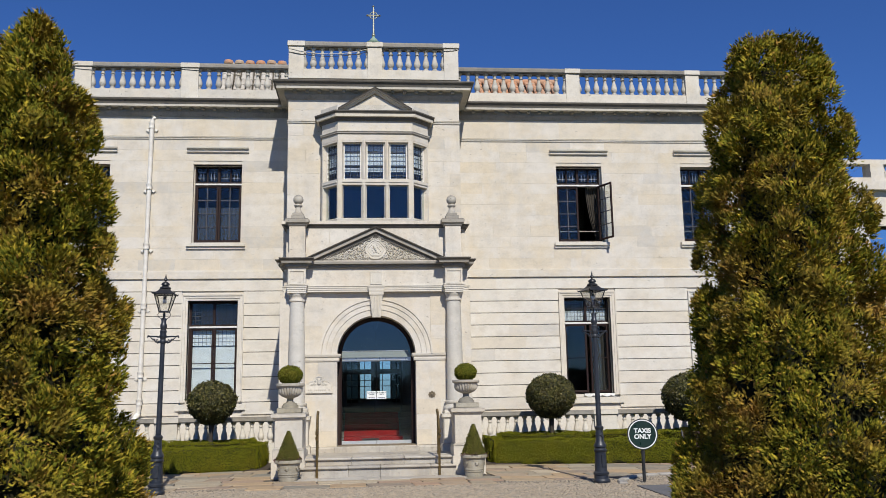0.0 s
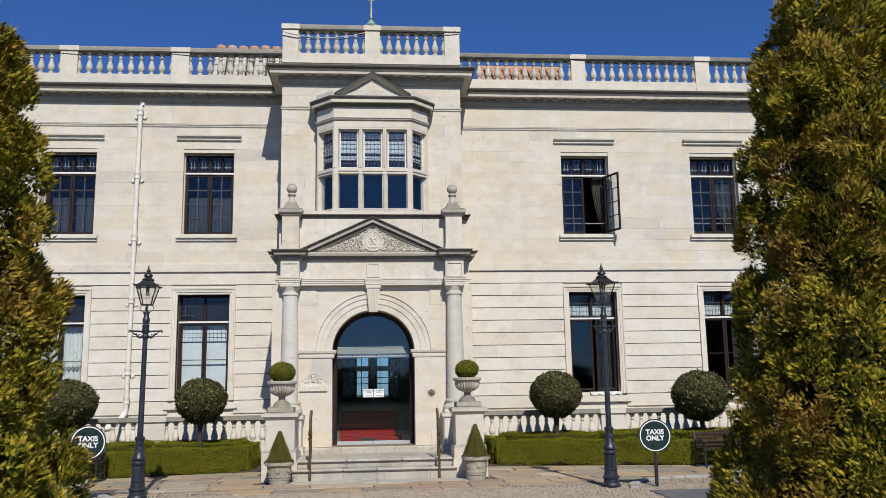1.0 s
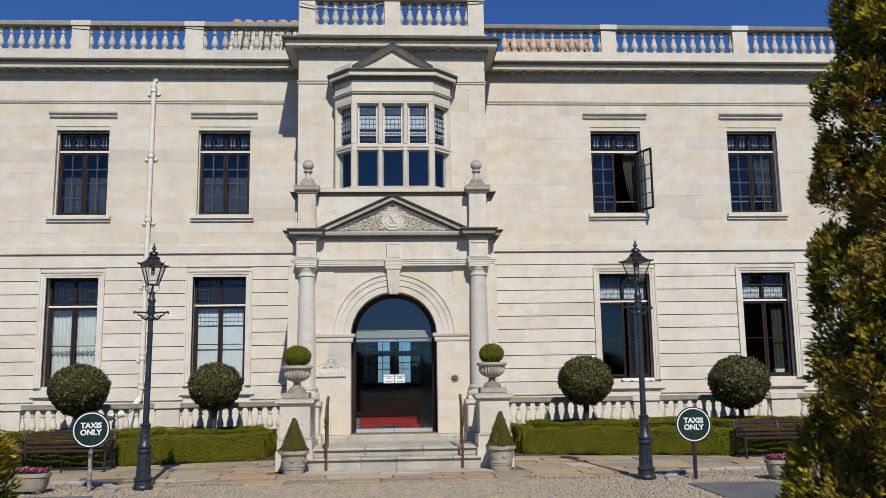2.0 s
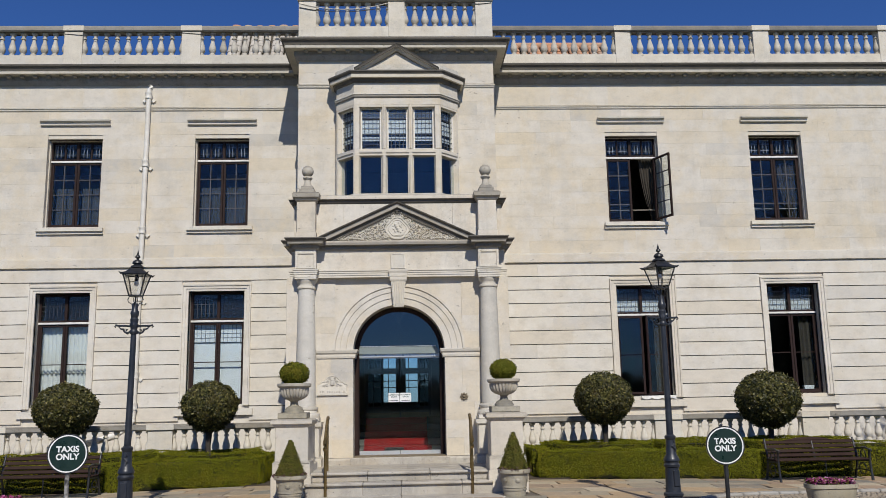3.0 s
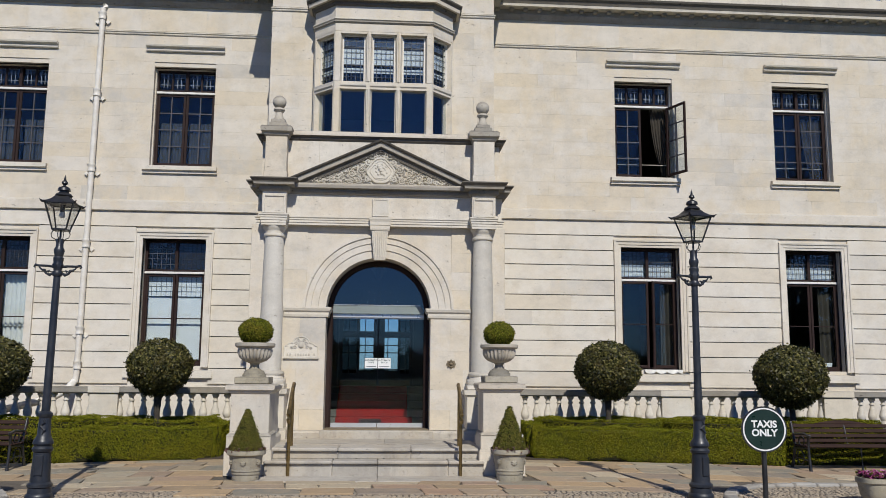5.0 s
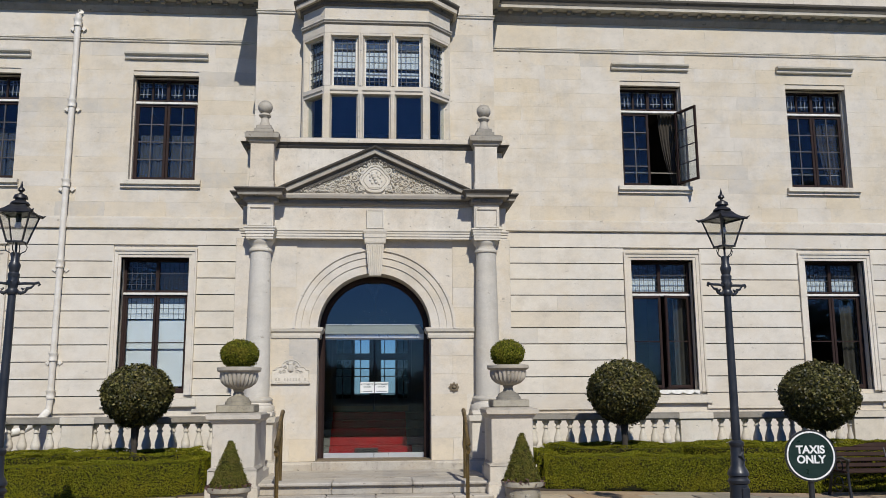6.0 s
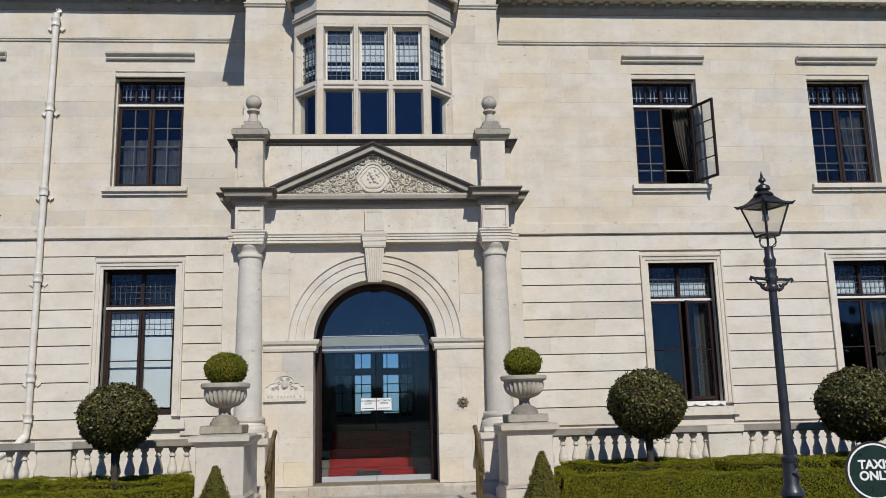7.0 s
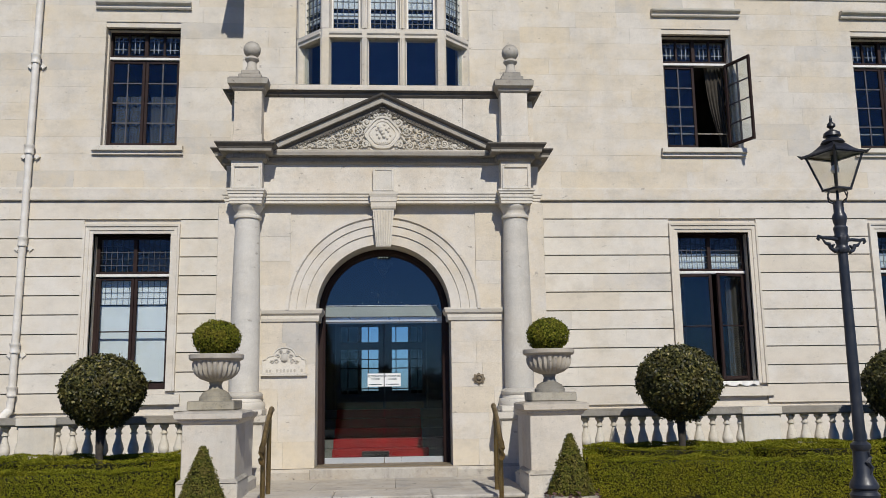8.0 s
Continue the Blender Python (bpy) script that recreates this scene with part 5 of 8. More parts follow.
def balustrade(name, label, at, x0, x1, piers, z0, rail_h, bal_mesh, bal_h, gap, depth, group, base_h=0.28):
    """A run from x0 to x1 with solid piers (from, to); z0 is the foot of its base course."""
    b = thing(name, label, "balustrade", at, group=group)
    part("base_course", Geo().box(x0, x1, -depth, depth, z0, z0 + base_h, 0.01), CARVED, b)
    zb = z0 + base_h
    h = depth + 0.04
    part("coping", Geo().sweep([(-0.05, zb + bal_h), (0.0, zb + bal_h), (0.03, zb + bal_h + 0.03), (0.04, zb + bal_h + 0.10), (0.02, zb + rail_h + bal_h), (-0.05, zb + rail_h + bal_h)], square((x0 + x1) / 2, 0, (x1 - x0) / 2, depth), True).box(x0 + 0.02, x1 - 0.02, -depth + 0.02, depth - 0.02, zb + bal_h, zb + bal_h + rail_h - 0.004), WEATHERED_SHADED, b, "weathered coping")
    for p, q in piers:
        part("pier", Geo().box(p, q, -depth - 0.012, depth + 0.012, z0 - 0.002, zb + bal_h, 0.008).box(p - 0.03, q + 0.03, -depth - 0.05, depth + 0.05, zb + bal_h + 0.01, zb + bal_h + rail_h + 0.006, 0.01), CARVED, b)
    stops = [x0] + [v for pq in piers for v in pq] + [x1]
    for p, q in zip(stops[::2], stops[1::2]):
        if q - p < 0.3:
            continue
        k = max(1, round((q - p) / gap))
        for i in range(k + 1):
            x = p + (q - p) * i / k
            if (i == 0 and p == x0) or (i == k and q == x1):
                continue
            part("baluster", bal_mesh, None, b, m=pose(x, 0, zb))
    return b


balustrade("roof_balustrade", "pale stone roof balustrade along the main wall", (0, WALL + 0.15, 0), WEST, BX0 + 0.05, [(-12.1, -11.62), (-8.62, -8.15), (-5.60, -5.11)], 10.30, 0.15, roof_baluster, 0.64, 0.27, 0.13, "roof balustrades")
balustrade("roof_balustrade", "pale stone roof balustrade along the main wall", (0, WALL + 0.15, 0), BX1 - 0.05, EAST, [(5.84, 6.26), (9.59, 10.02), (EAST - 0.35, EAST - 0.001)], 10.30, 0.15, roof_baluster, 0.64, 0.27, 0.13, "roof balustrades")
balustrade("roof_balustrade", "pale stone roof balustrade over the entrance block", (0, BLK + 0.02, 0), BX0, BX1, [(BX0 + 0.001, BX0 + 0.42), (CX - 0.20, CX + 0.20), (BX1 - 0.41, BX1 - 0.001)], 10.30, 0.15, roof_baluster, 0.64, 0.262, 0.13, "roof balustrades")
for x in (BX0 + 0.13, BX1 - 0.13):
    b = thing("side_balustrade", "short return of the stone roof balustrade", "balustrade", (x, BLK + 0.2, 0), 90, group="roof balustrades")
    part("base_course", Geo().box(0.0, 1.1, -0.12, 0.12, 10.30, 10.58, 0.01), CARVED, b)
    part("coping", Geo().box(0.0, 1.1, -0.16, 0.16, 11.22, 11.37, 0.015), WEATHERED_SHADED, b)
    for i in range(4):
        part("baluster", roof_baluster, None, b, m=pose(0.15 + 0.26 * i, 0, 10.58))

# cross on the middle pier
cross = thing("roof_cross", "weathered gilt metal cross on a green copper cap", "cross", (CX - 0.03, BLK + 0.02, 11.375))
part("copper_cap", Geo().lathe([(0.0, 0.0), (0.20, 0.0), (0.21, 0.04), (0.13, 0.08), (0.10, 0.14), (0.06, 0.18), (0.045, 0.22), (0.0, 0.22)], n=16), VERDIGRIS, cross, "green copper cap", 40)
part("knob", Geo().lathe([(0.0, 0.21), (0.04, 0.23), (0.055, 0.27), (0.04, 0.31), (0.0, 0.33)], n=14), GILT, cross, smooth=50)
part("cross_shaft", Geo().tube([(0, 0, 0.30), (0, 0, 0.62), (0, 0, 1.10)], [0.032, 0.026, 0.022], 8), GILT, cross)
part("cross_arm", Geo().tube([(-0.18, 0, 0.86), (0.18, 0, 0.86)], 0.024, 8).lathe([(0, -0.04), (0.04, 0), (0, 0.04)], -0.17, 0, 0.86, 8).lathe([(0, -0.04), (0.04, 0), (0, 0.04)], 0.17, 0, 0.86, 8).tube([(0, 0, 0.86), (0, 0, 1.13)], 0.015, 6).lathe([(0, -0.05), (0.04, 0), (0, 0.05)], 0, 0, 1.13, 8), GILT, cross)
part("cross_ring", Geo().tube([(0.105 * math.cos(a), 0, 0.86 + 0.105 * math.sin(a)) for a in [i * math.pi / 10 for i in range(21)]], 0.014, 6), GILT, cross)

# slack cables along the balustrades
def cable(pts, sag, y):
    g = Geo()
    for (x0, z0), (x1, z1) in zip(pts[:-1], pts[1:]):
        g.tube([(x0 + (x1 - x0) * i / 8, y, z0 + (z1 - z0) * i / 8 - sag * 4 * (i / 8) * (1 - i / 8)) for i in range(9)], 0.009, 5)
    return g


tagged(part("cable", cable([(BX0 + 0.02, 11.16), (CX - 0.2, 11.17)], 0.16, BLK - 0.13), CREAM), "pale slack cable along the balustrade", "cable")
tagged(part("cable", cable([(BX0 + 0.02, 11.05), (CX - 0.2, 11.08)], 0.13, BLK - 0.135), CABLE), "black slack cable along the balustrade", "cable")
tagged(part("cable", cable([(CX + 0.2, 11.20), (CX + 1.4, 11.22), (BX1 - 0.02, 11.18)], 0.05, BLK - 0.13), CABLE), "black slack cable along the balustrade", "cable")
tagged(part("cable", cable([(2.45, 11.25), (4.1, 11.22), (5.8, 11.22), (9.5, 11.2)], 0.06, WALL - 0.0), CABLE), "black slack cable along the balustrade", "cable")
tagged(part("cable", cable([(-8.6, 11.15), (-5.6, 11.18), (-2.5, 11.2)], 0.08, WALL - 0.0), CABLE), "black slack cable along the balustrade", "cable")

wing_baluster = Geo().lathe([(0.0, 0.0), (0.06, 0.0), (0.06, 0.04), (0.035, 0.06), (0.065, 0.14), (0.05, 0.24), (0.03, 0.33), (0.045, 0.37), (0.06, 0.40), (0.06, 0.45), (0.0, 0.45)], n=12).mesh("baluster", 40)
wing_baluster.materials.append(ROOFSTONE)
for i in range(36):
    part("baluster", wing_baluster, None, wall_wing, m=pose(15.88 + 0.206 * i, WALL + 0.25, 8.0))

# tiled roofs that show behind the balustrade
def tiled_roof(x0, x1, y0, y1, z0, z1, mat, rows, label, capped=False):
    r = thing("tiled_roof", label, "roof", ((x0 + x1) / 2, y0, 10.3))
    g = Geo().prism([(0, -0.02), (y1 - y0, z1 - 10.3 - 0.06), (2 * (y1 - y0), -0.02)], -(x1 - x0) / 2, (x1 - x0) / 2, place=lambda u, v, w: (w, u, v))
    part("roof_body", g, MORTAR, r)
    half = (x1 - x0) / 2
    tile = Geo()
    L = math.hypot(y1 - y0, z1 - z0) / rows * 1.25
    for i in range(7):
        a, b = math.pi * i / 6, math.pi * (i + 1) / 6
        if i < 6:
            tile.add([(0.085 * math.cos(a), 0, 0.075 * math.sin(a)), (0.085 * math.cos(b), 0, 0.075 * math.sin(b)), (0.07 * math.cos(b), L, 0.06 * math.sin(b)), (0.07 * math.cos(a), L, 0.06 * math.sin(a)),
                      (0.07 * math.cos(a), 0, 0.06 * math.sin(a)), (0.07 * math.cos(b), 0, 0.06 * math.sin(b)), (0.055 * math.cos(b), L, 0.045 * math.sin(b)), (0.055 * math.cos(a), L, 0.045 * math.sin(a))],
                     [(0, 1, 2, 3), (4, 5, 6, 7), (0, 1, 5, 4), (3, 2, 6, 7)])
    me = tile.mesh("roof_tile", 50)
    me.materials.append(mat)
    ang = math.degrees(math.atan2(z1 - z0, y1 - y0))
    rr = random.Random(int(x0 * 10))
    n = int((x1 - x0) / 0.2)
    for j in range(rows):
        for i in range(n):
            s = j / rows
            part("roof_tile", me, None, r, m=pose(-half + 0.1 + i * 0.2 + rr.uniform(-0.01, 0.01), (y1 - y0) * s, z0 - 10.3 + (z1 - z0) * s + rr.uniform(0, 0.015), ang, 0, rr.uniform(-3, 3)))
    if capped:
        for i in range(int((x1 - x0) / 0.335)):
            part("ridge_cap", Geo().lathe([(0.0, -0.06), (0.10, -0.06), (0.10, 0.02), (0.145, 0.035), (0.155, 0.09), (0.13, 0.15), (0.06, 0.175), (0.0, 0.18)], n=14), (TERRACOTTA, OLDTILE, TERRACOTTA)[i % 3], r, "round clay ridge cap", 50, m=pose(-half + 0.17 + i * 0.335, y1 - y0, z1 - 10.3 + rr.uniform(-0.02, 0.01)))
        return r
    ridge = Geo()
    for i in range(int((x1 - x0) / 0.3)):
        x = -half + 0.15 + i * 0.3
        ridge.tube([(x - 0.16, y1 - y0, z1 - 10.3), (x + 0.15, y1 - y0, z1 - 10.3 + 0.015)], [0.125, 0.11], 10)
    part("ridge_tiles", ridge, TERRACOTTA, r, "orange terracotta ridge tiles", 50)
    return r


tiled_roof(-4.74, -2.72, 25.0, 25.6, 11.0, 12.08, PALETILE, 5, "pale lichened barrel-tile roof with round clay ridge caps", True)
tiled_roof(3.4, 6.1, 25.2, 26.2, 11.0, 11.86, TERRACOTTA, 4, "orange barrel-tile roof behind the balustrade")

# ---- terrace balustrades in front of the main wall ----
TERR = 22.0
WP = [(-11.6, -11.0), (-9.2, -8.6), (-5.52, -4.98)]
EP = [(5.76, 6.36), (9.15, 9.75), (12.4, 13.0)]
balustrade("terrace_balustrade", "low limestone terrace balustrade behind the box hedges", (0, TERR, 0), -14.0, PX0 - 0.02, WP, 0.0, 0.13, terrace_baluster, 0.53, 0.235, 0.12, "terrace balustrades", 0.52)
balustrade("terrace_balustrade", "low limestone terrace balustrade behind the box hedges", (0, TERR, 0), PX1 + 0.02, 13.4, EP, 0.0, 0.13, terrace_baluster, 0.53, 0.235, 0.12, "terrace balustrades", 0.52)

# ---- the entrance door and hall ----
DY = PORT + 0.60
door = new("door_1")
tagged(door, "arched glass entrance with sliding doors in a dark brown frame", "", "", "structure")
ri = DOOR_R - 0.005
arc_in = [(CX - ri, SILL)] + [(CX - ri * math.cos(math.pi * i / 32), SPRING + ri * math.sin(math.pi * i / 32)) for i in range(33)] + [(CX + ri, SILL)]
part("door_frame", Geo().sweep([(0.0, -0.04), (0.095, -0.04), (0.095, 0.02), (0.06, 0.05), (0.0, 0.05)], arc_in, place=facing(DY - 0.12)), FRAME, door, smooth=30)
fan = [(CX - (ri - 0.07) * math.cos(math.pi * i / 32), SPRING + (ri - 0.07) * math.sin(math.pi * i / 32)) for i in range(33)]
part("fanlight_pane", Geo().prism(fan, DY - 0.103, DY - 0.098), FANGLASS, door)
header = part("header", Geo().box(CX - ri + 0.06, CX + ri - 0.06, DY - 0.09, DY + 0.12, 2.525, 2.605, 0.006), ALUMINIUM, door, "pale aluminium door-drive header")
part("drive_hood", Geo().prism([(CX - 0.89, 2.60), (CX + 0.89, 2.60), (CX + 0.78, 2.755), (CX - 0.85, 2.755)], DY - 0.135, DY - 0.106), HOODGREY, header, "grey-green cover of the door drive")
part("hood_lip", Geo().box(CX - 0.855, CX + 0.785, DY - 0.145, DY - 0.106, 2.752, 2.766, 0.003), ALUMINIUM, header)
for s in (-1, 1):
    a, b = sorted((CX + s * 0.005, CX + s * (ri - 0.09)))
    leaf = part("sliding_leaf", Geo().box(a, b, DY - 0.05, DY - 0.01, SILL + 0.005, SILL + 0.11, 0.004).box(a, b, DY - 0.04, DY - 0.02, 2.505, 2.53), ALUMINIUM, door)
    part("pane", sheet(a + 0.003, b - 0.003, SILL + 0.10, 2.52, DY - 0.03, 0.006), DOORGLASS, leaf)


def words(text, size, mat, name, parent, at, rx=90, rz=0, extrude=0.001, spacing=1.0, bold=0.015):
    cu = bpy.data.curves.new(name, "FONT")
    cu.body, cu.size, cu.extrude, cu.align_x, cu.align_y = text, size, extrude, "CENTER", "CENTER"
    cu.space_line = spacing
    cu.offset = size * bold
    tmp = new(name, cu)
    me = bpy.data.meshes.new_from_object(tmp.evaluated_get(bpy.context.evaluated_depsgraph_get()))
    bpy.data.objects.remove(tmp)
    me.materials.append(mat)
    return part(name, me, None, parent, m=pose(*at, rx, 0, rz))


for s in (-1, 1):
    st = thing("door_sticker", "white paper sticker with dark lettering on the glass door", "sticker", (CX + s * 0.125, DY - 0.036, 1.675), group="door stickers")
    part("paper", Geo().box(-0.118, 0.118, -0.002, 0.0, -0.095, 0.095), SIGNWHITE, st)
    words("AUTOMATIC\nDOOR", 0.041, SIGNINK, "lettering", st, (0, -0.003, 0.033), spacing=1.0, bold=0.025)
    part("small_print", Geo().box(-0.075, 0.09, -0.0035, -0.002, -0.07, -0.058), SIGNINK, st)
    part("small_mark", Geo().lathe([(0.0, -0.008), (0.008, 0), (0.0, 0.008)], -0.092, -0.003, -0.064, 8), SIGNINK, st)

# carpeted flight up to the inner doors
flight = structure("hall_steps", Geo().box(-1.55, 1.6, 22.0, 22.46, 0.455, 0.465), PLASTER, "stone hall steps, their pale ends darkened for the hall's shade")
for i in range(5):
    z = 0.435 + 0.15 * i
    y = 22.45 + 0.29 * i
    part("stone_step", Geo().box(-1.03, 1.05, y, 24.15, z, z + 0.141, 0.006), HALLSTONE, flight)
    part("carpet_tread", Geo().box(-0.82, 0.74 - 0.09 * (i > 0), y - 0.014, y + 0.325, z + 0.005, z + 0.153, 0.008), CARPET, flight, "red carpet")
part("landing_carpet", Geo().box(-0.82, 0.65, 23.9, 24.14, 1.17, 1.186, 0.004), CARPET, flight, "red carpet")
tagged(part("door_mat", Geo().box(-0.34, 0.10, 22.32, 22.43, 0.46, 0.56, 0.006), IRONBLACK), "dark floor box before the carpeted steps", "floor box")
# inner glazed doors
IY = 24.2
scr = new("door_2")
tagged(scr, "dark inner double doors with small glass panes", "", "", "structure")
cols = [(-0.79, -0.48), (-0.41, -0.10), (0.15, 0.45), (0.50, 0.71)]
rows_z = [(1.46, 1.54), (1.56, 1.91), (1.93, 2.26), (2.40, 2.68)]
g = Geo()
g.box(-1.55, cols[0][0], IY, IY + 0.05, 1.17, 4.1).box(cols[-1][1], 1.6, IY, IY + 0.05, 1.17, 4.1)
for (a, b), (c, d) in zip(cols[:-1], cols[1:]):
    g.box(b, c, IY, IY + 0.05, 1.17, 4.1)
for a, b in cols:
    g.box(a, b, IY + 0.001, IY + 0.049, rows_z[-1][1], 4.1)
    g.box(a, b, IY + 0.001, IY + 0.049, 1.17, rows_z[0][0])
    for (p, q), (r, t) in zip(rows_z[:-1], rows_z[1:]):
        g.box(a, b, IY + 0.001, IY + 0.049, q, r)
part("door_leaf", g, DARKWOOD, scr)
for a, b in ((-0.86, 0.0), (0.02, 0.74)):
    part("kick_plate", Geo().box(a + 0.01, b - 0.01, IY - 0.012, IY, 1.19, 1.305, 0.003), BRONZE, scr, "dull metal kick plate")
for x in (-0.90, 0.005, 0.78):
    part("stile_bead", Geo().box(x - 0.02, x + 0.02, IY - 0.022, IY, 1.19, 2.80, 0.006), DARKWOOD, scr)
for i, (a, b) in enumerate(cols):
    for c, d in rows_z:
        part("pane", sheet(a, b, c, d, IY + 0.025), DOORGLASS if i in (1, 2) else DIMGLASS, scr)
        m = a + (b - a) * (0.42, 0.40, 0.25, 0.6)[i]
        part("glazing_bar", Geo().box(m - 0.009, m + 0.009, IY + 0.01, IY + 0.04, c, d), DARKWOOD, scr)
    part("glazing_bar", Geo().box(a, b, IY + 0.01, IY + 0.04, 2.075, 2.095), DARKWOOD, scr)
GLOW = bpy.data.materials.new("lit_bulb")
GLOW.use_nodes = True
GLOW.node_tree.nodes["Principled BSDF"].inputs["Emission Color"].default_value = (1.0, 0.93, 0.82, 1)
GLOW.node_tree.nodes["Principled BSDF"].inputs["Emission Strength"].default_value = 5.0
# the chandeliers in the hall
ch = thing("hall_chandelier", "small glass chandelier with a few lit bulbs in the dark hall", "chandelier", (CX - 0.02, 22.0, 4.1))
part("rod", Geo().tube([(0, 0, 0), (0, 0, -0.46)], 0.01, 6), BRASS, ch)
part("crown", Geo().lathe([(0.0, -0.46), (0.10, -0.47), (0.14, -0.51), (0.12, -0.60), (0.06, -0.71), (0.02, -0.77), (0.0, -0.79)], n=16, ribs=8, depth=0.2, span=(-0.75, -0.49)), BULBGLASS, ch, smooth=40)
for i in range(4):
    a = i * math.pi / 2 + 0.35
    part("bulb", Geo().lathe([(0.0, -0.465), (0.012, -0.45), (0.014, -0.43), (0.0, -0.405)], 0.07 * math.cos(a), 0.07 * math.sin(a), 0, 8), GLOW, ch, "small lit bulb", 50)
for i in range(6):
    a = i * math.pi / 3 + 0.3
    part("drop", Geo().lathe([(0.0, -0.60), (0.012, -0.57), (0.014, -0.54), (0.0, -0.50)], 0.15 * math.cos(a), 0.15 * math.sin(a), 0, 8), BULBGLASS, ch, smooth=50)

ch = thing("hall_chandelier", "two-tier brass chandelier with small lit bulbs in the hall", "chandelier", (CX, 23.3, 4.1))
part("rod", Geo().tube([(0, 0, 0), (0, 0, -1.15)], 0.012, 6).lathe([(0.0, -1.2), (0.04, -1.16), (0.05, -1.1), (0.02, -1.02), (0.0, -1.0)], n=12), BRASS, ch)
for n, r, z, turn in ((6, 0.40, -1.08, 0.25), (4, 0.26, -0.89, 0.5)):
    for i in range(n):
        a = 2 * math.pi * i / n + turn
        u, v = math.cos(a), math.sin(a)
        part("arm", Geo().tube([(0, 0, z + 0.02), (0.4 * r * u, 0.4 * r * v, z - 0.08), (0.85 * r * u, 0.85 * r * v, z - 0.07), (r * u, r * v, z - 0.03)], 0.007, 6), BRASS, ch)
        part("bulb", Geo().lathe([(0.0, -0.014), (0.007, -0.008), (0.0075, 0.0), (0.004, 0.01), (0.0, 0.015)], r * u, r * v, z, 8), GLOW, ch, "small lit bulb", 50)

# plaque and bell beside the door
pl = thing("wall_plaque", "cream moulded plaque with worn lettering beside the door", "plaque", (-1.355, PORT - 0.004, 1.765))
out = [(-0.30, 0.0), (0.30, 0.0), (0.30, 0.20), (0.25, 0.21), (0.22, 0.25), (0.15, 0.26)] + [(0.15 * math.cos(t), 0.26 + 0.11 * math.sin(t)) for t in [math.pi * i / 10 for i in range(1, 10)]] + [(-0.15, 0.26), (-0.22, 0.25), (-0.25, 0.21), (-0.30, 0.20)]
part("board", Geo().prism(out, -0.02, 0.02), CARVED, pl)
part("rim", Geo().tube([(x, -0.022, z) for x, z in out + out[:1]], 0.012, 6), CARVED, pl)
part("foot_moulding", Geo().box(-0.32, 0.32, -0.04, 0.02, -0.025, 0.0, 0.005), CARVED, pl)
for i in range(11):
    x = -0.24 + i * 0.048
    if i != 9 and i != 2:
        part("letter_bar", Geo().box(x - 0.014, x + 0.014, -0.025, -0.018, 0.03, 0.068, 0.003), POTSTONE, pl)
crest = Geo().lathe([(0.0, -0.07), (0.05, -0.04), (0.06, 0.0), (0.05, 0.05), (0.0, 0.07)], 0, -0.012, 0.23, 14, 6, 0.3, (-0.05, 0.06))
for sx in (-1, 1):
    for cx2, cz2, r in ((0.09, 0.25, 0.03), (0.11, 0.18, 0.035), (0.17, 0.17, 0.025), (0.05, 0.31, 0.025)):
        crest.tube([(sx * (cx2 + r * (1 - q * 0.7) * math.cos(6.0 * q)), -0.025, cz2 + r * (1 - q * 0.7) * math.sin(6.0 * q)) for q in [i / 12 for i in range(13)]], 0.010, 5)
part("crest", crest, CARVED, pl, smooth=40)
bell = thing("bell_push", "round bronze bell push on the stone wall", "bell", (1.37, PORT - 0.004, 1.67))
lob = [((0.083 + 0.009 * math.cos(8 * t)) * math.cos(t), (0.074 + 0.012 * math.cos(8 * t)) * math.sin(t)) for t in [i * math.pi / 24 for i in range(48)]]
part("plate", Geo().prism(lob, -0.015, 0.0), BRONZE, bell)
part("rim", Geo().tube([(0.052 * math.cos(t), -0.018, 0.052 * math.sin(t)) for t in [i * math.pi / 10 for i in range(21)]], 0.011, 6).lathe([(0.0, -0.03), (0.03, -0.018), (0.036, 0.0), (0.03, 0.018), (0.0, 0.03)], 0, -0.012, 0, 14), BRONZE, bell, smooth=50)
part("button", Geo().lathe([(0.0, -0.012), (0.012, 0.0), (0.0, 0.012)], 0, -0.018, 0, 10), BRASS, bell)

tagged(part("door_sill", Geo().box(CX - DOOR_R + 0.01, CX + DOOR_R - 0.01, PORT + 0.03, DY + 0.08, 0.47, 0.492, 0.004), BRONZE), "dark metal sill under the sliding doors", kind="structure")

# brass handrails
for x, s in ((CX - 1.26, -1), (CX + 1.28, 1)):
    h = thing("handrail", "tarnished brass handrail beside the steps", "handrail", (x, STEP_Y - 0.06, 0), group="handrails")
    part("post", Geo().tube([(0.0, 0.02, 0.0), (0.0, 0.02, 0.95)], 0.026, 10), BRASS, h, smooth=40)
    part("post", Geo().tube([(0.03 * s, 0.66, 0.38), (0.03 * s, 0.66, 1.24)], 0.026, 10), BRASS, h, smooth=40)
    part("rail", Geo().tube([(0.0, -0.08, 0.80), (0.0, -0.13, 0.84), (0.0, -0.13, 0.90), (0.0, -0.07, 0.95), (0.0, 0.05, 1.0), (0.02 * s, 0.4, 1.15), (0.03 * s, 0.66, 1.255), (0.035 * s, 0.86, 1.335), (0.035 * s, 0.90, 1.32)], 0.030, 10), BRASS, h, smooth=50)

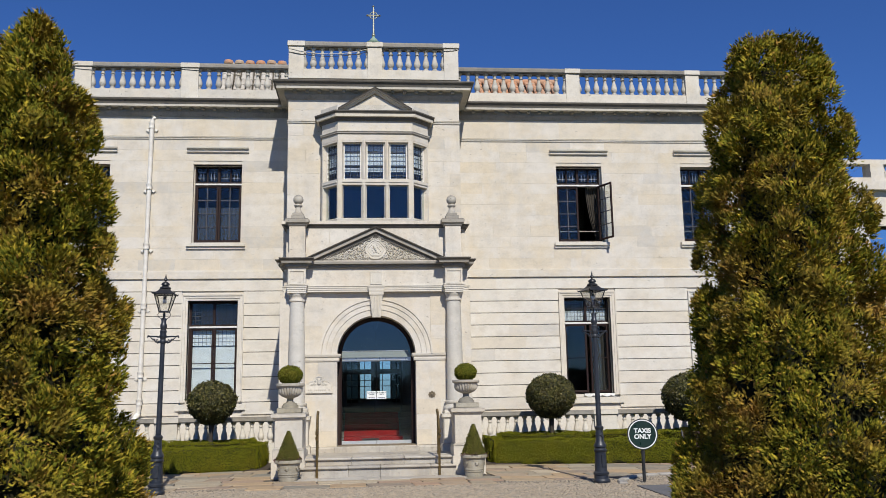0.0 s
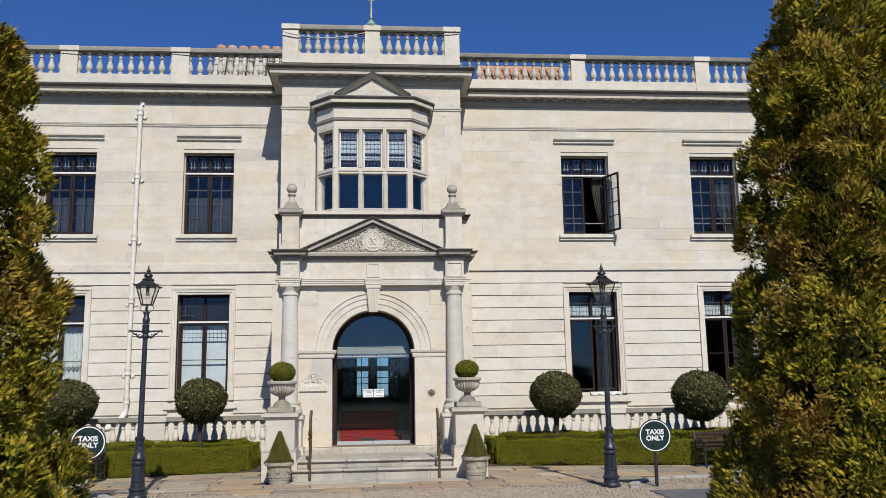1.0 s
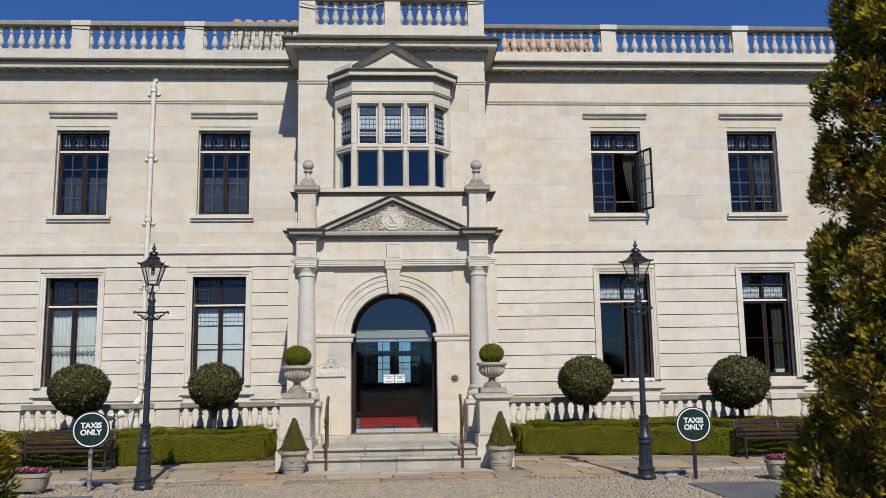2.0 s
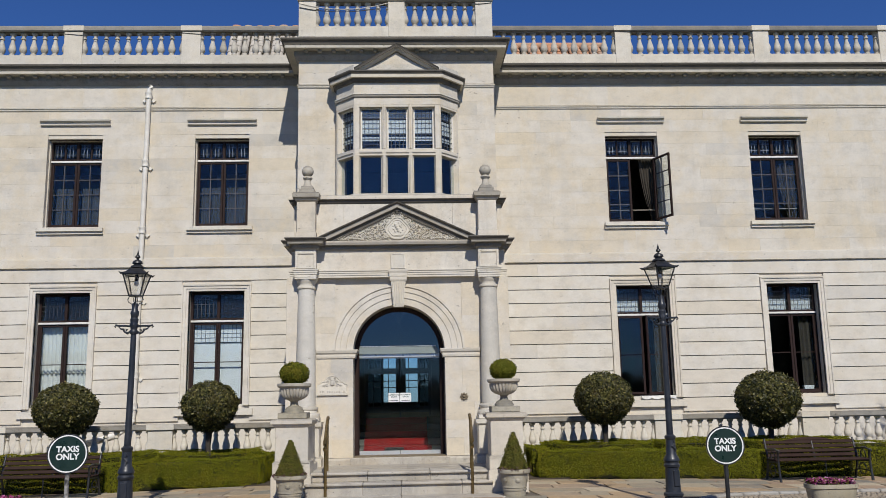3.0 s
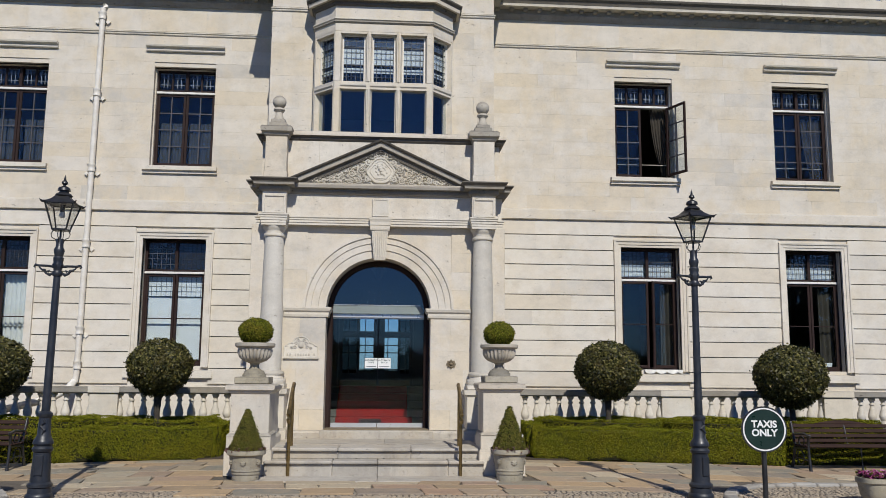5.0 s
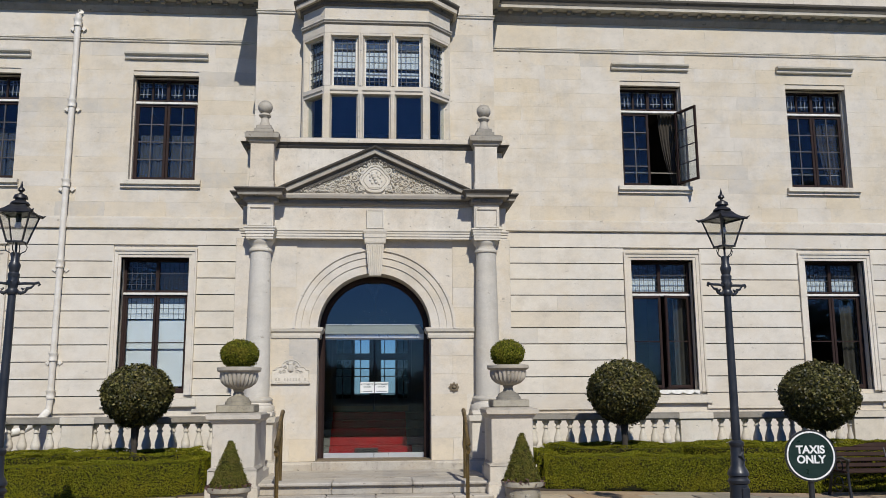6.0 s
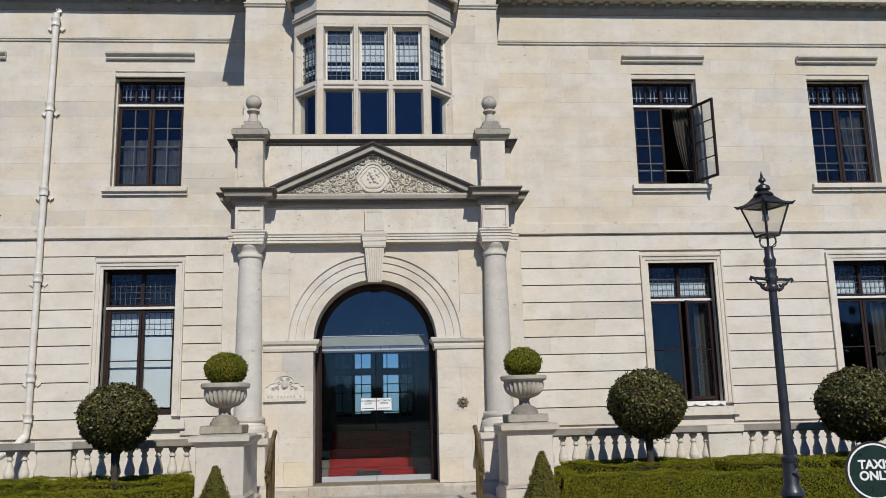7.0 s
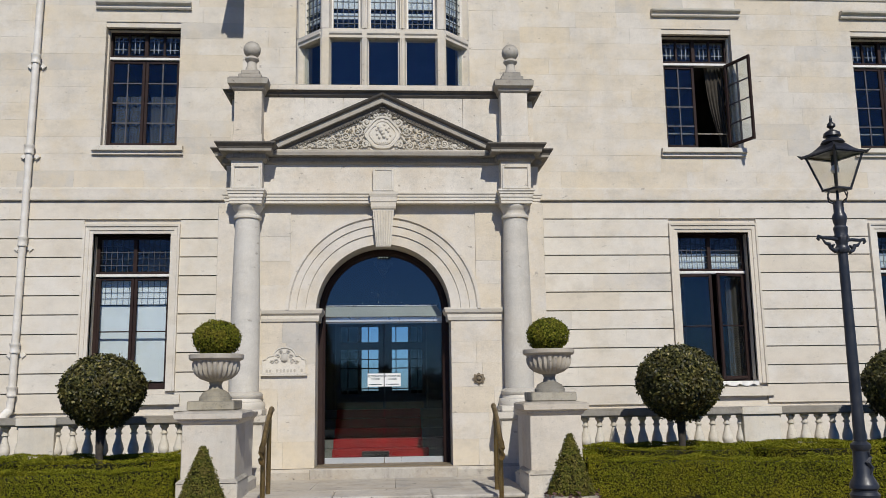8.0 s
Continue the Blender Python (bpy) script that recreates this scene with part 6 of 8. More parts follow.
# cream downpipe with its brackets and the bent foot
pipe = thing("downpipe", "cream-painted cast iron downpipe with ornate brackets", "downpipe", (-6.375, WALL - 0.10, 0))
part("pipe", Geo().tube([(0.05, 0.05, 9.69), (0.025, 0, 9.6), (0.0, 0, 5.0), (-0.015, 0, 1.5), (-0.03, -0.02, 1.22)], 0.062, 14), CREAM, pipe, smooth=50)
for z in (9.33, 7.53, 5.81, 4.12, 2.24, 1.50):
    x = 0.02 * (z - 5.0) / 4.5 if z > 5 else -0.015 * (5.0 - z) / 3.5
    part("socket", Geo().lathe([(0.0, 0), (0.08, 0), (0.085, 0.02), (0.078, 0.04), (0.078, 0.12), (0.09, 0.14), (0.09, 0.17), (0.0, 0.17)], x, 0, z, 14), CREAM, pipe, smooth=40)
    if z > 2:
        arr = [(-0.17, 0.0), (-0.10, 0.06), (-0.10, 0.025), (0.10, 0.025), (0.10, 0.06), (0.17, 0.0), (0.10, -0.06), (0.10, -0.025), (-0.10, -0.025), (-0.10, -0.06)]
        part("bracket", Geo().prism([(x + u, z - 0.03 + v) for u, v in arr], 0.05, 0.10), CREAM, pipe)
part("bent_foot", Geo().tube([(-0.05, -0.02, 1.24), (-0.06, -0.35, 1.08), (-0.15, -0.95, 0.92), (-0.55, -1.25, 0.80), (-1.3, -1.25, 0.62)], 0.075, 12), WHITE, pipe, "white bent pipe end", 50)

# ---- ground ----
# unseen lawn, made up dark so the door glass mirrors little light
structure("ground", Geo().box(-400, 400, -400, 300, -0.6, -0.05), LAWN, "unseen dark lawn added round the drive for the glass to mirror")
structure("bed_soil", Geo().box(-14, PX0 - 0.3, 20.0, WALL, -0.05, 0.03).box(PX1 + 0.3, 14, 20.0, WALL, -0.05, 0.03), SOIL, "dark soil of the planting beds")
paved = structure("pavement", Geo().box(-14, 14, 16.04, 20.1, -0.05, -0.012), MORTAR, "irregular sandstone flag paving")
drive = structure("drive", Geo().box(-14, 14, 5.0, 16.04, -0.05, -0.028), SETT, "drive of small worn stone setts")
structure("asphalt", Geo().box(4.65, 6.0, 9.0, 15.0, -0.045, 0.004).box(-5.9, -4.5, 9.0, 15.0, -0.045, 0.004), ASPHALT, "grey asphalt patch beside the kerb")

# ---- lamps ----
def street_lamp(x, y, rz):
    L = thing("street_lamp", "dark blue-grey Victorian iron lamp post with glass lantern", "street lamp", (x, y, 0), rz, "street lamps")
    squat = pose(0, 0, 3.07) @ Matrix.Diagonal((0.93, 0.93, 0.855, 1)) @ pose(0, 0, -3.07)
    part("base", Geo().lathe([(0.0, 0), (0.155, 0), (0.16, 0.03), (0.155, 0.05), (0.136, 0.07), (0.130, 0.13), (0.146, 0.145), (0.146, 0.175), (0.118, 0.20), (0.112, 0.26), (0.100, 0.55), (0.116, 0.565), (0.122, 0.595), (0.102, 0.62), (0.102, 0.635), (0.118, 0.65), (0.118, 0.675),
                              (0.112, 0.69), (0.095, 0.72), (0.078, 0.75), (0.068, 0.96), (0.084, 0.985), (0.084, 1.015), (0.056, 1.04), (0.0, 1.05)], n=24), IRON, L, smooth=35)
    part("base_panel", Geo().box(-0.05, 0.05, -0.122, -0.09, 0.28, 0.52, 0.008), IRON, L)
    part("cast_leaf", Geo().tube([(0, -0.08, 0.77), (0.028, -0.078, 0.82), (-0.024, -0.077, 0.87), (0.022, -0.076, 0.91), (0.0, -0.075, 0.955)], [0.008, 0.020, 0.020, 0.016, 0.006], 6), IRON, L, "cast leaf ornament")
    part("shaft", Geo().lathe([(0.0, 1.03), (0.051, 1.03), (0.049, 1.3), (0.041, 2.74), (0.0, 2.74)], n=18), IRON, L, smooth=40)
    part("collar", Geo().lathe([(0.0, 2.70), (0.052, 2.70), (0.062, 2.72), (0.062, 2.75), (0.048, 2.77), (0.055, 2.80), (0.07, 2.84), (0.055, 2.87), (0.06, 2.90), (0.062, 2.93), (0.048, 2.95), (0.058, 2.99), (0.065, 3.02), (0.058, 3.05), (0.045, 3.07), (0.045, 3.17), (0.0, 3.17)], n=18, ribs=12, depth=0.15, span=(2.78, 2.86)), IRON, L, smooth=35)
    for s in (-1, 1):
        part("ladder_arm", Geo().tube([(s * 0.04, 0, 2.875), (s * 0.14, 0, 2.885), (s * 0.25, 0, 2.885), (s * 0.30, 0, 2.895), (s * 0.315, 0, 2.875), (s * 0.295, 0, 2.86)], [0.018, 0.016, 0.016, 0.018, 0.014, 0.01], 8)
             .tube([(s * 0.05, 0, 2.80), (s * 0.10, 0, 2.77), (s * 0.15, 0, 2.79), (s * 0.17, 0, 2.83), (s * 0.21, 0, 2.835), (s * 0.25, 0, 2.87)], [0.015, 0.022, 0.016, 0.02, 0.014, 0.008], 8)
             .tube([(s * 0.10, 0, 2.83), (s * 0.13, 0, 2.815), (s * 0.12, 0, 2.80)], [0.008, 0.018, 0.008], 6), IRON, L, "scrolled ladder arm", m=Matrix.Diagonal((0.9, 1, 0.98, 1)))
    for s in (-1, 1):
        part("stay", Geo().tube([(s * 0.04, 0, 3.12), (s * 0.06, 0, 3.18), (s * 0.11, 0, 3.21), (s * 0.125, 0, 3.26), (s * 0.095, 0, 3.32)], 0.007, 6).tube([(0, s * 0.04, 3.12), (0, s * 0.06, 3.18), (0, s * 0.11, 3.21), (0, s * 0.125, 3.26), (0, s * 0.095, 3.32)], 0.007, 6), IRONBLACK, L, "thin curved iron stay", m=squat)
    lan = part("lantern", Geo().box(-0.10, 0.10, -0.10, 0.10, 3.31, 3.335, 0.004).tube([(0, 0, 3.15), (0, 0, 3.33)], 0.014, 8), IRONBLACK, L, m=squat)
    z0, z1, w0, w1 = 3.33, 3.70, 0.09, 0.18
    for sx in (-1, 1):
        for sy in (-1, 1):
            part("corner_bar", Geo().tube([(sx * w0, sy * w0, z0), (sx * w1, sy * w1, z1)], 0.012, 6), IRONBLACK, lan)
    for k in range(4):
        g = Geo()
        g.add([(-w0, -w0, z0), (w0, -w0, z0), (w1, -w1, z1), (-w1, -w1, z1), (-w0, -w0 + 0.003, z0), (w0, -w0 + 0.003, z0), (w1, -w1 + 0.003, z1), (-w1, -w1 + 0.003, z1)], [(0, 1, 2, 3), (7, 6, 5, 4), (0, 4, 5, 1), (3, 2, 6, 7), (0, 3, 7, 4), (1, 5, 6, 2)])
        part("pane", g, CLEARGLASS, lan, m=pose(0, 0, 0, 0, 0, 90 * k))
    part("eaves", Geo().sweep([(-0.02, z1 - 0.01), (0.012, z1 - 0.01), (0.012, z1 + 0.018), (-0.02, z1 + 0.02)], square(0, 0, w1, w1), True), IRONBLACK, lan)
    hat = Geo()
    ringz = [(0.207, 3.70), (0.198, 3.712), (0.13, 3.765), (0.085, 3.82), (0.07, 3.83)]
    v = []
    for r, z in ringz:
        v += [(sx * r, sy * r, z) for sx, sy in ((-1, -1), (1, -1), (1, 1), (-1, 1))]
    f = [(4 * j + i, 4 * j + (i + 1) % 4, 4 * j + 4 + (i + 1) % 4, 4 * j + 4 + i) for j in range(len(ringz) - 1) for i in range(4)] + [(16, 17, 18, 19), (3, 2, 1, 0)]
    hat.add(v, f)
    for sx in (-1, 1):
        for sy in (-1, 1):
            hat.tube([(sx * 0.165, sy * 0.165, 3.725), (sx * 0.207, sy * 0.207, 3.705), (sx * 0.235, sy * 0.235, 3.735)], [0.014, 0.02, 0.004], 6)
    part("roof", hat, IRONBLACK, lan, "black pyramid lantern roof")
    part("chimney", Geo().lathe([(0.0, 3.81), (0.095, 3.81), (0.115, 3.835), (0.10, 3.86), (0.06, 3.885), (0.06, 3.90), (0.085, 3.91), (0.075, 3.95), (0.04, 3.975), (0.018, 3.985), (0.018, 4.0), (0.042, 4.02), (0.038, 4.045), (0.014, 4.075), (0.016, 4.09), (0.006, 4.14), (0.0, 4.16)], n=16), IRONBLACK, lan, smooth=40)
    part("bulb", Geo().lathe([(0.0, 3.50), (0.03, 3.51), (0.042, 3.54), (0.03, 3.58), (0.02, 3.60), (0.0, 3.60)], n=14), BULBGLASS, lan, smooth=50)
    part("lamp_holder", Geo().lathe([(0.0, 3.59), (0.032, 3.59), (0.032, 3.70), (0.0, 3.70)], n=12), IRON, lan, smooth=40)
    return L


first_lamp = street_lamp(4.20, 15.72, 18)
copy_thing(first_lamp, pose(-3.98, 15.74, 0, 0, 0.6, 4))

# ---- round signs ----
def taxi_sign(x, y, zc, rz, label, polemat, r=0.287):
    s = thing("taxi_sign", label, "sign", (x, y, 0), rz, "taxi signs")
    part("pole", Geo().tube([(0, 0.03, 0), (0, 0.03, zc + 0.1)], 0.032, 12), polemat, s, smooth=40)
    disc = lambda rad, y0, y1: Geo().prism([(rad * math.cos(t), zc + rad * math.sin(t)) for t in [i * math.pi / 32 for i in range(64)]], y0, y1)
    part("disc", disc(r, -0.02, -0.004), IRONBLACK, s)
    n = 64
    g = Geo()
    for ro, ri2 in ((r * 0.935, r * 0.875),):
        v = [(rad * math.cos(2 * math.pi * i / n), yy, zc + rad * math.sin(2 * math.pi * i / n)) for rad in (ro, ri2) for yy in (-0.024, -0.019) for i in range(n)]
        f = [(a * n + i, a * n + (i + 1) % n, b * n + (i + 1) % n, b * n + i) for a, b in ((0, 1), (2, 3), (0, 2), (1, 3)) for i in range(n)]
        g.add(v, f)
    part("white_ring", g, SIGNWHITE, s, "white ring")
    part("green_face", disc(r * 0.86, -0.0215, -0.019), SIGNGREEN, s, "dark green face")
    words("TAXIS\nONLY", 0.118, SIGNWHITE, "lettering", s, (0, -0.0225, zc + 0.008), spacing=0.92, bold=0.036)
    return s


MOTTLED = plain_mat("flaking_paint", (0.03, 0.03, 0.03), (0.50, 0.48, 0.44), 0.7, 0, 9.0, 60.0, 0.3)
taxi_sign(4.98, 15.56, 0.87, -6, "round dark green taxi sign on a black pole", IRONBLACK)
taxi_sign(-4.78, 15.60, 0.955, 8, "round dark green taxi sign on a flaking pole", MOTTLED)

# ---- benches ----
def bench(x, y, rz, label):
    b = thing("garden_bench", label, "bench", (x, y, 0), rz, "garden benches")
    for s in (-1, 1):
        e = part("bench_end", Geo().tube([(s * 0.92, -0.32, 0.0), (s * 0.92, -0.29, 0.22), (s * 0.92, -0.27, 0.42), (s * 0.92, -0.28, 0.60), (s * 0.92, -0.33, 0.63)], [0.028, 0.022, 0.024, 0.022, 0.02], 8)
                 .tube([(s * 0.92, 0.30, 0.0), (s * 0.92, 0.22, 0.25), (s * 0.92, 0.17, 0.42), (s * 0.92, 0.24, 0.66), (s * 0.92, 0.30, 0.84)], [0.028, 0.024, 0.024, 0.022, 0.02], 8)
                 .tube([(s * 0.92, -0.27, 0.40), (s * 0.92, 0.17, 0.38)], 0.022, 8).tube([(s * 0.92, -0.34, 0.61), (s * 0.92, -0.15, 0.65), (s * 0.92, 0.10, 0.63), (s * 0.92, 0.22, 0.62)], [0.02, 0.024, 0.02, 0.018], 8)
                 .tube([(s * 0.92, -0.05 + 0.09 * math.cos(t), 0.51 + 0.09 * math.sin(t)) for t in [i * math.pi / 8 for i in range(17)]], 0.012, 6)
                 .tube([(s * 0.92, 0.0 + 0.12 * math.cos(t), 0.22 + 0.12 * math.sin(t)) for t in [i * math.pi / 8 for i in range(17)]], 0.012, 6)
                 .tube([(s * 0.92, -0.28, 0.18), (s * 0.92, -0.12, 0.20), (s * 0.92, 0.12, 0.20), (s * 0.92, 0.25, 0.16)], 0.014, 6), IRONBLACK, b, "scrolled black cast iron end", 50)
    part("middle_leg", Geo().tube([(0.05, -0.25, 0.0), (0.05, -0.22, 0.40), (0.05, 0.17, 0.40)], 0.02, 8).tube([(0.05, 0.17, 0.40), (0.05, 0.28, 0.78)], 0.016, 8), IRONBLACK, b)
    for i in range(5):
        part("seat_slat", Geo().box(-0.95, 0.95, -0.29 + i * 0.094, -0.29 + i * 0.094 + 0.075, 0.415, 0.445, 0.008), BENCHWOOD, b)
    for i in range(4):
        z = 0.50 + i * 0.088
        part("back_slat", Geo().box(-0.95, 0.95, -0.014, 0.014, -0.034, 0.034, 0.008), BENCHWOOD, b, m=pose(0, 0.185 + 0.045 * i * 0.75, z, -18))
    crest = [(-0.5, 0.0), (0.5, 0.0), (0.38, 0.025), (0.2, 0.055), (0.0, 0.065), (-0.2, 0.055), (-0.38, 0.025)]
    part("crest", Geo().prism(crest, -0.014, 0.014), BENCHWOOD, b, m=pose(0, 0.30, 0.80, -18))
    b.matrix_basis = pose(x, y, 0, 0, 0, rz) @ Matrix.Diagonal((0.94, 1, 0.9, 1))
    return b


bench(7.90, 18.74, 0, "dark slatted wooden bench with black cast iron ends")
bench(-6.36, 18.72, 0, "dark slatted wooden bench with black cast iron ends")

# ---- stone planters ----
def urn(x, top):
    u = thing("stone_urn", "fluted grey stone urn on a round foot", "urn", (x, PED_Y, top), group="stone urns")
    part("foot", Geo().lathe([(0.0, 0), (0.17, 0), (0.17, 0.03), (0.15, 0.05), (0.14, 0.07), (0.075, 0.10), (0.062, 0.14), (0.075, 0.165), (0.085, 0.175), (0.0, 0.175)], n=24), LICHENED, u, smooth=40)
    part("bowl", Geo().lathe([(0.0, 0.17), (0.09, 0.17), (0.17, 0.195), (0.225, 0.235), (0.25, 0.28), (0.255, 0.32), (0.248, 0.345), (0.25, 0.355), (0.275, 0.36), (0.29, 0.375), (0.292, 0.405), (0.28, 0.415), (0.25, 0.415), (0.24, 0.38), (0.0, 0.38)], n=96, ribs=24, depth=0.13, span=(0.18, 0.335)), POTSTONE, u, "fluted bowl", 35)
    return u


def ball_points(rng, n, rx, rz, rough=0.05):
    d = unit(rng.normal(size=(n, 3)))
    lump = 1 + rough * (np.sin(d[:, 0] * 7 + 1) * np.sin(d[:, 1] * 6 + 2) * np.sin(d[:, 2] * 8)) + rng.normal(0, rough * 0.5, n)
    p = d * np.array([rx, rx, rz]) * lump[:, None]
    return p, unit(d / np.array([rx, rx, rz]))


def core_ball(rx, rz, k=0.9, n=18):
    return Geo().lathe([(0.0, -rz * k)] + [(rx * k * math.sin(t), -rz * k * math.cos(t)) for t in [math.pi * i / 10 for i in range(1, 10)]] + [(0.0, rz * k)], n=n)


rng = np.random.default_rng(11)
p, nn = ball_points(rng, 7500, 0.265, 0.195, 0.04)
box_ball_leaves = flat_leaves("leaves", *leaf_shell(rng, p, nn, 0.026, 0.016, 0.9, 0.010), BOXBALL)
for x, high, top in URN_X:
    wide, tall = (1.04, 1.24) if x < 0 else (1.02, 1.17)
    urn(x, top).matrix_basis = pose(x, PED_Y, top) @ Matrix.Diagonal((wide, wide, tall, 1))
    b = thing("box_ball", "small clipped green box ball growing in the urn", "shrub", (x, PED_Y, top + 0.375 * tall), 40 * x, "box balls")
    b.matrix_basis = b.matrix_basis @ Matrix.Diagonal((0.945, 0.945, 1.0, 1) if x < 0 else (0.87, 0.87, 0.94, 1))
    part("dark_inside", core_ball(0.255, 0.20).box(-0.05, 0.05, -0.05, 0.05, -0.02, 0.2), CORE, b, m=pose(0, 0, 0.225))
    part("leaves", box_ball_leaves, None, b, m=pose(0, 0, 0.225))

p, nn = ball_points(rng, 22000, 0.605, 0.51, 0.045)
p[:, 2] *= np.where(nn[:, 2] < -0.6, 1 + 0.35 * (-nn[:, 2] - 0.6), 1.0)        # drawn down towards the stem
bay_leaves_mesh = flat_leaves("crown", *leaf_shell(rng, p, nn, 0.062, 0.030, 1.0, 0.020), BAY)
bay_core = core_ball(0.605, 0.51, 0.93).mesh("shade_core", 60)
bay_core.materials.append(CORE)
bay_trunk = Geo().tube([(0, 0, 0), (0.015, 0, 0.35), (-0.01, 0.01, 0.7), (0, 0, 1.1), (0.0, 0, 1.4)], [0.060, 0.052, 0.052, 0.075, 0.03], 10)
for i in range(9):
    a = i * 0.7
    bay_trunk.tube([(0, 0, 0.92 + 0.02 * i), (0.12 * math.cos(a), 0.12 * math.sin(a), 1.08), (0.3 * math.cos(a), 0.3 * math.sin(a), 1.25)], [0.02, 0.014, 0.008], 6)
bay_trunk = bay_trunk.mesh("trunk", 50)
bay_trunk.materials.append(BARK)
for x, zc, k, turn in ((-3.95, 1.59, 0.903, 10), (4.385, 1.60, 0.955, 130), (7.955, 1.51, 1.048, 210), (-6.92, 1.56, 0.976, 300)):
    t = thing("standard_bay_tree", "bay tree clipped to a dark green ball on a bare stem", "tree", (x, 20.85, 0.03), turn, "clipped bay trees")
    part("trunk", bay_trunk, None, t)
    part("dark_inside", bay_core, None, t, m=pose(0, 0, zc - 0.03) @ Matrix.Scale(k, 4))
    part("crown", bay_leaves_mesh, None, t, m=pose(0, 0, zc - 0.03) @ Matrix.Scale(k, 4))

# clipped cones in stone pots before the pedestals
h = 0.62
zz = rng.uniform(0, 1, 8000) ** 1.6
aa = rng.uniform(0, 2 * math.pi, 8000)
rad = 0.235 * (1 - zz) ** 0.9 + 0.006 + rng.normal(0, 0.008, 8000)
p = np.stack([rad * np.cos(aa), rad * np.sin(aa), zz * h], 1)
nn = unit(np.stack([np.cos(aa), np.sin(aa), np.full(8000, 0.4)], 1))
cone_leaves = flat_leaves("leaves", *leaf_shell(rng, p, nn, 0.024, 0.015, 0.9, 0.008), BOXDARK)
cone_core = Geo().lathe([(0.0, -0.05), (0.205, 0.0), (0.15, 0.2), (0.08, 0.42), (0.01, 0.58), (0.0, 0.6)], n=16).mesh("shade_core")
cone_core.materials.append(CORE)
for x, turn in ((CX - 1.81, 0), (CX + 1.96, 70)):
    pot = thing("stone_pot", "round pale stone pot with banded rim and rosettes", "plant pot", (x, 17.36, 0), turn, "stone pots")
    short = 0.935 if x < 0 else 0.985
    pot.matrix_basis = pot.matrix_basis @ Matrix.Diagonal((0.97, 0.97, short, 1))
    part("pot_body", Geo().lathe([(0.0, 0), (0.185, 0), (0.195, 0.03), (0.198, 0.10), (0.208, 0.105), (0.213, 0.125), (0.204, 0.135), (0.207, 0.15), (0.217, 0.155), (0.217, 0.175), (0.212, 0.18), (0.242, 0.375), (0.255, 0.38), (0.28, 0.395), (0.285, 0.43), (0.28, 0.455), (0.25, 0.46), (0.24, 0.43), (0.0, 0.42)], n=36), LICHENED, pot, smooth=35)
    for k in range(6):
        a = k * math.pi / 3 + 0.5
        part("rosette", Geo().lathe([(0.0, -0.02), (0.04, -0.012), (0.05, 0), (0.04, 0.012), (0.0, 0.02)], 0, 0, 0, 20, 8, 0.4, (-0.015, 0.015)), LICHENED, pot, m=pose(0.229 * math.cos(a), 0.229 * math.sin(a), 0.28, 90, 0, math.degrees(a) + 90))
    part("soil", Geo().lathe([(0.0, 0.40), (0.24, 0.40), (0.235, 0.44), (0.0, 0.45)], n=24), SOIL, pot)
    c = thing("box_cone", "small clipped box cone growing in the pot", "shrub", (x, 17.36, 0.44 * short), turn, "box cones")
    c.matrix_basis = c.matrix_basis @ Matrix.Diagonal((1, 1, 0.94 if x < 0 else 1, 1))
    part("dark_inside", cone_core, None, c)
    part("leaves", cone_leaves, None, c)
    tp = np.stack([0.25 * np.cos(np.linspace(0, 6.28, 90)), 0.25 * np.sin(np.linspace(0, 6.28, 90)), np.full(90, 0.03)], 1) + rng.normal(0, 0.02, (90, 3))
    part("fallen_leaves", flat_leaves("fallen_leaves", *leaf_shell(rng, tp, unit(np.tile([[0.3, 0.3, 1.0]], (90, 1)) + rng.normal(0, 0.4, (90, 3))), 0.06, 0.035, 1.2, 0.01), plain_mat("dry_leaves", (0.10, 0.045, 0.035), (0.06, 0.03, 0.025), 0.7)), None, c, "dry reddish leaves")

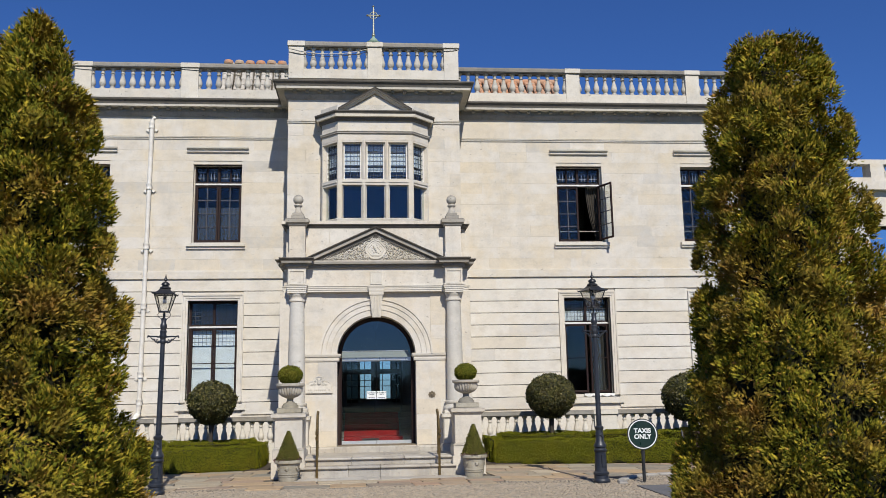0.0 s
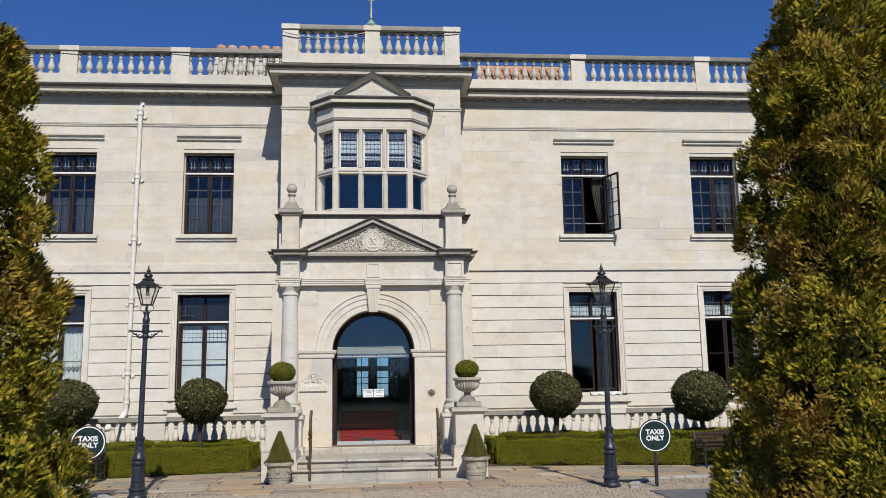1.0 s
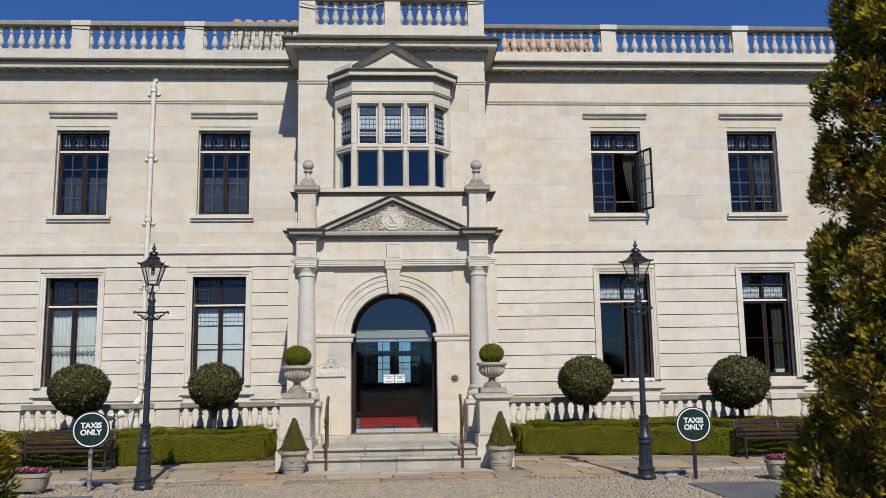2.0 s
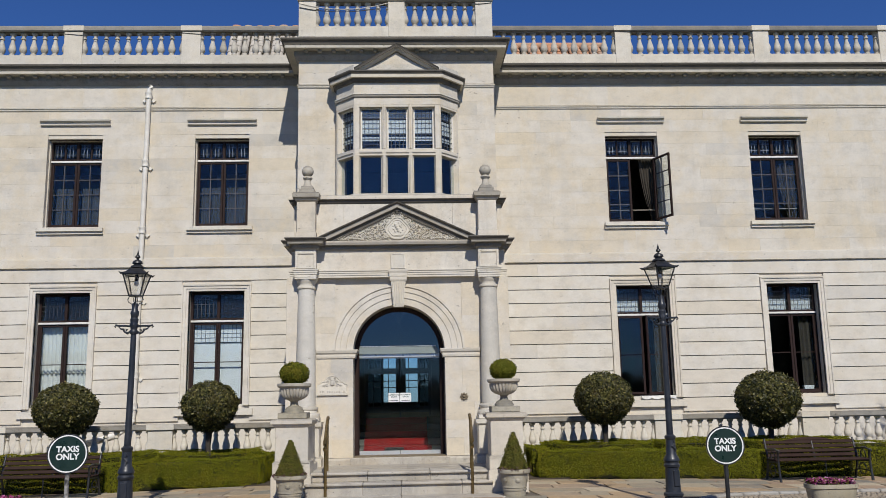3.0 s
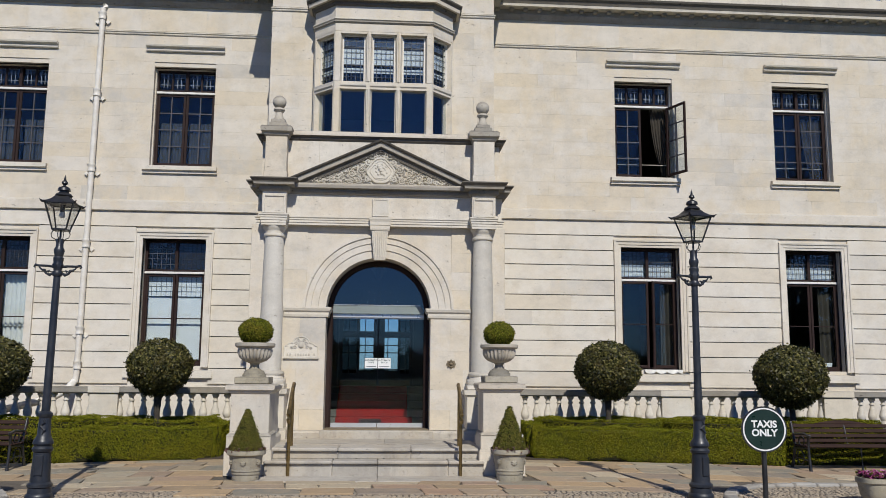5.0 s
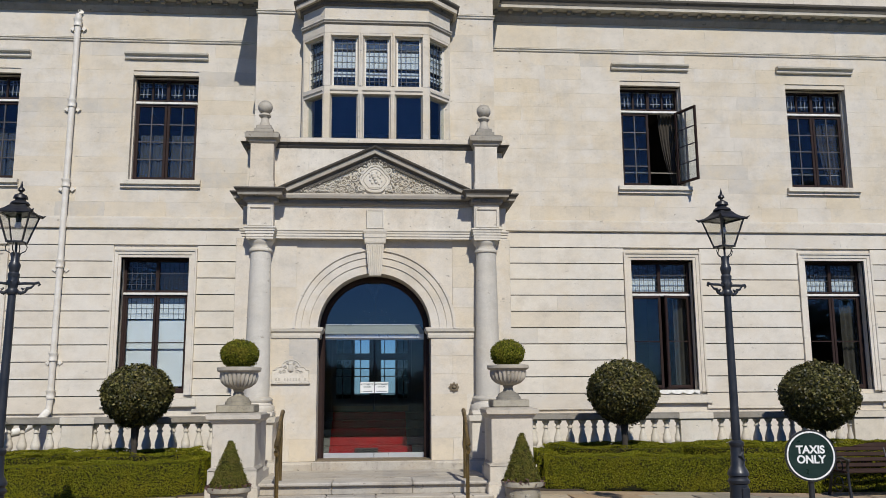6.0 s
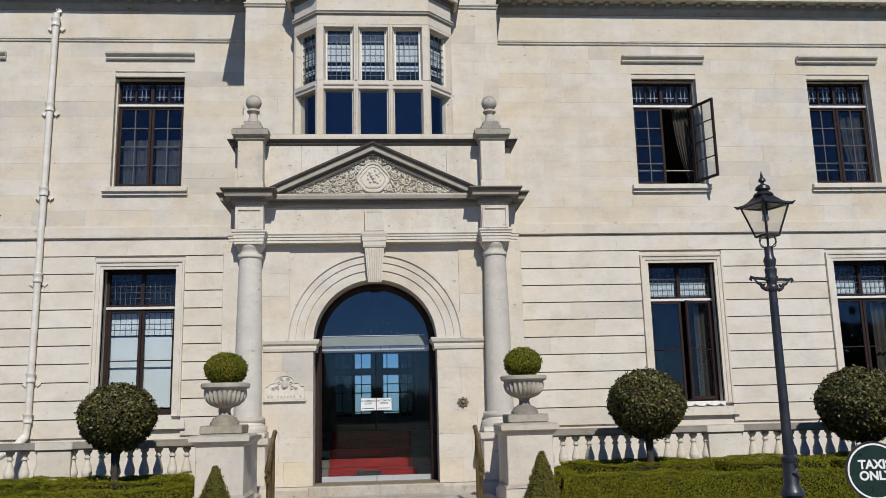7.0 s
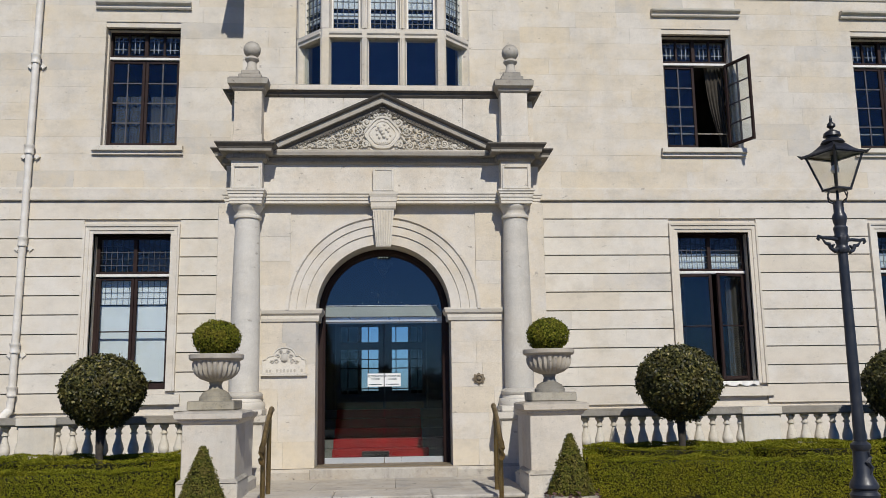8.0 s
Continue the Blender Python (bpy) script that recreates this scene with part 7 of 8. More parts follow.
# flower troughs
def trough(x, y, rz):
    t = thing("flower_trough", "grey stone trough planted with purple flowers", "planter", (x, y, 0), rz, "flower troughs")
    oval = lambda rx, ry: [(0.88 * rx * math.copysign(abs(math.cos(a)) ** 0.55, math.cos(a)), ry * math.copysign(abs(math.sin(a)) ** 0.7, math.sin(a))) for a in [-i * math.pi / 20 for i in range(40)]]
    g = Geo()
    lev = [(0.36, 0.17, 0.04), (0.40, 0.20, 0.10), (0.43, 0.225, 0.25), (0.455, 0.245, 0.27), (0.455, 0.245, 0.33), (0.42, 0.21, 0.33), (0.40, 0.20, 0.28)]
    v = [(px, py, z) for a, b, z in lev for px, py in oval(a, b)]
    f = [(40 * j + i, 40 * j + (i + 1) % 40, 40 * j + 40 + (i + 1) % 40, 40 * j + 40 + i) for j in range(6) for i in range(40)] + [tuple(range(40)), tuple(range(240, 280))]
    g.add(v, f)
    part("basin", g, LICHENED, t, smooth=35)
    for s in (-1, 1):
        part("foot", Geo().box(s * 0.22 - 0.06, s * 0.22 + 0.06, -0.12, 0.12, 0, 0.05, 0.01), LICHENED, t)
    part("soil", Geo().prism(oval(0.41, 0.205), 0.28, 0.31, place=lambda u, v2, w: (u, v2, w)), SOIL, t)
    t.matrix_basis = pose(x, y, 0, 0, 0, rz) @ Matrix.Diagonal((0.93, 0.93, 0.93, 1))
    r2 = np.random.default_rng(5)
    n = 900
    p = np.stack([r2.uniform(-0.335, 0.335, n), r2.uniform(-0.17, 0.17, n), 0.35 + r2.uniform(-0.02, 0.05, n)], 1)
    up = unit(np.stack([r2.normal(0, 0.5, n), r2.normal(-0.5, 0.5, n), np.ones(n)], 1))
    part("blossom", flat_leaves("blossom", *leaf_shell(r2, p, up, 0.036, 0.030, 0.3, 0.012), PETALS), None, t, "purple pansies")
    p2 = p[:600] - np.array([0, 0, 0.02]) + r2.normal(0, 0.02, (600, 3))
    part("foliage", flat_leaves("foliage", *leaf_shell(r2, p2, up[:600], 0.05, 0.024, 0.8, 0.012), BOXDARK), None, t)


trough(6.43, 15.32, 0)
trough(-5.74, 15.55, 0)

# ---- box hedges ----
def hedge(x0, x1, y0, y1, z1, seed, density=8200, label="low clipped green box hedge", turn=0.0):
    """A clipped row: near-black solid for the shade inside, many small leaves over gently uneven faces."""
    r2 = np.random.default_rng(seed)
    cx, cy = (x0 + x1) / 2, (y0 + y1) / 2
    hx, hy = (x1 - x0) / 2, (y1 - y0) / 2
    hd = thing("box_hedge", label, "hedge", (cx, cy, 0.0), turn, group="box hedges")
    faces = [((0, -1, 0), (2 * hx, z1)), ((0, 1, 0), (2 * hx, z1)), ((-1, 0, 0), (2 * hy, z1)), ((1, 0, 0), (2 * hy, z1)), ((0, 0, 1), (2 * hx, 2 * hy))]
    P, N = [], []
    for nrm, (a, b) in faces:
        n = int(a * b * density * (0.45 if nrm == (0, 1, 0) else 1.0))
        u, v = r2.uniform(-0.5, 0.5, n), r2.uniform(0, 1, n)
        if nrm[2]:
            q = np.stack([u * 2 * hx, (v - 0.5) * 2 * hy, np.full(n, z1)], 1)
        elif nrm[1]:
            q = np.stack([u * 2 * hx, np.full(n, nrm[1] * hy), v * z1], 1)
        else:
            q = np.stack([np.full(n, nrm[0] * hx), u * 2 * hy, v * z1], 1)
        wob = 0.020 * np.sin(q[:, 0] * 3.1 + q[:, 2] * 5 + seed) + 0.014 * np.sin(q[:, 0] * 8.3 + q[:, 1] * 6) + 0.012 * np.sin(q[:, 2] * 17 + q[:, 0] * 13)
        q = q + np.array(nrm) * wob[:, None]
        if not nrm[2]:
            q -= np.array(nrm) * (np.clip(0.10 - q[:, 2], 0, 1) * 0.6)[:, None]
        edge = np.clip(1 - (z1 - q[:, 2]) / 0.06, 0, 1) * (0 if nrm[2] else 0.035)
        q -= np.array(nrm) * edge[:, None]
        P.append(q)
        N.append(np.tile(np.array(nrm, float), (n, 1)))
    P, N = np.concatenate(P), np.concatenate(N)
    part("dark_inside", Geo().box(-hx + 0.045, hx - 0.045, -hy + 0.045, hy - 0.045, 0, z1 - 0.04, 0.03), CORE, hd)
    part("leaves", flat_leaves("leaves", *leaf_shell(r2, P, unit(N + r2.normal(0, 0.25, N.shape)), 0.022, 0.014, 0.8, 0.008), BOX), None, hd)
    return hd


def hedge_ring(cx, cy, rx, ry, width, z1, seed, turn, density=6500):
    """A clipped row that runs round an oval bed."""
    r2 = np.random.default_rng(seed)
    hd = thing("box_hedge", "oval ring of low clipped green box hedge", "hedge", (cx, cy, 0.0), turn, group="box hedges")
    run = math.pi * (rx + ry)

    def oval(a, grow):
        c, q = np.cos(a), np.sin(a)
        return np.stack([(rx + grow) * np.sign(c) * np.abs(c) ** 0.75, (ry + grow) * np.sign(q) * np.abs(q) ** 0.75], -1)

    P, N = [], []
    for side in (-1, 0, 1):
        n = int(run * (width if side == 0 else z1) * density)
        a = r2.uniform(0, 2 * math.pi, n)
        way = np.stack([np.cos(a), np.sin(a)], 1)
        if side == 0:
            xy, z, nor = oval(a, 0.0) + way * (r2.uniform(-0.5, 0.5, n) * width)[:, None], np.full(n, z1), np.tile([[0.0, 0.0, 1.0]], (n, 1))
        else:
            z = r2.uniform(0, 1, n) * z1
            xy = oval(a, 0.0) + way * (side * (width / 2 - 0.03 * np.clip(1 - (z1 - z) / 0.06, 0, 1)))[:, None]
            nor = np.concatenate([side * way, np.zeros((n, 1))], 1)
        q = np.concatenate([xy, z[:, None]], 1)
        wob = 0.016 * np.sin(q[:, 0] * 4.1 + q[:, 2] * 5 + seed) + 0.014 * np.sin(q[:, 0] * 9 + q[:, 1] * 8)
        P.append(q + nor * wob[:, None])
        N.append(nor)
    P, N = np.concatenate(P), np.concatenate(N)
    centre = [tuple(oval(np.array(i * math.pi / 18), 0.0)) for i in range(36)]
    h = width / 2 - 0.045
    part("dark_inside", Geo().sweep([(-h, 0.0), (h, 0.0), (h, z1 - 0.04), (-h, z1 - 0.04)], centre, True), CORE, hd)
    part("leaves", flat_leaves("leaves", *leaf_shell(r2, P, unit(N + r2.normal(0, 0.25, N.shape)), 0.023, 0.015, 0.8, 0.008), BOX), None, hd)
    return hd


hedge(2.80, 7.06, 19.58, 19.98, 0.565, 1, turn=-14)
hedge(7.02, 9.9, 19.16, 19.62, 0.53, 5, 6500, turn=-4)
hedge(2.74, 3.10, 20.35, 21.75, 0.60, 2, 5500)
hedge(3.1, 9.6, 21.46, 21.78, 0.64, 4, 6500)
hedge_ring(4.25, 20.98, 1.00, 0.54, 0.30, 0.665, 41, -11)
hedge_ring(6.24, 20.68, 0.68, 0.58, 0.42, 0.675, 42, -11)
hedge_ring(8.22, 20.60, 1.00, 0.62, 0.34, 0.675, 43, -6)
hedge(9.2, 13.2, 20.6, 21.1, 0.55, 3, 4500)
hedge(-5.56, -2.72, 19.66, 20.04, 0.55, 6, turn=16)
hedge(-8.6, -5.52, 19.25, 19.70, 0.52, 9, 5500, turn=4)
hedge(-3.08, -2.68, 20.25, 21.75, 0.58, 7, 5500)
hedge(-9.4, -3.0, 21.46, 21.78, 0.62, 8, 6000)
hedge_ring(-3.95, 20.98, 0.90, 0.52, 0.30, 0.63, 44, 13)
hedge_ring(-6.2, 20.72, 1.05, 0.60, 0.36, 0.635, 45, 10)

# ---- conifers ----
def conifer(name, x, y, height, seed, lean, prof):
    """A golden cypress: trunk, dark inside, and boughs of small flat sprays with gaps between."""
    r2 = np.random.default_rng(seed)
    t = thing("conifer", "tall golden-green conifer with dense lumpy foliage", "tree", (x, y, -0.03), group="golden conifers")
    part("trunk", Geo().tube([(0, 0, 0), (0.02, 0, 1.2), (lean * 0.4, 0, 2.6), (lean, 0, height - 0.3)], [0.13, 0.10, 0.06, 0.02], 10), BARK, t, smooth=50)
    hs, rs2 = zip(*prof)
    rad = lambda z: np.interp(z, hs, rs2)
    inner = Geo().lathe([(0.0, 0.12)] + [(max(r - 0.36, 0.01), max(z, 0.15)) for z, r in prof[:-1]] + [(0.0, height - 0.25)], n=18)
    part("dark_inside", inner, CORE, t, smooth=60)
    lz = r2.uniform(0.0, height, 90)
    la = r2.uniform(0, 2 * math.pi, 90)
    lk = r2.uniform(0.8, 1.25, 90)
    nb = 3000
    zb = r2.uniform(0.08, height - 0.05, nb * 3)
    keep = r2.uniform(0, max(rs2), nb * 3) < rad(zb) + 0.12
    zb = zb[keep][:nb]
    nb = len(zb)
    ab = r2.uniform(0, 2 * math.pi, nb)
    size = r2.uniform(0.04, 0.105, nb)
    R0 = rad(zb)
    gap = np.abs((ab[:, None] - la[None] + math.pi) % (2 * math.pi) - math.pi) * (R0[:, None] + 0.05)
    near = np.sort(np.sqrt(gap ** 2 + ((zb[:, None] - lz[None]) * 0.85 - 0.06) ** 2) * lk[None], 1)
    hollow = np.clip(1 - (near[:, 1] - near[:, 0]) / 0.22, 0, 1)         # 1 along the gaps between lumps
    rb = R0 * (1 + r2.normal(0, 0.015, nb)) - size * 1.05 - 0.022 - 0.20 * hollow ** 1.5 - 0.03 * near[:, 0]
    rb = np.maximum(np.where(r2.uniform(0, 1, nb) < 0.2, R0 - 0.27, rb), 0.0)
    TIP, ROOT, SIDE = [], [], []
    for i in range(nb):
        out = np.array([math.cos(ab[i]), math.sin(ab[i]), 0.3])
        out /= np.linalg.norm(out)
        o = np.array([rb[i] * math.cos(ab[i]) + lean * zb[i] / height, rb[i] * math.sin(ab[i]), min(zb[i], height - 0.10)])
        m = int(105 * (size[i] / 0.08) ** 1.6 * (1 - 0.45 * hollow[i]))
        way = unit((out * 0.75 + np.array([0, 0, 0.6]) + r2.normal(0, 0.55, 3))[None])[0]
        face = out + np.array([0, 0, 0.5]) + r2.normal(0, 0.3, 3)
        d = unit(unit(r2.normal(size=(m, 3))) + out * 0.6)
        root = o + d * size[i] * r2.uniform(0.4, 1.0, (m, 1)) * np.array([1.1, 1.1, 1.12])
        axis = unit(way * 0.9 + d * 0.45 + r2.normal(0, 0.34, (m, 3)))
        flat = unit(np.cross(axis, face + r2.normal(0, 0.25, (m, 3))))
        k = r2.uniform(0.65, 1.35, (m, 1))
        tips = []
        for ang, ln, up in ((0.0, 1.25, 0.6), (0.38, 0.9, 0.35), (-0.38, 0.9, 0.4), (0.7, 0.6, 0.0), (-0.7, 0.6, 0.05)):
            tips.append(root + axis * up * 0.023 * k + (axis * math.cos(ang) + flat * math.sin(ang)) * 0.020 * ln * k * r2.uniform(0.75, 1.2, (m, 1)))
        TIP.append(np.stack(tips, 1))
        ROOT.append(root)
        SIDE.append(flat * 0.0042 * k)
    me = sprays("crown", np.concatenate(ROOT), np.concatenate(SIDE), np.concatenate(TIP), THUJA)
    part("crown", me, None, t)
    return t


CONE_R = [(0.0, 1.0), (0.47, 1.1), (0.94, 1.03), (1.51, 0.88), (1.98, 0.785), (2.65, 0.72), (3.22, 0.675), (3.69, 0.61), (4.08, 0.51), (4.36, 0.40), (4.55, 0.17)]
CONE_L = [(0.0, 0.84), (0.58, 0.96), (1.01, 0.95), (1.53, 0.83), (1.96, 0.75), (2.56, 0.68), (3.08, 0.6), (3.51, 0.52), (3.85, 0.41), (4.11, 0.27), (4.31, 0.07)]
conifer("conifer", 3.075, 5.83, 4.55, 21, -0.03, CONE_R)
conifer("conifer", -2.38, 5.20, 4.31, 22, 0.05, CONE_L)

# a spiky palm beside the bench end, whose shade falls on the wall
palm = thing("cordyline_palm", "tall spiky green palm casting shade on the wall", "palm", (12.95, 16.6, 0.0))
part("trunk", Geo().tube([(0, 0, 0), (0.06, 0, 2.5), (0.05, 0.03, 5.0), (0.0, 0.05, 6.3)], [0.17, 0.13, 0.11, 0.09], 10), BARK, palm, smooth=50)
r2 = np.random.default_rng(3)
for cx, cz, n in ((0.0, 6.15, 70), (0.0, 6.45, 50), (0.75, 7.35, 80)):
    d = unit(np.stack([r2.normal(size=n), r2.normal(size=n), r2.uniform(0.0, 1.6, n)], 1))
    s2 = unit(np.cross(d, r2.normal(size=(n, 3))))
    part("frond_crown", flat_leaves("frond_crown", np.array([[cx, 0.0, cz]]) + d * 0.55, d * 0.55, s2 * 0.026, BOXDARK), None, palm)
part("branch", Geo().tube([(0.05, 0.03, 4.6), (0.4, 0.02, 5.6), (0.75, 0.0, 7.4)], [0.10, 0.09, 0.07], 10), BARK, palm, smooth=50)

# dark woods far behind, unseen and added only for the glass to mirror
r2 = np.random.default_rng(77)
n = 30000
tx = r2.uniform(-100, 100, 90)
th = np.where(tx > 16, r2.uniform(9.0, 15.0, 90), np.where(tx < -16, r2.uniform(5.0, 10.0, 90), r2.uniform(2.0, 5.0, 90)))
ti = r2.integers(0, 90, n)
p = np.stack([tx[ti] + r2.normal(0, 3.2, n), -80 + r2.normal(0, 2.5, n), th[ti] * r2.uniform(0, 1, n) ** 1.1], 1)
nn = unit(r2.normal(size=(n, 3)))
woods = part("woods", flat_leaves("woods", *leaf_shell(r2, p, nn, 1.2, 0.8, 0.5, 0.2), WOODS), None)
tagged(woods, "unseen dark belt of far trees, added for reflections", "woods", kind="stuff")

# ---- pieces: ashlar, courses, flags, setts ----
cube = Geo().box(-0.5, 0.5, 0, 1, -0.5, 0.5).mesh("stone_block")
cube.materials.append(LIMESTONE)


def split(rnd, a, b, lo, hi):
    """Cuts a stretch into lengths between lo and hi."""
    out, x = [], a
    while b - x > hi:
        w = rnd.uniform(lo, hi)
        if b - x - w < lo * 0.6:
            break
        out.append((x, x + w))
        x += w
    out.append((x, b))
    return out


def free(a, b, z0, z1, holes):
    """The stretches of a course that no opening cuts."""
    segs = [(a, b)]
    for h0, h1, hz0, hz1 in holes:
        if hz0 < z1 - 0.01 and hz1 > z0 + 0.01:
            segs = [s for p, q in segs for s in ((p, min(q, h0)), (max(p, h1), q)) if s[1] - s[0] > 0.02]
    return segs


def ashlar(parent, a, b, zs, y, holes, seed, lo=0.75, hi=1.75, gap=0.0016, thick=0.03):
    rnd = random.Random(seed)
    for z0, z1 in zip(zs[:-1], zs[1:]):
        for p, q in free(a, b, z0, z1, holes):
            for u, v in split(rnd, p, q, lo, hi):
                dy = rnd.uniform(-0.001, 0.001)
                part("stone_block", cube, None, parent, m=Matrix.LocRotScale(((u + v) / 2, y + dy, (z0 + z1) / 2), None, (v - u - gap, thick, z1 - z0 - gap)))


up_holes = [(a - 0.0, b + 0.0, UP_Z[0] - 0.02, UP_Z[1]) for a, b in UP_X]
zs_up = [5.21 + (9.05 - 5.21) * i / 12 for i in range(13)]
zs_frieze = [9.14, 9.73]
ashlar(wall_west, -10.6, BX0 + 0.02, zs_up, WALL, up_holes, 1)
ashlar(wall_west, -10.6, BX0 + 0.02, zs_frieze, WALL, [], 2, 1.4, 2.6)
ashlar(wall_east, BX1 - 0.02, EAST, zs_up, WALL, up_holes, 3)
ashlar(wall_east, BX1 - 0.02, EAST, zs_frieze, WALL, [], 4, 1.4, 2.6)
bay_hole = [(CX - 1.43, CX + 1.43, 5.0, 9.12)]
zs_blk = [5.85 + (9.05 - 5.85) * i / 9 for i in range(10)]
ashlar(wall_block, BX0, BX1, zs_blk, BLK, bay_hole, 5, 0.35, 0.8)
ashlar(wall_block, BX0, BX1, [9.14, 9.43, 9.73], BLK, [], 6, 0.5, 1.1)
ashlar(wall_porch, PX0 + 0.44, CX - DOOR_R, [0.48, 0.84, 1.20, 1.56, 1.90, 2.20, 2.50], PORT, [], 7, 0.3, 0.6)
ashlar(wall_porch, CX + DOOR_R, PX1 - 0.44, [0.48, 0.84, 1.20, 1.56, 1.90, 2.20, 2.50], PORT, [], 8, 0.3, 0.6)
ashlar(wall_porch, PX0 + 0.2, PX1 - 0.2, [2.68, 3.02, 3.36, 3.72, 4.19], PORT, [(CX - 1.33, CX + 1.33, 2.6, 4.0)], 9, 0.4, 0.9)

# rusticated courses of the lower storey, with V joints between
c, d, hgt = 0.016, 0.045, 0.342
prof = [(0.05, 0.001), (0.003, 0.001), (0.0, 0.004), (0.0, hgt - c - 0.008), (0.008, hgt - c), (0.05, hgt - c)]
course_mesh = Geo().prism(prof, -0.5, 0.5, place=lambda u, v, w: (w, u, v)).mesh("course_stone")
course_mesh.materials.append(RUSTIC)
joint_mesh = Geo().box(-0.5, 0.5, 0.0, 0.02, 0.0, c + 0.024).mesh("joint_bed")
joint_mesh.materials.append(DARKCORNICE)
lo_holes = [(a - 0.165, b + 0.165, LO_Z[0] - 0.2, LO_Z[1] + 0.16) for a, b in LO_X] + [(a, b, 0.32, 0.70) for a, b in CELLAR]
for parent, a, b, seed in ((wall_west, -10.6, BX0 + 0.05, 31), (wall_east, BX1 - 0.05, EAST, 32)):
    rnd = random.Random(seed)
    for i in range(11):
        z0 = 4.968 - hgt * (i + 1)
        for p, q in free(a, b, z0, z0 + hgt, lo_holes):
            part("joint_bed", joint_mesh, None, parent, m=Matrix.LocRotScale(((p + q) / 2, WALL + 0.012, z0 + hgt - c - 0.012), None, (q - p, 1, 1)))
            for u, v in split(rnd, p, q, 1.1, 2.3):
                part("course_stone", course_mesh, None, parent, m=Matrix.LocRotScale(((u + v) / 2, WALL - 0.022, z0), None, (v - u - 0.0012, 1, 1)))

# flags of the pavement
rnd = random.Random(9)


def bend(x):
    """The rows of flags sweep forward to both sides."""
    return -0.024 * x * x


def lay(x0, x1, y0, y1, inside):
    for u, v in split(rnd, x0, x1, 0.42, 1.05):
        x = (u + v) / 2
        y = (y0 + y1) / 2 + bend(x)
        if not inside(x, y, (v - u) / 2):
            continue
        lean = rnd.uniform(-0.05, 0.05)
        jit = lambda: rnd.uniform(-0.010, 0.010)
        o = [(u + 0.010 - lean + jit(), y0 + 0.014), (v - 0.010 - lean + jit(), y0 + 0.014), (v - 0.010 + lean + jit(), y1 - 0.014), (u + 0.010 + lean + jit(), y1 - 0.014)]
        o = [(a - x, b + bend(a) - y + jit() * 0.6) for a, b in o]
        top = 0.030 + rnd.uniform(-0.004, 0.004)
        vs = [(a, b, 0.0) for a, b in o] + [(a, b, top - 0.007) for a, b in o] + [(a * 0.975, b * 0.96, top + rnd.uniform(-0.002, 0.002)) for a, b in o]
        g = Geo().add(vs, [(0, 1, 5, 4), (1, 2, 6, 5), (2, 3, 7, 6), (3, 0, 4, 7), (4, 5, 9, 8), (5, 6, 10, 9), (6, 7, 11, 10), (7, 4, 8, 11), (8, 9, 10, 11), (3, 2, 1, 0)])
        part("flagstone", g, FLAG, paved, m=pose(x, y, -0.022))


def on_paving(x, y, h):
    if y < 16.2 or y > 20.0 or (y > 17.45 and abs(x - CX) - h < 1.75):
        return False
    return abs(x) + h < (9.3 if y > 17.17 else 4.6)


y = 16.07
while y < 21.6:
    step = rnd.uniform(0.38, 0.66)
    lay(-9.2, 9.2, y, y + step, on_paving)
    y += step
for p, q in ((-1.75, 0.05), (0.05, 1.80)):
    part("base_slab", Geo().box(CX + p + 0.003, CX + q - 0.003, STEP_Y - 0.56, STEP_Y + 0.05, -0.02, 0.014, 0.008), STEPSTONE, paved, "long pale slab at the foot of the steps")

# kerbs that curve round the paving
def kerb(pts, width, name="kerb"):
    k = structure(name, Geo().box(pts[0][0], pts[0][0] + 0.01, pts[0][1], pts[0][1] + 0.01, -0.04, -0.03), KERBSTONE, "rounded granite kerb")
    for (ax, ay), (bx, by) in zip(pts[:-1], pts[1:]):
        a, b = Vector((ax, ay)), Vector((bx, by))
        n = max(1, round((b - a).length / 0.34))
        for i in range(n):
            c = a + (b - a) * (i + 0.5) / n
            L = (b - a).length / n
            part("kerb_stone", Geo().box(-L / 2 + 0.006, L / 2 - 0.006, -width / 2, width / 2, -0.04, 0.03 + rnd.uniform(-0.006, 0.006), 0.022), KERBSTONE, k, m=pose(c.x, c.y, 0, 0, 0, math.degrees(math.atan2(b.y - a.y, b.x - a.x)) + rnd.uniform(-2, 2)))


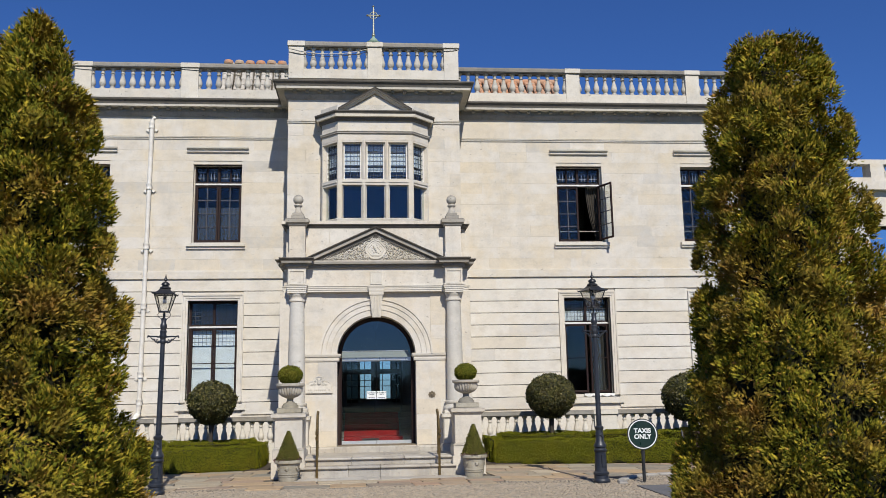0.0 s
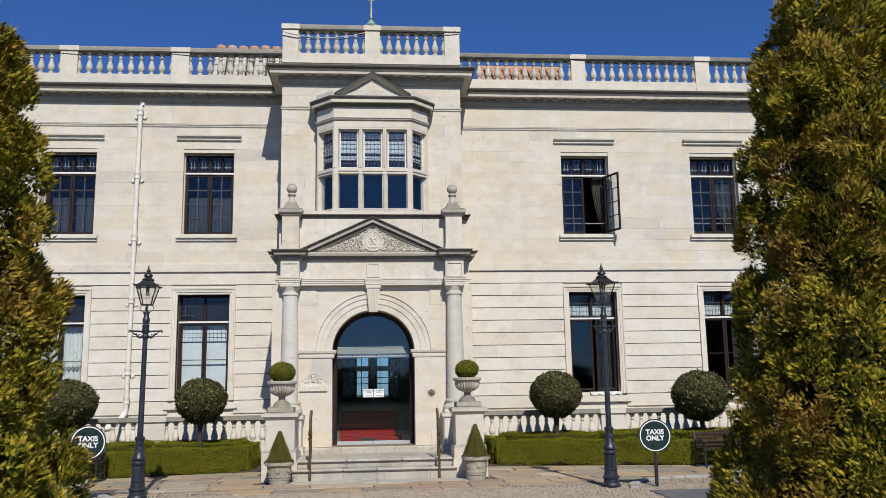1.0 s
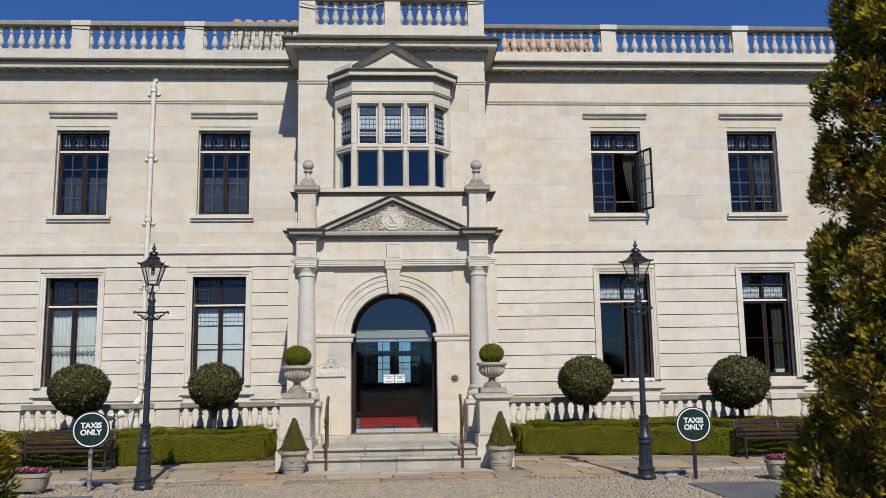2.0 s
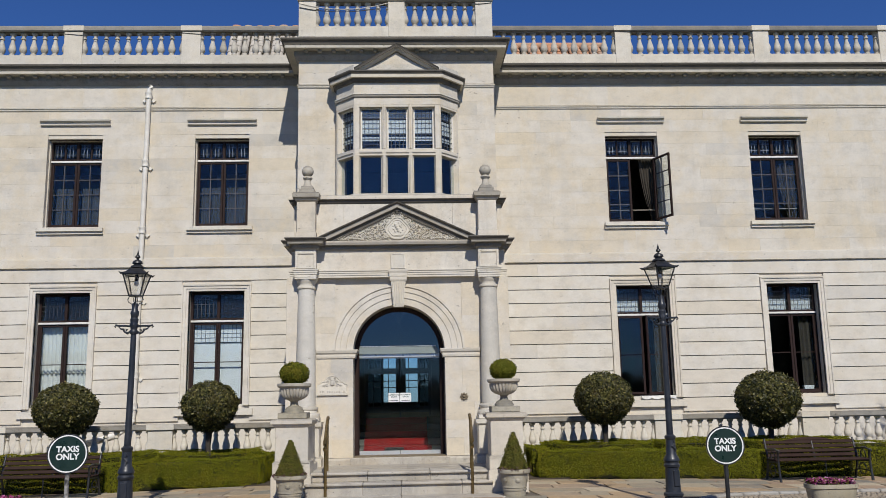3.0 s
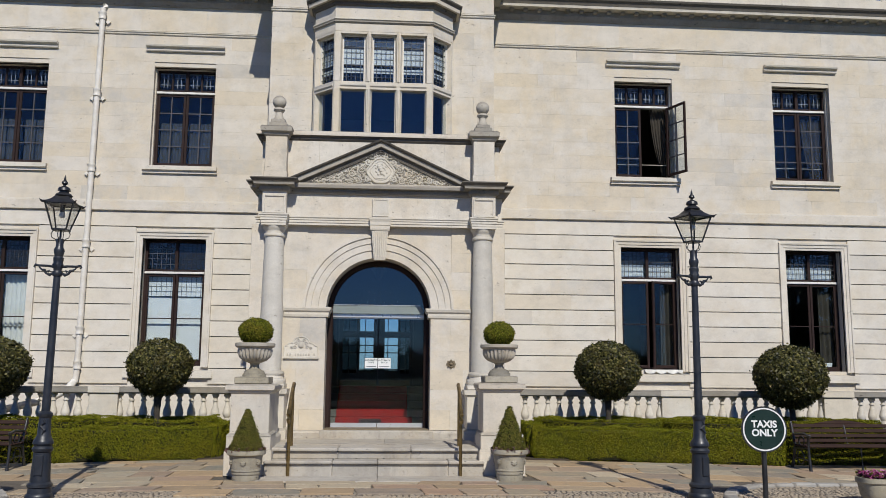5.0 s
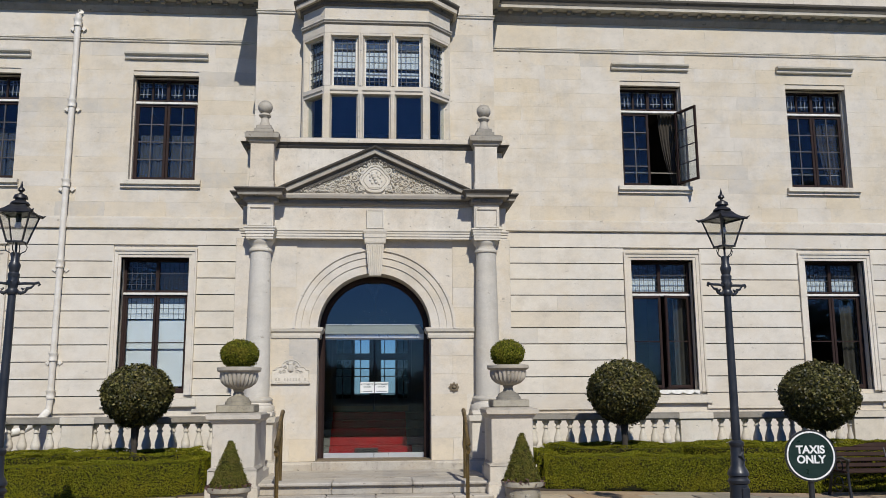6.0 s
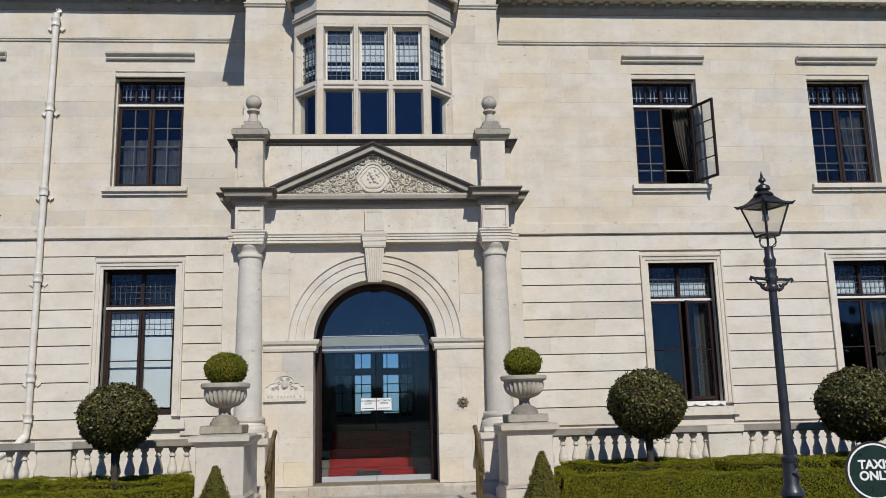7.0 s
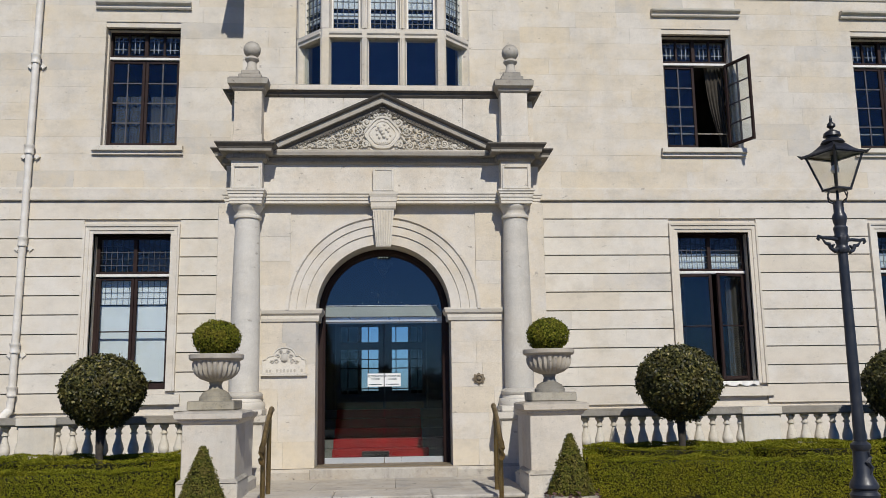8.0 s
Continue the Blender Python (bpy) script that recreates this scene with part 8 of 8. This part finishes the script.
kerb([(4.52, 15.36), (4.60, 15.8), (4.88, 16.36), (5.35, 16.74), (5.95, 16.87), (9.0, 16.87)], 0.17)
kerb([(-4.38, 15.36), (-4.45, 15.8), (-4.74, 16.36), (-5.25, 16.74), (-5.85, 16.87), (-8.8, 16.87)], 0.17)

# worn setts of the drive: too many and too small to count
V, F = [], []
rnd = random.Random(12)
y = 12.4
while y < 16.82:
    hgt2 = rnd.uniform(0.05, 0.075)
    x = -8.9
    while x < 8.9:
        w = rnd.uniform(0.05, 0.10)
        top = rnd.uniform(-0.012, -0.002)
        k = len(V)
        edge = np.interp(y, (15.36, 15.8, 16.36, 16.74), (4.52, 4.60, 4.88, 5.35)) + 0.06
        if y > 16.4 and abs(x) < edge:
            x += w
            continue
        x0, x1, y0, y1 = x + 0.004, x + w - 0.004, y + 0.004, y + hgt2 - 0.004
        e = 0.010
        V += [(x0, y0, -0.03), (x1, y0, -0.03), (x1, y1, -0.03), (x0, y1, -0.03)]
        V += [(px, py, top + rnd.uniform(-0.003, 0.003)) for px, py in ((x0 + e, y0 + e), (x1 - e, y0 + e), (x1 - e, y1 - e), (x0 + e, y1 - e))]
        F += [(k, k + 1, k + 5, k + 4), (k + 1, k + 2, k + 6, k + 5), (k + 2, k + 3, k + 7, k + 6), (k + 3, k, k + 4, k + 7), (k + 4, k + 5, k + 6, k + 7)]
        x += w
    y += hgt2
me = bpy.data.meshes.new("setts")
me.from_pydata(V, [], F)
sn = Nodes("worn_setts", 0.85, 0, 0.3)
c = sn.ramp(sn.island(), [(0.0, (0.23, 0.195, 0.15)), (0.4, (0.31, 0.26, 0.19)), (0.7, (0.37, 0.305, 0.22)), (1.0, (0.28, 0.25, 0.20))])
c = sn.mix(sn.ramp(sn.noise(1.2, sn.pos(), 5), [(0.4, 0.0), (0.7, 0.45)]), c, (0.28, 0.225, 0.16))
gr = sn.noise(110, sn.pos(), 3)
c = sn.mix(0.6, c, sn.ramp(gr, [(0.3, 0.75), (0.7, 1.2)]), "MULTIPLY")
sn.bump(gr, 0.5, 0.006)
me.materials.append(sn.done(c))
tagged(part("setts", me, None, drive), "small worn brown setts", kind="stuff")
